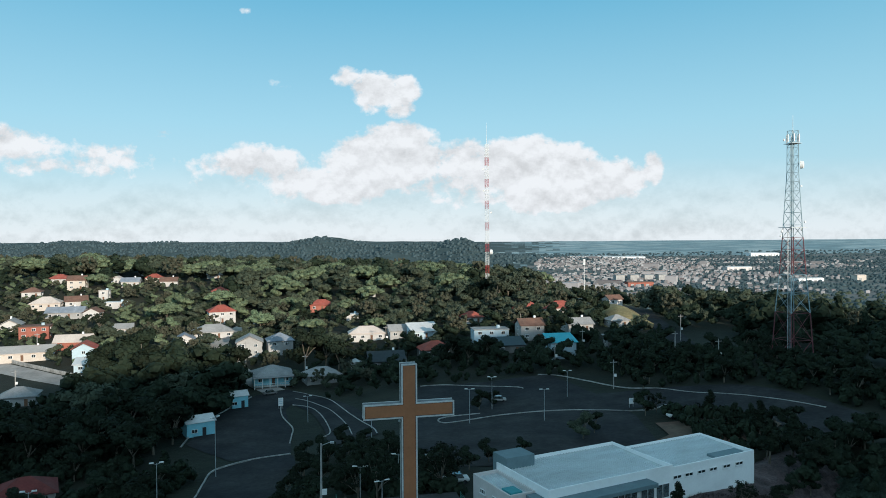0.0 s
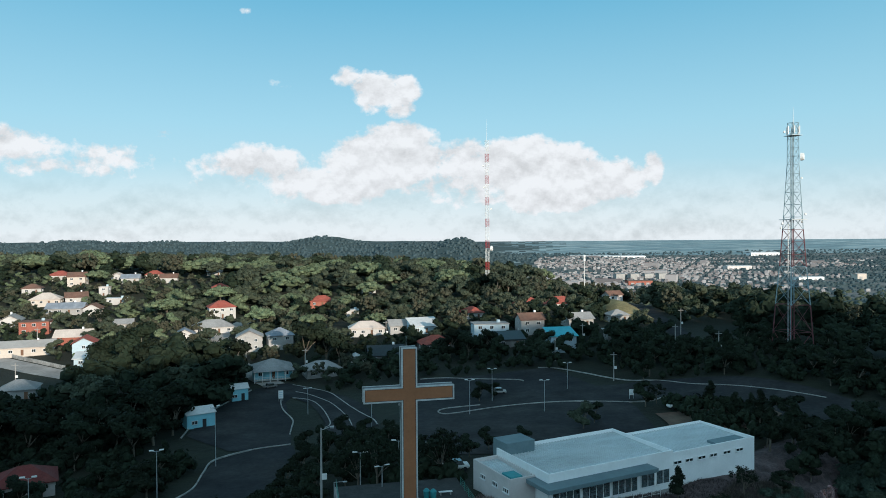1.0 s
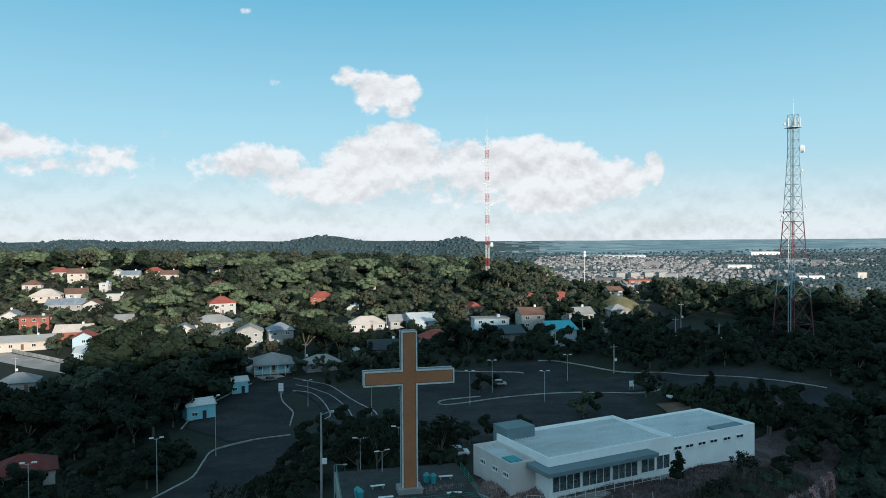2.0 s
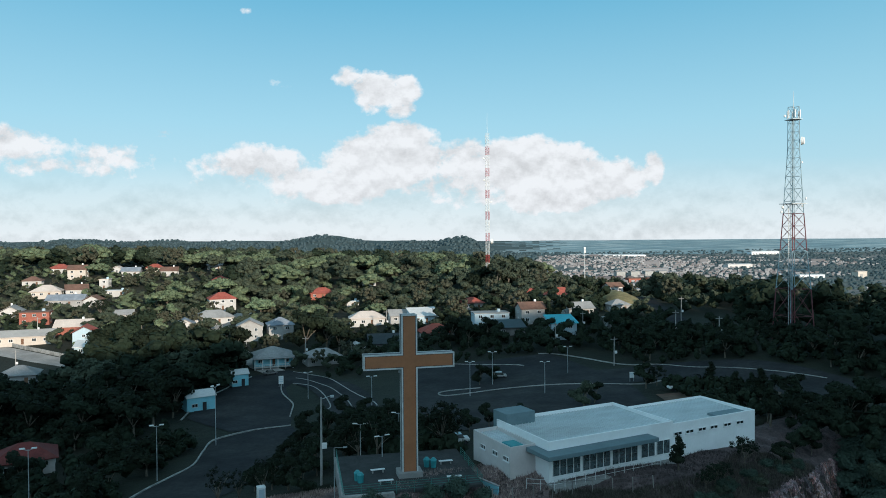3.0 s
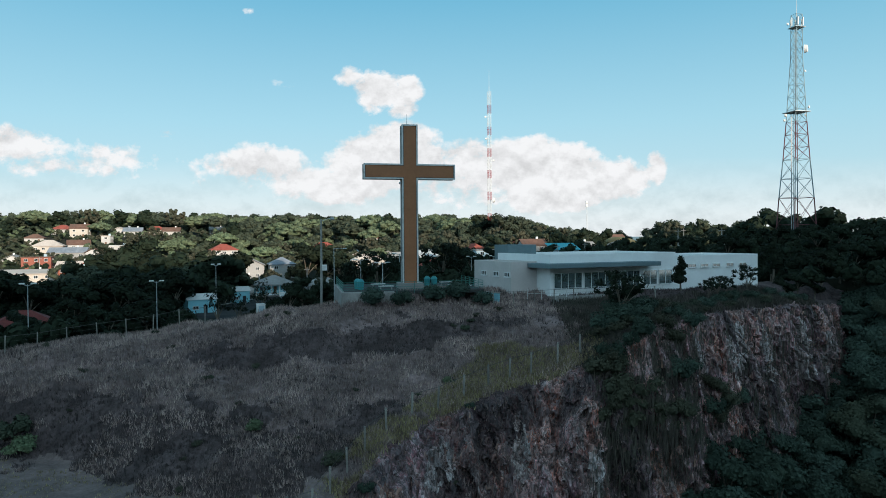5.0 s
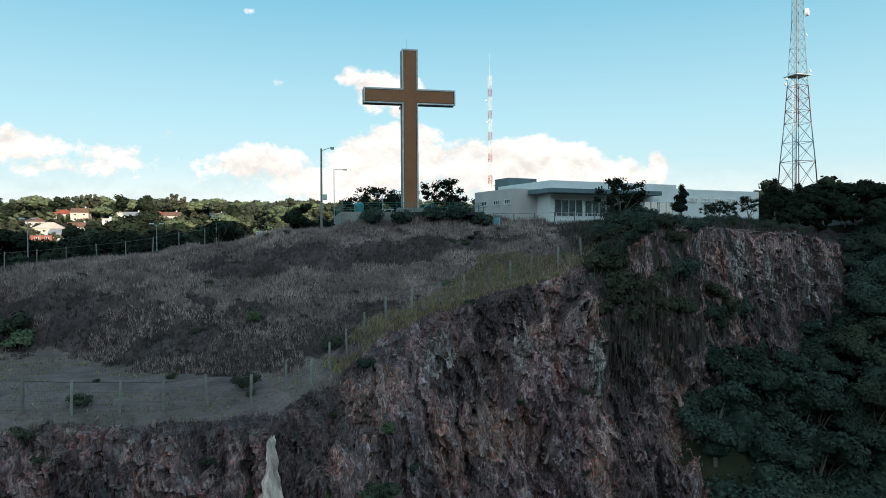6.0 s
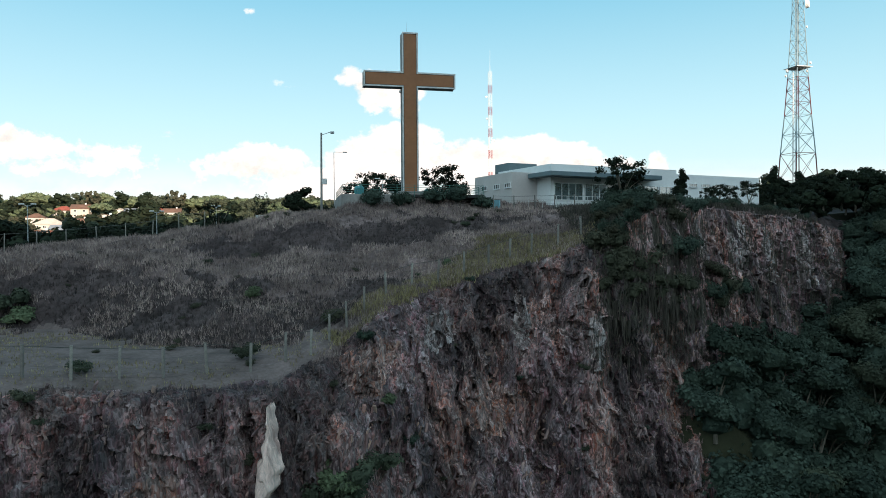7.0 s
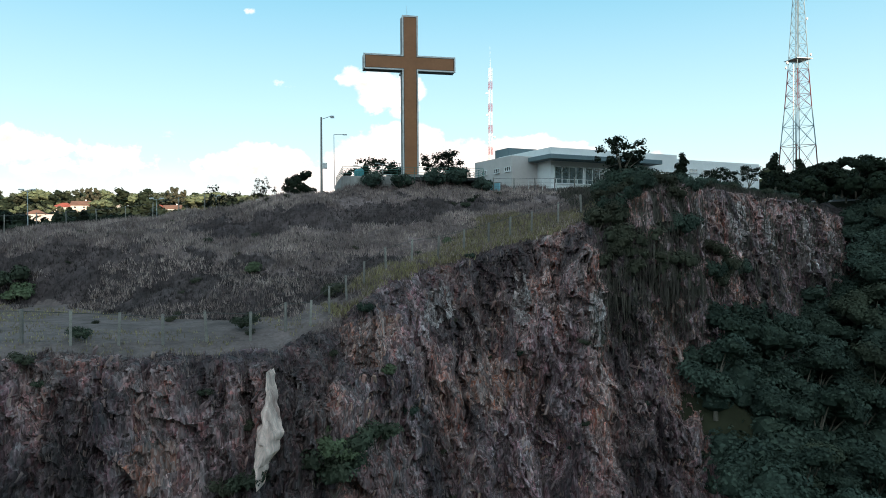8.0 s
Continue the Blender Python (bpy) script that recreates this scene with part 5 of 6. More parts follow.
# the farther trees, past counting
scatter(100, 190, 104, 260, 110, 7, 9.5, (0, 0, 0, 3), 5.0, joined=True)
scatter(-110, -20, 205, 300, 60, 5, 7.5, (0, 1, 4, 5), 4.8, joined=True)
scatter(-150, -70, 205, 330, 60, 5, 8, (1, 5, 0, 6, 4), 5.0, joined=True)
scatter(-260, -120, 205, 410, 230, 4.0, 6.5, (1, 6, 0, 0, 1, 4), 4.6, joined=True)
scatter(-260, -150, 300, 420, 14, 9, 12, (0, 1, 2), 9, joined=True)
scatter(-20, 190, 250, 350, 130, 7, 11, (1, 5, 0, 4, 1), 5.2, joined=True)
scatter(-80, 0, 285, 350, 40, 6, 10, (1, 5, 2, 0, 4), 5.2, joined=True)
scatter(-330, -180, 405, 480, 50, 12, 17, (1, 5, 0, 5, 1, 2), 9.0, joined=True)
scatter(-145, 20, 330, 480, 95, 12, 16, (2, 2, 2, 5, 1, 0), 10.5, joined=True)
scatter(-360, 60, 400, 560, 330, 11, 15.5, (1, 5, 2, 0, 0, 4, 1), 7.0, joined=True)
scatter(-140, 60, 330, 400, 90, 7, 10, (1, 5, 0, 4, 6), 5.5, joined=True)
scatter(60, 230, 345, 520, 90, 8, 12, (1, 5, 0, 4), 7.0, joined=True)

scatter(-240, -55, 214, 400, 330, 2.2, 4.0, (0, 1, 5, 0), 3.4, joined=True)
scatter(-40, 80, 240, 340, 150, 2.2, 4.0, (0, 1, 5, 0), 3.4, joined=True)
# undergrowth that closes the shaded woods down to the ground
for area in ((-120, -44, 84, 136, 330), (-118, -60, 136, 215, 260), (48, 100, 96, 205, 360), (28, 78, 186, 250, 90), (-34, -14, 84, 130, 60), (-34, 26, 196, 262, 110), (-14, 2, 94, 118, 40)):
    scatter(*area, 2.2, 4.2, (0, 0, 0, 3), 2.3, joined=True)


def woodland():
    """The farther trees as joined masses of leaf sprays, one per leaf colour."""
    shapes = {}
    for k, (kind, w) in enumerate((("round", 8.5), ("round", 9.5), ("broad", 15), ("tall", 7), ("ragged", 10), ("broad", 11), ("round", 7))):
        for v in range(3):
            rng = np.random.default_rng(100 + 10 * k + v)
            shapes[k, v] = leaf_cloud(rng, lobes_for(rng, kind, TALL[k], w), 300 if k in (0, 3) else 760, 0.50 if k in (0, 3) else 0.34, 0.9, coarse=True)
            shapes[k + 10, v] = leaf_cloud(rng, [(rng.uniform(-0.3, 0.3) * w, rng.uniform(-0.3, 0.3) * w, TALL[k] * rng.uniform(0.3, 0.7), w * 0.3, w * 0.3, TALL[k] * 0.3) for _ in range(4)], 64, 0.95, 0.92, coarse=True, fluff=False)
    leaf_of = (0, 1, 2, 0, 3, 1, 2)
    # LEAVES[0] keeps its shade-darkened green in the joined crowns too
    for leaf, words in enumerate(("dark green", "mid-green", "bright green", "olive")):
        verts, faces, o = [], [], 0
        for k, x, y, h in WOOD:
            if leaf_of[k] != leaf:
                continue
            v, f = shapes[k if h > 4.3 else k + 10, rng_t.randrange(3)]
            s, a = h / TALL[k], rng_t.uniform(0, 6.3)
            c, n = math.cos(a) * s, math.sin(a) * s
            p = np.stack([v[:, 0] * c - v[:, 1] * n + x, v[:, 0] * n + v[:, 1] * c + y, v[:, 2] * s + ground_z(x, y) - 0.5 * s], 1)
            verts.append(p)
            faces += [tuple(q + o for q in t) for t in f]
            o += len(v)
        tagged(mesh_object("woodland", np.concatenate(verts).tolist(), faces, LEAVES[leaf]), f"{words} tree crowns of the far hilltop wood", "trees", kind="stuff")


woodland()

# ---- masts ----


def lattice(width, z0, z1, w0, w1, panels, r_leg, r_brace, mat, parent):
    """One painted section of a square lattice tower: four legs under a braced frame."""
    def corner(i, t):
        w = (w0 + (w1 - w0) * t) / 2
        sx, sy = ((-1, -1), (1, -1), (1, 1), (-1, 1))[i % 4]
        return Vector((sx * w, sy * w, z0 + (z1 - z0) * t))
    bm = bmesh.new()
    for p in range(panels):
        a, b = p / panels, (p + 1) / panels
        for i in range(4):
            rod(bm, corner(i, a), corner(i + 1, b), r_brace, sides=4)
            rod(bm, corner(i + 1, a), corner(i, b), r_brace, sides=4)
            rod(bm, corner(i, b), corner(i + 1, b), r_brace, sides=4)
    sec = part("section", bm, mat, parent)
    for i in range(4):
        part("leg", rodded(corner(i, 0), corner(i, 1), r_leg, sides=6), mat, sec)
    return sec


def dish(parent, x, y, z, r, turn, mat=M_TWHITE):
    bm = bmesh.new()
    bmesh.ops.create_cone(bm, cap_ends=True, segments=16, radius1=r, radius2=r * 0.85, depth=r * 0.7, matrix=Matrix.Translation((x, y, z)) @ pose(0, 0, 0, 90, 0, turn))
    part("dish_antenna", bm, mat, parent, "grey-white drum antenna")


def tower_east():
    o = empty("telecom_tower", pose(88.5, 174.3, 1.0, 0, 0, 14))
    cuts = (0.0, 13.6, 23.2, 32.6, 42.0, 49.0, 59.5)
    wide = (7.0, 5.6, 4.3, 3.3, 2.5, 1.9, 1.8)
    for i in range(6):
        lattice(0, cuts[i], cuts[i + 1], wide[i], wide[i + 1], (2, 2, 3, 3, 3, 5)[i], (0.14, 0.13, 0.12, 0.10, 0.09, 0.08)[i], (0.06, 0.06, 0.05, 0.05, 0.04, 0.04)[i], (M_DRED, M_TGREY, M_DRED, M_TGREY, M_TGREY, M_TGREY)[i], o)
    for x in (-0.75, -0.35):
        part("ladder_rail", boxed(x - 0.06, -0.05, 0.5, x + 0.06, 0.05, 57), M_TGREY, o)
    part("cable_tray", boxed(-1.25, 0.3, 0.5, -1.0, 0.36, 34), M_STEEL, o)
    part("platform", boxed(-2.3, -2.3, 35.0, 2.3, 2.3, 35.15), M_STEEL, o)
    part("platform", boxed(-1.5, -1.5, 56.2, 1.5, 1.5, 56.3), M_STEEL, o)
    part("spire", rodded((0, 0, 59), (0, 0, 63.5), 0.08, 0.03), M_TWHITE, o)
    dish(o, 1.9, -1.0, 50.9, 1.05, 40)
    for x, y, z, r in ((-2.2, 0.5, 57.2, 0.35), (2.6, 0, 45.6, 0.3), (3.3, -0.5, 36.5, 0.35), (-3.2, 0, 34.2, 0.4), (-3.3, 0.3, 33.0, 0.35), (3.1, 0.4, 34.6, 0.35)):
        dish(o, x, y, z, r, 20)
    for a in range(6):
        part("panel_antenna", boxed(1.5 * math.cos(a * 1.05) - 0.12, 1.5 * math.sin(a * 1.05) - 0.12, 56.6, 1.5 * math.cos(a * 1.05) + 0.12, 1.5 * math.sin(a * 1.05) + 0.12, 58.6, bevel=0.02), M_TWHITE, o)
    return tagged(o, "red and white lattice telecom tower with dish antennas", "tower")


def mast_north():
    o = empty("radio_mast", pose(24.6, 384, 2.0, 0, 0, 15))
    z, n = 0.0, 0
    while z < 78:
        tall = 7.5 if n % 2 else 4.5
        lattice(0, z, z + tall, 1.7, 1.7, 4 if n % 2 else 3, 0.07, 0.03, M_TWHITE if n % 2 else M_RED, o)
        z += tall
        n += 1
    part("spire", rodded((0, 0, 78), (0, 0, 88), 0.14, 0.09), M_TWHITE, o)
    part("spire", rodded((0, 0, 88), (0, 0, 96), 0.06, 0.03), M_TWHITE, o)
    dish(o, 2.4, -0.6, 24.0, 1.5, 60)
    for x, z in ((-2.3, 70), (-2.0, 58), (2.2, 46)):
        dish(o, x, -0.4, z, 0.6, -30)
    return tagged(o, "slim red and white lattice radio mast behind the trees", "mast")


tower_east()
mast_north()


def small_mast():
    o = empty("antenna_mast", pose(70.5, 344, ground_z(70.5, 344)))
    part("pole", rodded((0, 0, -0.5), (0, 0, 24), 0.22, 0.10), M_TWHITE, o)
    for z in (22.6, 21.0):
        part("panel_antenna", boxed(-0.5, -0.4, z, 0.5, 0.4, z + 1.3, bevel=0.05), M_TWHITE, o)
    return tagged(o, "thin white antenna mast over the trees", "mast")


small_mast()

# ---- street lamps and poles ----


def lamp_post(height, heads=2):
    o = empty("street_lamp")
    part("pole", rodded((0, 0, -0.4), (0, 0, height), 0.09, 0.05, sides=8), M_STEEL, o)
    for s in (-1, 1)[:heads]:
        arm = part("arm", rodded((0, 0, height - 0.15), (s * 0.75, 0, height + 0.05), 0.04, sides=6), M_STEEL, o)
        part("lamp_head", boxed(s * 0.75 - 0.35, -0.14, height, s * 0.75 + 0.35, 0.14, height + 0.16, bevel=0.04), M_TWHITE, arm, "pale lamp head")
    return tagged(o, "grey steel street lamp with two heads", "street lamp", "street lamps")


first_lamp = lamp_post(7.2)
spots = [(-45.8, 109, 20, 8.8), (-58, 95.4, 15, 7.9), (11.5, 164.2, 0, 6.4), (30.7, 170.8, 10, 5.4), (-34.3, 172.7, 20, 5.4), (5.6, 150, 0, 6.2), (21.8, 149, 5, 5.6), (-14.6, 138, 10, 6.6), (-43.4, 130, 60, 9.3), (-8.3, 91, 30, 3.6), (-6.6, 99, 0, 5.0), (-11.8, 96, 0, 5.0)]
for i, (x, y, turn, h) in enumerate(spots):
    m = pose(x, y, ground_z(x, y), 0, 0, turn) @ Matrix.Diagonal((1, 1, h / 7.2, 1))
    if i == 0:
        first_lamp.matrix_world = m
    else:
        copy_thing(first_lamp, m)


def utility_pole(x, y, h, turn, arm=True):
    o = empty("utility_pole", pose(x, y, ground_z(x, y), 0, 0, turn))
    part("pole", rodded((0, 0, -0.5), (0.05, 0, h), 0.17, 0.11, sides=8), M_CONC, o)
    if arm:
        part("arm", rodded((0, 0, h - 0.3), (1.3, 0, h + 0.15), 0.04), M_STEEL, o)
        part("lamp_head", boxed(1.2, -0.15, h - 0.1, 1.7, 0.15, h + 0.2, bevel=0.04), M_STEEL, o)
    else:
        part("crossarm", boxed(-1.0, -0.06, h - 0.7, 1.0, 0.06, h - 0.55), M_CONC, o)
    part("meter_box", boxed(0.1, -0.32, h * 0.42, 0.75, -0.1, h * 0.42 + 0.75, bevel=0.03), M_TWHITE, o, "pale grey box")
    return tagged(o, "tall concrete utility pole with a pale box", "utility pole", "utility poles")


utility_pole(-15.95, 88.5, 11.4, 10)
for x, y, h in ((66, 196, 9), (44, 178, 7.5), (80, 232, 9), (-118, 228, 8), (-96, 296, 8), (-72, 250, 8), (-46, 228, 8), (33, 204, 7.5), (72, 180, 7.5), (-155, 262, 8), (30, 268, 8), (-22, 262, 8), (92, 262, 8.5), (-128, 205, 7.5), (46, 228, 7)):
    utility_pole(x, y, h, 15, False)


def platform_lamp():
    o = empty("street_lamp", pose(-12.75, 79.0, -1.1, 0, 0, 10))
    part("pole", rodded((0, 0, -1.2), (0, 0, 5.0), 0.05, 0.04, sides=8), M_STEEL, o)
    part("arm", rodded((0, 0, 5.0), (1.1, 0, 5.0), 0.03), M_STEEL, o)
    part("lamp_head", boxed(1.0, -0.1, 4.93, 1.5, 0.1, 5.05, bevel=0.02), M_STEEL, o)
    return tagged(o, "thin steel lamp post with one side arm on the platform", "street lamp")


platform_lamp()

# ---- the cross's platform ----
P_POSE = pose(-4.35, 84.0, 0, 0, 0, 12.0)


def build_platform():
    o = empty("cross_platform", P_POSE)
    part("paving", boxed(-8.2, -5.0, -1.35, 8.0, 9.0, -1.0, bevel=0.03), M_PAVE, o, "worn dark paving")
    part("retaining_wall", boxed(-8.5, -5.4, -3.2, -2.6, -5.0, -1.0, bevel=0.04), M_CONC, o, "stained grey retaining wall")
    part("retaining_wall", boxed(-8.6, -5.0, -3.2, -8.2, 9.0, -1.0, bevel=0.04), M_CONC, o)
    for k in range(9):
        part("buttress", boxed(-8.3 + k * 0.7, -5.52, -3.1, -8.12 + k * 0.7, -5.38, -1.1, bevel=0.02), M_CONC, o)
    return tagged(o, "raised concrete platform round the cross", "platform", kind="structure")


build_platform()


def railing(name, points, height, mat, label, rails=3, gap=2.0, base=None):
    """A post-and-rail fence along a line of (x, y, z)."""
    o = empty(name)
    for a, b in zip(points, points[1:]):
        a, b = Vector(a), Vector(b)
        n = max(1, round((b - a).length / gap))
        for k in range(n + (1 if b == Vector(points[-1]) else 0)):
            q = a.lerp(b, k / n)
            part("post", rodded(q - Vector((0, 0, 0.3)), q + Vector((0, 0, height)), 0.035, sides=6), mat, o)
        for r in range(rails):
            z = Vector((0, 0, height * (r + 1) / rails - 0.03))
            part("rail", rodded(a + z, b + z, 0.022, sides=5), mat, o)
    return tagged(o, label, "railing")


def on_platform(x, y, z=-1.0):
    return tuple(P_POSE @ Vector((x, y, z)))


railing("platform_railing", [on_platform(-8.4, 8.8), on_platform(-8.4, -5.2), on_platform(7.9, -4.9), on_platform(7.9, 6)], 1.1, M_GREENRAIL, "thin green metal railing along the platform edge", 4, 2.0)


def in_hall(a, b, z):
    return tuple(B_POSE @ Vector((a, b, z)))


railing("terrace_railing", [in_hall(-3.0, 0.4, -2.2), in_hall(-0.5, -1.85, -2.1), in_hall(16.5, -1.85, -2.1)], 1.05, M_TWHITE, "white metal railing along the terrace", 2, 1.5)


def bench(x, y, turn):
    o = empty("bench", P_POSE @ pose(x, y, -1.0, 0, 0, turn))
    part("seat", boxed(-0.9, -0.22, 0.38, 0.9, 0.22, 0.46, bevel=0.02), M_TWHITE, o)
    for s in (-0.65, 0.65):
        part("leg", boxed(s - 0.07, -0.18, 0, s + 0.07, 0.18, 0.38, bevel=0.01), M_CONC, o)
    return tagged(o, "pale concrete bench on the platform", "bench", "benches round the cross")


for q in ((-3.2, -2.4, 0), (-3.7, 1.6, 5), (5.0, -2.8, -4), (0.3, 2.4, 0), (5.2, 3.0, 0)):
    bench(*q)


def bin_(x, y):
    o = empty("litter_bin", P_POSE @ pose(x, y, -1.0))
    bm = bmesh.new()
    rod(bm, (0, 0, 0.02), (0, 0, 0.95), 0.34, 0.42, 12)
    part("body", bm, M_BIN, o)
    part("lid", rodded((0, 0, 0.95), (0, 0, 1.25), 0.44, 0.18, sides=12), M_BIN, o)
    return tagged(o, "blue-green plastic litter bin", "litter bin", "bins on the platform")


for q in ((-6.4, -0.6), (-6.1, -1.4), (3.4, 2.0), (2.6, 2.4)):
    bin_(*q)


def cabin():
    o = empty("portable_cabin", pose(-23.1, 86.0, slope_z(-23.1, 86.0) + 0.35, 0, 0, 25) @ Matrix.Diagonal((0.8, 0.8, 0.75, 1)))
    part("body", boxed(-0.6, -0.6, 0, 0.6, 0.6, 2.1, bevel=0.04), M_TWHITE, o)
    part("door", boxed(-0.42, -0.64, 0.1, 0.42, -0.6, 1.9, bevel=0.01), WALLS["blue"], o)
    part("roof", boxed(-0.66, -0.66, 2.1, 0.66, 0.66, 2.25, bevel=0.05), M_TWHITE, o)
    return tagged(o, "white portable cabin beside the drive", "cabin")


cabin()


def ramp_wall():
    o = empty("low_wall", pose(4.2, 84.2, -2.6, 0, 0, -52))
    part("panel", boxed(-4.5, -0.1, -0.6, 3.5, 0.1, 1.05, bevel=0.03), WALLS["teal"], o, "grey-teal painted face")
    part("coping", boxed(-4.6, -0.16, 1.05, 3.6, 0.16, 1.15, bevel=0.02), M_CONC, o)
    return tagged(o, "low painted wall beside the hall", "wall")


ramp_wall()


def signboard(x, y, w, h, up, turn, mat=M_TWHITE, face="white"):
    o = empty("signboard", pose(x, y, ground_z(x, y), 0, 0, turn))
    for s in (-w * 0.4, w * 0.4):
        part("post", rodded((s, 0.03, -0.3), (s, 0.03, up + h), 0.05), M_STEEL, o)
    bd = part("board", boxed(-w / 2, -0.05, up, w / 2, 0.0, up + h, bevel=0.01), mat, o)
    for k in range(3):
        part("bar", boxed(-w * 0.35, -0.056, up + h * (0.25 + 0.22 * k), w * 0.35, -0.051, up + h * (0.34 + 0.22 * k)), WALLS["blue"], bd)
    return tagged(o, f"{face} signboard on two posts by the car park", "signboard", "signboards")


signboard(-44.6, 187.5, 1.3, 2.2, 0.9, 10)
signboard(43, 157.5, 1.1, 1.3, 1.0, 5)


def car(x, y, turn, mat, words):
    o = empty("car", pose(x, y, ground_z(x, y) + 0.12, 0, 0, turn))
    bm = bmesh.new()
    box(bm, -2.1, -0.85, 0.3, 2.1, 0.85, 0.92, 0.18)
    part("body", bm, mat, o)
    bm = bmesh.new()
    vs = box(bm, -1.2, -0.78, 0.9, 1.3, 0.78, 1.48)
    for v in vs:
        if v.co.z > 1.2:
            v.co.x *= 0.7
            v.co.y *= 0.85
    part("cabin", bm, M_GLASS, o, "dark glazed cabin")
    for sx in (-1.35, 1.35):
        for sy in (-0.82, 0.82):
            part("wheel", rodded((sx, sy - 0.1, 0.31), (sx, sy + 0.1, 0.31), 0.31, sides=12), M_DARK, o)
    return tagged(o, f"{words} parked car on the asphalt", "car", "parked cars")


car(-1.5, 120, 20, M_TWHITE, "white")
car(1.6, 103, 10, M_TWHITE, "white")
car(49.5, 146, 10, M_TWHITE, "white")
car(13.5, 172, 0, WALLS["grey"], "grey")
car(-52, 205, 30, WALLS["dark"], "dark")

# ---- the quarry fence ----
FENCE = [(-29.5, 39.1), (-27, 39.2), (-24.3, 39.4), (-21.6, 39.6), (-19.3, 40.6), (-17.1, 41.6), (-15, 43.2), (-12.5, 44), (-10.7, 45.9), (-9.3, 47.2), (-8.4, 49.6), (-7.5, 52), (-6.4, 54), (-4.85, 55.7), (-2.9, 58.5), (-0.7, 59.8), (1.6, 61.5), (3.9, 63.2), (5.9, 63.6), (7.9, 63.8), (10.4, 64.1), (12.6, 64.4)]


def quarry_fence(line, name, height, gap, label, fixed=False, thick=0.078):
    """Concrete posts with thin wires, standing along the edge."""
    o = empty(name)
    pts = [q for q in curve_points([(x, y, 0) for x, y in line], 0.25)]
    feet, run = [pts[0]], 0.0
    for a, b in zip(pts, pts[1:]):
        run += (b - a).length
        if run >= gap:
            feet.append(b)
            run = 0.0
    if fixed:
        feet = [Vector((x, y, 0)) for x, y in line]
    feet = [Vector((q.x, q.y, slope_z(q.x, q.y))) for q in feet]
    post = None
    for q in feet:
        lean = pose(0, 0, 0, random.uniform(-3, 3), random.uniform(-3, 3), random.uniform(0, 40))
        if post is None:
            post = part("post", boxed(-thick, -thick, -0.7, thick, thick, height, bevel=0.015), M_PALEPOST, o)
            post.matrix_world = Matrix.Translation(q) @ lean
        else:
            c = new("post", post.data)
            c.parent = o
            c.matrix_world = Matrix.Translation(q) @ lean
    for k in range(4):
        bm = bmesh.new()
        up, r, last = Vector((0, 0, height * (0.06 + 0.29 * k))), 0.007 if k < 3 else 0.024, None
        for a in feet:
            ring_v = [bm.verts.new(a + up + Vector((0, r * math.cos(q * 2.094), r * math.sin(q * 2.094)))) for q in range(3)]
            if last:
                for q in range(3):
                    bm.faces.new((last[q], last[(q + 1) % 3], ring_v[(q + 1) % 3], ring_v[q]))
            last = ring_v
        part("wire", bm, M_WIRE, o)
    return tagged(o, label, "fence")


quarry_fence(FENCE, "quarry_fence", 1.95, 3.2, "wire fence on pale concrete posts along the quarry edge", True)
quarry_fence([(-60, 76), (-47, 74), (-43, 77), (-38, 79.5), (-32, 80), (-26, 80)], "rim_fence", 1.9, 3.0, "wire fence on grey posts along the drive", thick=0.05)
quarry_fence([(5.5, 79.5), (9, 80), (14, 81.3), (19, 82), (26, 83)], "hall_fence", 1.6, 2.4, "wire fence below the white hall", thick=0.055)

# ---- the town in the plain and the far woods ----


def gable_block(verts, walls, roofs, x, y, z, w, d, h, a, pitch=0.28):
    c, s = math.cos(a), math.sin(a)
    o = len(verts)
    top = h + d * pitch
    for px_, py_, pz_ in ((-w, -d, -2), (w, -d, -2), (w, d, -2), (-w, d, -2), (-w, -d, h), (w, -d, h), (w, d, h), (-w, d, h), (-w, 0, top), (w, 0, top)):
        verts.append((x + px_ * c - py_ * s, y + px_ * s + py_ * c, z + pz_))
    walls += [(o, o + 1, o + 5, o + 4), (o + 1, o + 2, o + 6, o + 9, o + 5), (o + 2, o + 3, o + 7, o + 6), (o + 3, o, o + 4, o + 8, o + 7)]
    roofs += [(o + 4, o + 5, o + 9, o + 8), (o + 6, o + 7, o + 8, o + 9)]


# wall tone pulled slightly to blue for the distance haze
M_TOWNWALL = material("far_house_walls", (0.32, 0.30, 0.30), 0.9, 0.05, 0.05, vary=0.5, island=True)
M_TOWNROOF = material("far_house_roofs", (0.29, 0.19, 0.165), 0.9, 0.05, 0.05, (0.33, 0.31, 0.305), vary=0.5, island=True, mix_at=0.5, mix_soft=0.02)


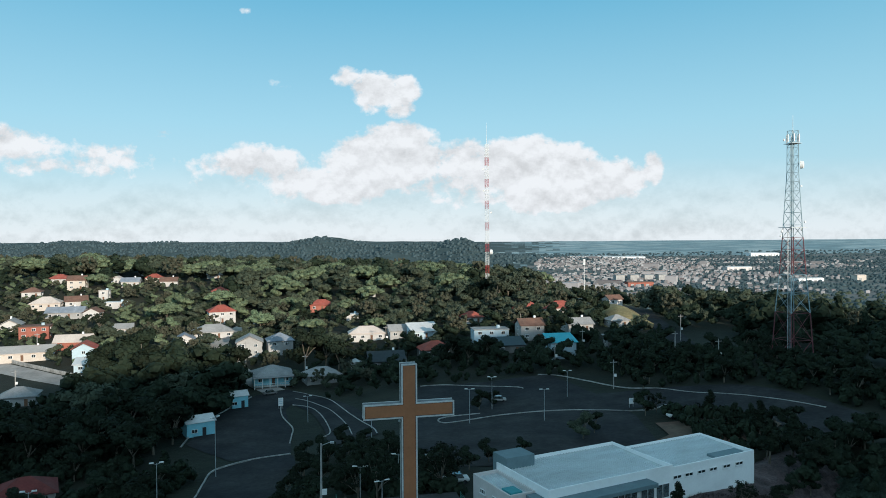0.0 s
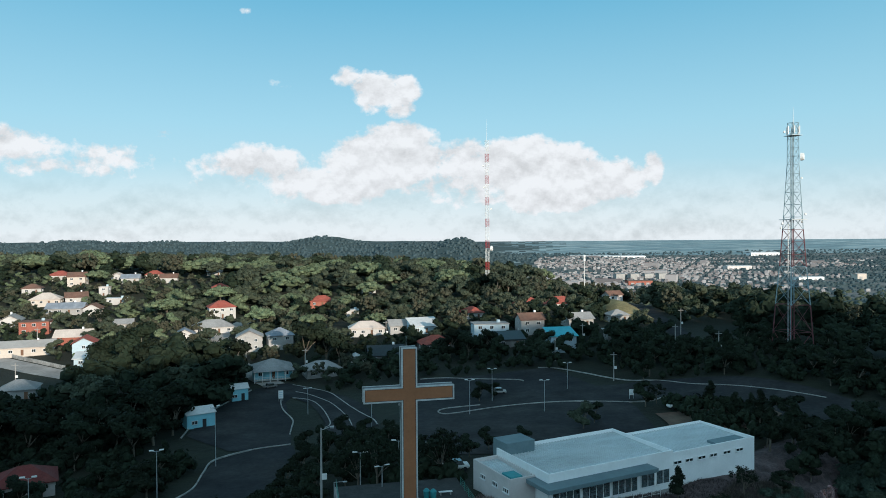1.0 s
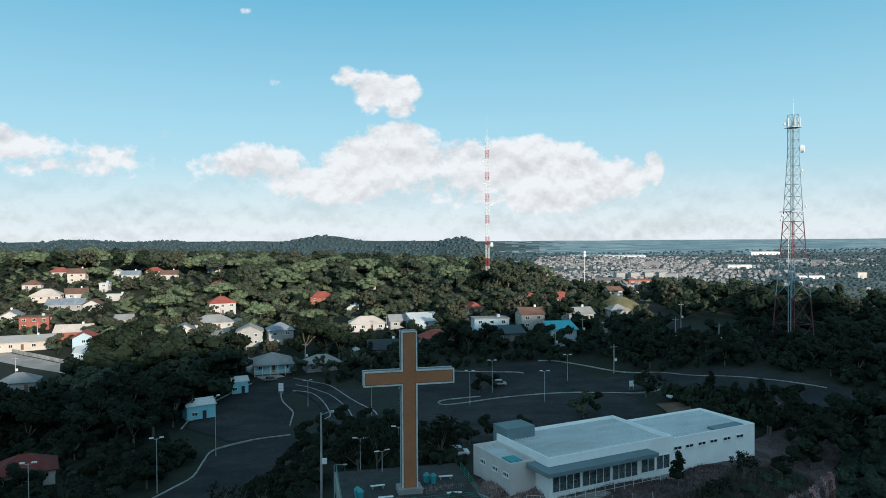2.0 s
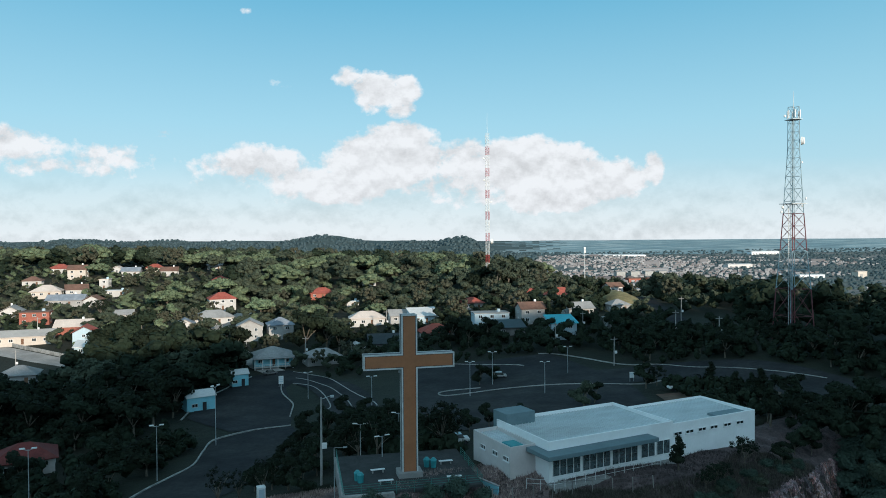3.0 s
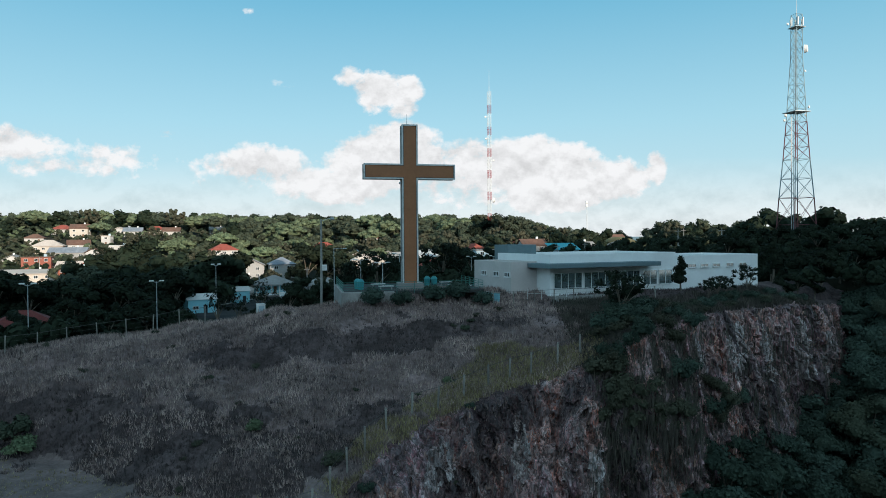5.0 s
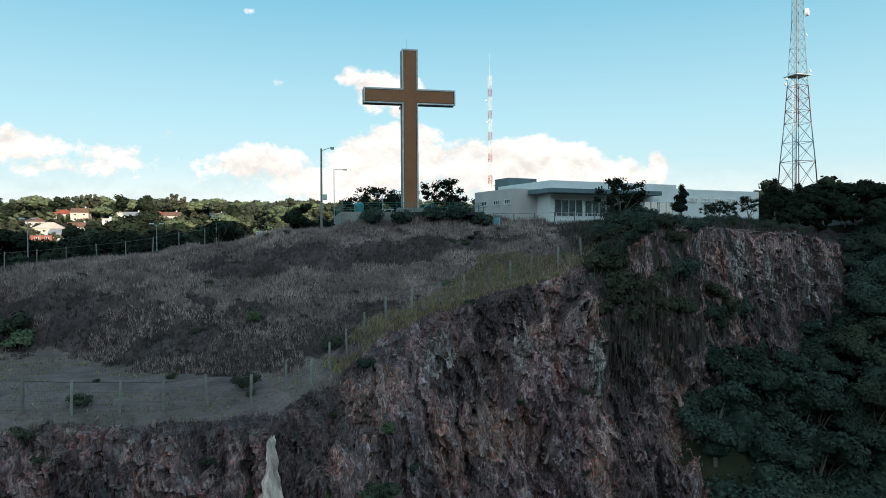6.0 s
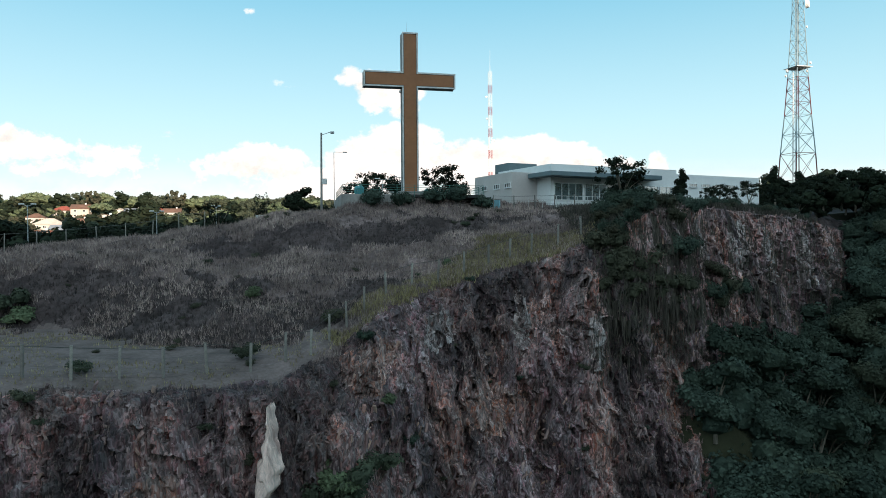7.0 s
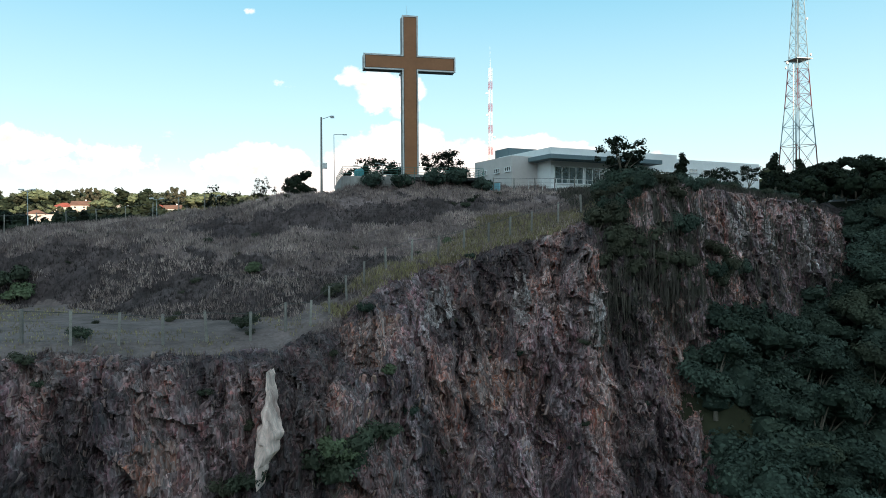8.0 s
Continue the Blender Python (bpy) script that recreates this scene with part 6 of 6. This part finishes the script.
def far_town():
    rng = random.Random(21)
    verts, walls, roofs = [], [], []
    turn = radians(24)
    c, s = math.cos(turn), math.sin(turn)
    for bx in range(-10, 60):
        for by in range(10, 62):
            for i in range(6):
                for j in range(3):
                    lx, ly = bx * 66 + i * 9.6 + rng.uniform(-2, 2), by * 42 + j * 11 + rng.uniform(-2, 2)
                    x, y = lx * c + ly * s, -lx * s + ly * c
                    if y < 820 or y > 2500:
                        continue
                    u = x / y
                    if not 0.105 + max(0, y - 1000) * 0.00004 < u < 0.78:
                        continue
                    want = 0.62 - (y - 800) / 5000 - max(0, u - 0.40) * 3.2 + 0.9 * noise.noise(Vector((x / 230, y / 230, 0)))
                    if rng.random() > want:
                        continue
                    k = rng.random()
                    w, d, h = rng.uniform(2.0, 3.6), rng.uniform(1.8, 2.9), rng.choice((2.4, 2.8, 3.2, 5))
                    if k > 0.995:
                        w, d, h = rng.uniform(12, 24), rng.uniform(7, 11), rng.choice((6, 8, 12))
                    gable_block(verts, walls, roofs, x, y, far_z(x, y), w, d, h, -turn + rng.choice((0, 1.57)), 0.28 if k < 0.995 else 0.08)
    ob = mesh_object("far_town", verts, walls + roofs, M_TOWNWALL)
    ob.data.materials.append(M_TOWNROOF)
    for i, p in enumerate(ob.data.polygons):
        p.material_index = 0 if i < len(walls) else 1
    return tagged(ob, "hundreds of small pale houses of the town in the plain", "town", kind="stuff")


far_town()


def warehouse(x, y, w, d, h, turn, wall, roof, label):
    o = empty("warehouse", pose(x, y, far_z(x, y), 0, 0, turn))
    part("wall", boxed(-w / 2, -d / 2, -3, w / 2, d / 2, h), wall, o)
    part("roof", roof_mesh("gable", w, d, h, d * 0.07, 0.4, 0.4), roof, o)
    for k in range(int(w / 12)):
        part("bay_door", boxed(-w / 2 + 4 + k * 12, -d / 2 - 0.2, 0, -w / 2 + 9 + k * 12, -d / 2, h * 0.6), WALLS["grey"], o)
    return tagged(o, label, "warehouse", "large buildings in the plain")


warehouse(1196, 2580, 110, 40, 10, 5, M_WHITE, ROOFS["white"], "long white warehouse in the plain")
warehouse(690, 1143, 17, 14, 10, 10, WALLS["cream"], ROOFS["cream"], "cream block-like building in the plain")
warehouse(610, 1150, 46, 16, 4.5, 8, M_WHITE, ROOFS["white"], "low white warehouse with a pale roof")
warehouse(675, 1580, 60, 20, 8, 8, WALLS["pink"], ROOFS["white"], "pale pink warehouse in the plain")
warehouse(296, 1040, 40, 14, 6, 8, WALLS["brick"], ROOFS["brown"], "long red-roofed building at the town's edge")
for k in range(4):
    warehouse(300 + k * 26, 1175 + k * 6, 16, 12, 10, 12, WALLS["grey"], ROOFS["grey"], "white apartment block at the town's edge")
warehouse(640, 2450, 150, 40, 6, 4, M_WHITE, ROOFS["white"], "very long white factory roof in the plain")
warehouse(530, 2480, 150, 30, 5, 0, M_WHITE, ROOFS["white"], "very long white factory roof in the plain")


def far_woods():
    """Leaf masses over the far ridges and along the fields of the plain."""
    rng = np.random.default_rng(8)
    groups = ([], [])
    n = 0
    while n < 25000:
        d = 520 + 2400 * rng.random() ** 1.5
        u = rng.uniform(-0.80, 0.80)
        x, y = u * d, d
        wood = noise.noise(Vector((x / 240, y / 300, 3)))
        edge = 0.115 + max(0, d - 1000) * 0.00004
        if u > edge and (wood < 0.02 or d > 2500) and rng.random() > 0.5:
            continue
        if u < edge and wood < -0.38:
            continue
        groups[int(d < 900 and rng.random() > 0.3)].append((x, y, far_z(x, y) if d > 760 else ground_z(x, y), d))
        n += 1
    # the first group's leaf has distance haze in its colour
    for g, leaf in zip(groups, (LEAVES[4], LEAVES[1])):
        verts, faces = [], []
        for x, y, z, d in g:
            # a low uneven dome, one crown or a clump of crowns
            s = ((2.6 + d * 0.0013) if x < 0.14 * y else (2.0 + d * 0.0011)) * rng.uniform(0.7, 1.3)
            o, hgt = len(verts), s * rng.uniform(0.7, 1.2)
            for r, up in ((1.0, -0.3), (0.75, 0.65)):
                a0 = rng.uniform(0, 1)
                for q in range(5):
                    a, w = a0 + q * 1.2566, s * r * rng.uniform(0.8, 1.2)
                    verts.append((x + w * math.cos(a), y + w * math.sin(a), z + hgt * (up + rng.uniform(-0.1, 0.1))))
            verts.append((x, y, z + hgt))
            faces += [(o + q, o + (q + 1) % 5, o + 5 + (q + 1) % 5, o + 5 + q) for q in range(5)]
            faces += [(o + 5 + q, o + 5 + (q + 1) % 5, o + 10) for q in range(5)]
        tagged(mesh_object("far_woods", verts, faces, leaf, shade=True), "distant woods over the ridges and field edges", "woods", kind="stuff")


far_woods()

# ---- rock, grass and scrub of the quarry side ----
cliff_mesh = quarry_cliff.data
centres = np.empty(len(cliff_mesh.polygons) * 3)
cliff_mesh.polygons.foreach_get("center", centres)
centres = centres.reshape(-1, 3)
facing = np.empty(len(cliff_mesh.polygons) * 3)
cliff_mesh.polygons.foreach_get("normal", facing)
facing = facing.reshape(-1, 3)
facing *= np.where(facing[:, 1] - facing[:, 2] > 0, -1, 1)[:, None]
kind_of = np.empty(len(cliff_mesh.polygons), int)
cliff_mesh.polygons.foreach_get("material_index", kind_of)
kind_of[kind_of > 3] = 0
areas = np.empty(len(cliff_mesh.polygons))
cliff_mesh.polygons.foreach_get("area", areas)
rng_c = np.random.default_rng(4)


def pick_on(mask, n):
    k = np.flatnonzero(mask)
    w = areas[k] / areas[k].sum()
    return rng_c.choice(k, n, p=w)


def shards():
    """Broken slabs and columns standing proud of the rock face."""
    mask = (kind_of == 0) & (centres[:, 2] > -36) & (np.abs(centres[:, 0]) < 56)
    verts, faces = [], []
    for i in pick_on(mask, 14000):
        c, n = Vector(centres[i]), Vector(facing[i]).normalized()
        big = rng_c.random() ** 2.5
        w, h, t = 0.03 + 0.10 * big, 0.10 + 0.50 * big * rng_c.uniform(0.5, 1.3), 0.03 + 0.10 * big
        up = (Vector((0.3 + rng_c.normal() * 0.3, rng_c.normal() * 0.2, 1)) if rng_c.random() < 0.8 else Vector(rng_c.normal(size=3))).normalized()
        side = up.cross(n).normalized()
        out = side.cross(up).normalized()
        if out.dot(n) < 0:
            out = -out
        o = len(verts)
        j = rng_c.uniform(0.45, 1.0, 8)
        for q, (a, b, e) in enumerate(((-1, -1, -1), (1, -1, -1), (1, 1, -1), (-1, 1, -1), (-1, -1, 1), (1, -1, 1), (1, 1, 1), (-1, 1, 1))):
            verts.append(tuple(c + side * a * w * j[q] + up * b * h * j[q] + out * (e * t * j[q])))
        faces += [(o, o + 1, o + 5, o + 4), (o + 1, o + 2, o + 6, o + 5), (o + 2, o + 3, o + 7, o + 6), (o + 3, o, o + 4, o + 7), (o + 4, o + 5, o + 6, o + 7)]
    return tagged(mesh_object("rock_shards", verts, faces, M_CHIP), "broken brown and grey basalt slabs on the quarry face", "rock", kind="stuff")


shards()


def grass(name, mask, count, low, high, mat, label, width=0.035):
    k = pick_on(mask, count)
    base = centres[k] + rng_c.normal(scale=0.12, size=(count, 3)) * np.array([1, 1, 0.1])
    verts, faces = [], []
    blades = 4
    for b in range(blades):
        a = rng_c.uniform(0, 6.28, count)
        h = rng_c.uniform(low, high, count)
        w = width * rng_c.uniform(0.6, 1.5, count)
        off = rng_c.normal(scale=0.12, size=(count, 2))
        lean = rng_c.normal(scale=0.28, size=(count, 2)) * h[:, None]
        foot = base.copy()
        foot[:, :2] += off
        foot[:, 2] -= 0.06
        d = np.stack([np.cos(a) * w, np.sin(a) * w, np.zeros(count)], 1)
        tip = foot + np.stack([lean[:, 0], lean[:, 1], h], 1)
        verts.append(np.stack([foot - d, foot + d, tip], 1).reshape(-1, 3))
    v = np.concatenate(verts)
    faces = np.arange(len(v)).reshape(-1, 3).tolist()
    return tagged(mesh_object(name, v.tolist(), faces, mat), label, "grass", kind="stuff")


soil = (kind_of >= 1) & (centres[:, 1] < 96) & (np.abs(centres[:, 0]) < 60)
patchy = np.array([noise.noise(Vector((c[0] * 0.12, c[1] * 0.2, 1.0))) for c in centres])
lush = soil & (centres[:, 1] < np.interp(centres[:, 0], SX, FENCE_Y) + 3.6 + 2 * patchy) & (centres[:, 0] > -8.5 + 3 * patchy) & (centres[:, 0] < 15) & (patchy > -0.25)
lush |= soil & (kind_of == 1) & (centres[:, 1] < np.interp(centres[:, 0], SX, FENCE_Y) + 4.5 + 6 * patchy) & (centres[:, 0] > 1 + 4 * patchy) & (centres[:, 0] < 15)
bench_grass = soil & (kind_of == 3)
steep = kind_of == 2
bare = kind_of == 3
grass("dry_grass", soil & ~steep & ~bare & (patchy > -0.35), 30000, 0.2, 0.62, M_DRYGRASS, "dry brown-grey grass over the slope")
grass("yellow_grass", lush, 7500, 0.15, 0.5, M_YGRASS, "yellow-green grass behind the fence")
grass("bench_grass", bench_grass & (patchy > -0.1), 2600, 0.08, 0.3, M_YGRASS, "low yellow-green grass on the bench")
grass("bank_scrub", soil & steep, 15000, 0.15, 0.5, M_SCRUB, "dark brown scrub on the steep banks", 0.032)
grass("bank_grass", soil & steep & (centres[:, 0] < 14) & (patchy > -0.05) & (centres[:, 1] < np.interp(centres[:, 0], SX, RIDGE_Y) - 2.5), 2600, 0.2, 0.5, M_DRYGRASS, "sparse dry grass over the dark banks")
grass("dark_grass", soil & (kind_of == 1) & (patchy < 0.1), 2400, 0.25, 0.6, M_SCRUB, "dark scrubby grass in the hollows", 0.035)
grass("edge_scrub", soil & (centres[:, 0] > 12.5) & (centres[:, 0] < 52) & (centres[:, 1] < np.interp(centres[:, 0], SX, RIM_Y) + 1), 9000, 0.25, 0.8, M_VINE, "dark low scrub along the edge below the hall", 0.05)
grass("ledge_grass", (kind_of == 0) & (facing[:, 2] > 0.28) & (centres[:, 2] > -32) & (centres[:, 0] < 24), 12000, 0.15, 0.6, M_STEMS, "dry tufts on the rock ledges")


def bush(seed, width, height, leaf, count, size, label):
    rng = np.random.default_rng(seed)
    lobes = [(rng.uniform(-0.6, 0.6) * width / 2, rng.uniform(-0.6, 0.6) * width / 2, height * rng.uniform(0.3, 0.7), width * rng.uniform(0.2, 0.32), width * rng.uniform(0.2, 0.32), height * rng.uniform(0.25, 0.36)) for _ in range(7)]
    v, f = leaf_cloud(rng, lobes, count, size, 0.66, coarse=True)
    o = empty("bush")
    bm = bmesh.new()
    for l in lobes[:4]:
        rod(bm, (0, 0, -0.4), (l[0], l[1], l[2]), 0.04, 0.015, 5)
    part("stem", bm, M_BARK, o)
    mesh_object("foliage", v.tolist(), f, leaf, o)
    return tagged(o, label, "bush", "bushes on the quarry side")


BUSHES = [bush(31, 2.4, 1.7, LEAVES[1], 1200, 0.085, "mid-green leafy bush on the rock"), bush(32, 2.8, 2.0, LEAVES[5], 1200, 0.091, "dark green dense bush at the edge"), bush(33, 2.0, 1.3, LEAVES[2], 1020, 0.078, "bright green low bush on the slope"), bush(34, 2.2, 1.8, LEAVES[3], 900, 0.078, "olive half-dry bush on the slope")]
set_bush = set()


def put_bush(k, x, y, z, s, tall=1.0):
    m = pose(x, y, z - 0.15, 0, 0, float(rng_c.uniform(0, 360))) @ Matrix.Diagonal((s, s, s * tall, 1))
    if k in set_bush:
        return copy_thing(BUSHES[k], m @ Matrix.Diagonal([1 / v for v in BUSHES[k].scale] + [1]))
    set_bush.add(k)
    BUSHES[k].matrix_world = m
    return BUSHES[k]


for i in pick_on((kind_of == 0) & (centres[:, 0] > 12.5) & (centres[:, 0] < 20.5) & (centres[:, 2] > -13), 14):
    put_bush(3, *centres[i], float(rng_c.uniform(0.6, 1.2)), 1.2)
for x, y, s in ((15.6, 67, 1.3), (17.2, 68, 1.5), (19.0, 69, 1.4), (14.6, 66, 1.1), (18.2, 66.6, 1.3), (20.6, 70.4, 1.3), (16.4, 65.4, 1.0), (22.6, 72.5, 1.1)):
    put_bush(1 if s > 1.25 else 3, x, y, slope_z(x, y), s * 0.85)
# scrub along the cliff's upper edge below the hall, and on the slope
for i in pick_on((kind_of >= 1) & (centres[:, 0] > 14.5) & (centres[:, 0] < 50) & (centres[:, 1] < np.interp(centres[:, 0], SX, RIDGE_Y) + 2), 64):
    put_bush(int(rng_c.choice((0, 1, 1, 3))), *centres[i], float(rng_c.uniform(0.35, 0.75)))
for i in pick_on((kind_of == 0) & (centres[:, 0] > 13) & (centres[:, 0] < 30) & (centres[:, 2] > -13), 26):
    put_bush(int(rng_c.choice((1, 3, 3, 3))), *centres[i], float(rng_c.uniform(0.4, 1.1)), 1.3)
for i in pick_on((kind_of == 0) & (centres[:, 0] > -34) & (centres[:, 0] < 24) & (centres[:, 2] > -32), 50):
    put_bush(int(rng_c.choice((0, 3, 1, 3))), *centres[i], float(rng_c.uniform(0.2, 0.55)))
for i in pick_on(soil & (centres[:, 1] < 80), 46):
    put_bush(int(rng_c.choice((0, 3, 3, 3))), *centres[i], float(rng_c.uniform(0.2, 0.45)))
for k, x, y, z, s in ((2, -7.2, 0, -20.4, 1.1), (0, -5.9, 0, -21.8, 1.3), (0, -7.8, 0, -22.4, 1.3), (2, -6.6, 0, -21.3, 1.2), (0, -4.6, 0, -21.6, 1.2), (2, -3.9, 0, -17.3, 0.7), (0, -6.8, 0, -23.2, 1.4), (2, -36.2, 58.2, -11.8, 1.4), (0, -37.5, 59, -10.6, 1.4), (2, -16, 56.9, -9.6, 0.9),
                      (1, -1.5, 78.5, -2.0, 1.2), (1, 1.5, 79.2, -2.2, 1.3), (1, -8, 77, -2.2, 1.2), (1, -5, 76.5, -2.6, 1.0), (1, 4.5, 79.8, -2.6, 1.0), (0, -21.8, 41, -13.2, 0.55), (0, -13.4, 46, -13.2, 0.7), (3, -8.6, 53, -12.4, 0.8), (2, 0.2, 64.5, -8.6, 0.6), (0, -11, 0, -22.2, 0.9), (3, -12.6, 0, -22.6, 0.8)):
    # each one rooted on the rock or the slope at its place
    near = np.argmin((centres[:, 0] - x) ** 2 + ((centres[:, 2] - z) ** 2 + 1e6 * (kind_of > 0) if z < -15.9 else (centres[:, 1] - y) ** 2))
    put_bush(k, *centres[near], s)


def vines():
    """Hanging roots and creepers over the face below the hall."""
    mask = (kind_of == 0) & (centres[:, 0] > 11.5 + patchy * 3) & (centres[:, 0] < 56) & (centres[:, 2] > -17)
    k = np.concatenate([pick_on(mask, 5000), pick_on(mask & (centres[:, 0] < 23.5) & (centres[:, 2] > -13), 4500)])
    top = centres[k] + facing[k] * rng_c.uniform(0.05, 0.5, len(k))[:, None]
    length = rng_c.uniform(0.5, 2.4, len(k))
    a = rng_c.uniform(-0.8, 0.8, len(k))
    w = rng_c.uniform(0.012, 0.04, len(k))
    d = np.stack([np.cos(a) * w, np.sin(a) * w, np.zeros(len(k))], 1)
    low_end = top + np.stack([rng_c.normal(scale=0.12, size=len(k)), rng_c.normal(scale=0.1, size=len(k)) - 0.1, -length], 1)
    v = np.stack([top - d, top + d, low_end + d * 0.4, low_end - d * 0.4], 1).reshape(-1, 3)
    faces = np.arange(len(v)).reshape(-1, 4).tolist()
    return tagged(mesh_object("hanging_vines", v.tolist(), faces, M_VINE), "brown hanging roots and creepers over the rock", "vines", kind="stuff")


vines()


def pale_scar():
    """A fresh pale break in the rock: a tall smooth slab, pointed at both ends, lying against the face."""
    bm = bmesh.new()
    rows, wide = 40, 9
    rock = centres[kind_of == 0]
    fit_z, fit_y = [], []
    for z in np.arange(-23.0, -15.6, 0.4):
        close = rock[(np.abs(rock[:, 0] + 10.4) < 0.7) & (np.abs(rock[:, 2] - z) < 0.4)]
        if len(close):
            fit_z.append(z), fit_y.append(float(close[:, 1].min()))
    lean = np.polyfit(fit_z, fit_y, 1)
    stand_off = min(np.array(fit_y) - np.polyval(lean, fit_z)) * 0.6
    for k in range(rows):
        t = k / (rows - 1)
        z = -15.7 - 5.9 * t
        half = 0.05 + 0.68 * max(0.0, math.sin(math.pi * min(1, t ** 1.25 * 0.98 + 0.01))) ** 0.85
        x0 = -10.35 + 0.25 * t + 0.15 * math.sin(5 * t)
        sides = (half * (0.9 + 0.5 * noise.noise(Vector((k * 0.3, 0, 5)))), half * (0.62 + 0.55 * math.exp(-((t - 0.62) / 0.16) ** 2) + 0.5 * noise.noise(Vector((k * 0.3, 3, 9)))))
        ahead = float(np.polyval(lean, z)) + stand_off
        ring_v = []
        for q in range(wide):
            u = q / (wide - 1) * 2 - 1
            ring_v.append(bm.verts.new((x0 + sides[0 if u < 0 else 1] * u + 0.07 * noise.noise(Vector((q, k * 0.4, 3))), ahead - 0.45 * (1 - u * u) + 0.9 * abs(u) ** 3 - 0.12 * noise.noise(Vector((q * 0.6, k * 0.25, 1))) - 0.12 * noise.cell(Vector((q * 0.4, k * 0.16, 2))), z)))
        if k:
            for q in range(wide - 1):
                bm.faces.new((last[q], last[q + 1], ring_v[q + 1], ring_v[q]))
        last = ring_v
    ob = part("pale_rock_slab", bm, M_SCAR)
    return tagged(ob, "pale freshly broken rock slab on the dark face", "rock", kind="structure")


pale_scar()


# ---- the wooded flank on the east side ----
def talus_z(x, y):
    ahead = float(np.interp(x, SX, BREAK_Y)) - y
    foot = float(np.interp(x, (16, 20, 24, 32, 42, 50, 60, 75), (-27, -21.5, -19.5, -20, -21, -19, -15, -11)))
    return foot - 0.62 * max(0.0, ahead - 3.5) + 7.5 * float(smooth((x / y - 0.585) / 0.05)) * float(smooth((y - 62) / 14)) - 25 * float(smooth((0.475 - x / y) / 0.05)) * float(smooth((60 - y) / 4))



def talus():
    xs, ys = np.arange(20, 130, 2.0), np.arange(30, 118, 2.0)
    verts = [(float(x), float(y), talus_z(x, y) + 0.5 * fbm(x, y, 6, 3)) for y in ys for x in xs]
    n = len(xs)
    faces = [(r * n + c, r * n + c + 1, (r + 1) * n + c + 1, (r + 1) * n + c) for r in range(len(ys) - 1) for c in range(n - 1)]
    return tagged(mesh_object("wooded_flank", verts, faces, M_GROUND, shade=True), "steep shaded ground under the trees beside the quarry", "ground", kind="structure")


talus()


def flank_scrub():
    """Low leafy growth that hides the ground of the wooded flank."""
    rng = np.random.default_rng(91)
    lobes = []
    while len(lobes) < 840:
        x, y = rng.uniform(20, 104), rng.uniform(38, 114)
        if x / y > 0.85 or x / y < 0.36 or (x < 58 and y > float(np.interp(x, SX, BREAK_Y)) - 2):
            continue
        r = rng.uniform(1.4, 2.6)
        lobes.append((x, y, talus_z(x, y) + r * 0.5, r, r, r * rng.uniform(0.7, 1.1)))
    v, f = leaf_cloud(rng, lobes, 110000, 0.19, 0.74, coarse=True)
    return tagged(mesh_object("undergrowth", v.tolist(), f, LEAVES[5]), "dark green undergrowth on the steep wooded flank", "undergrowth", kind="stuff")


flank_scrub()
TREES.clear()
rng_f = random.Random(77)
count = 0
for _ in range(4000):
    x, y = rng_f.uniform(20, 100), rng_f.uniform(40, 112)
    u = x / y
    if u > 0.78 or u < (0.455 if y < 57 else 0.365) or any((x - a) ** 2 + (y - b) ** 2 < 2.9 ** 2 for a, b, h in TREES):
        continue
    face_y = float(np.interp(x, SX, BREAK_Y))
    if x < 58 and y > face_y - 3.5:
        continue
    h = rng_f.uniform(5, 8.5)
    if u < 0.578:
        h = min(h, -13.5 - talus_z(x, y))
    if h < 2.6:
        continue
    plant(rng_f.choice((7, 7, 7, 8)), x, y, h, z=talus_z(x, y))
    count += 1
    if count > 140:
        break
# the trees and shrubs standing on the edge before the hall
for x, y, h, k in ((17.2, 67.6, 5.2, 4), (17.8, 69, 3.6, 0), (29.9, 87.6, 5.0, 3), (39.8, 91, 3.9, 4), (33, 83.6, 2.9, 4), (34.6, 85, 2.6, 4), (31.4, 82.4, 2.4, 4), (-29.2, 88, 5.8, 9), (-26.8, 89, 5.0, 9), (-23.4, 88, 5.6, 9), (-17.5, 84, 4.2, 0), (46, 93.5, 3.2, 0), (50, 98, 3.4, 0), (54, 101, 3.4, 0)):
    plant(k, x, y, h, z=slope_z(x, y))
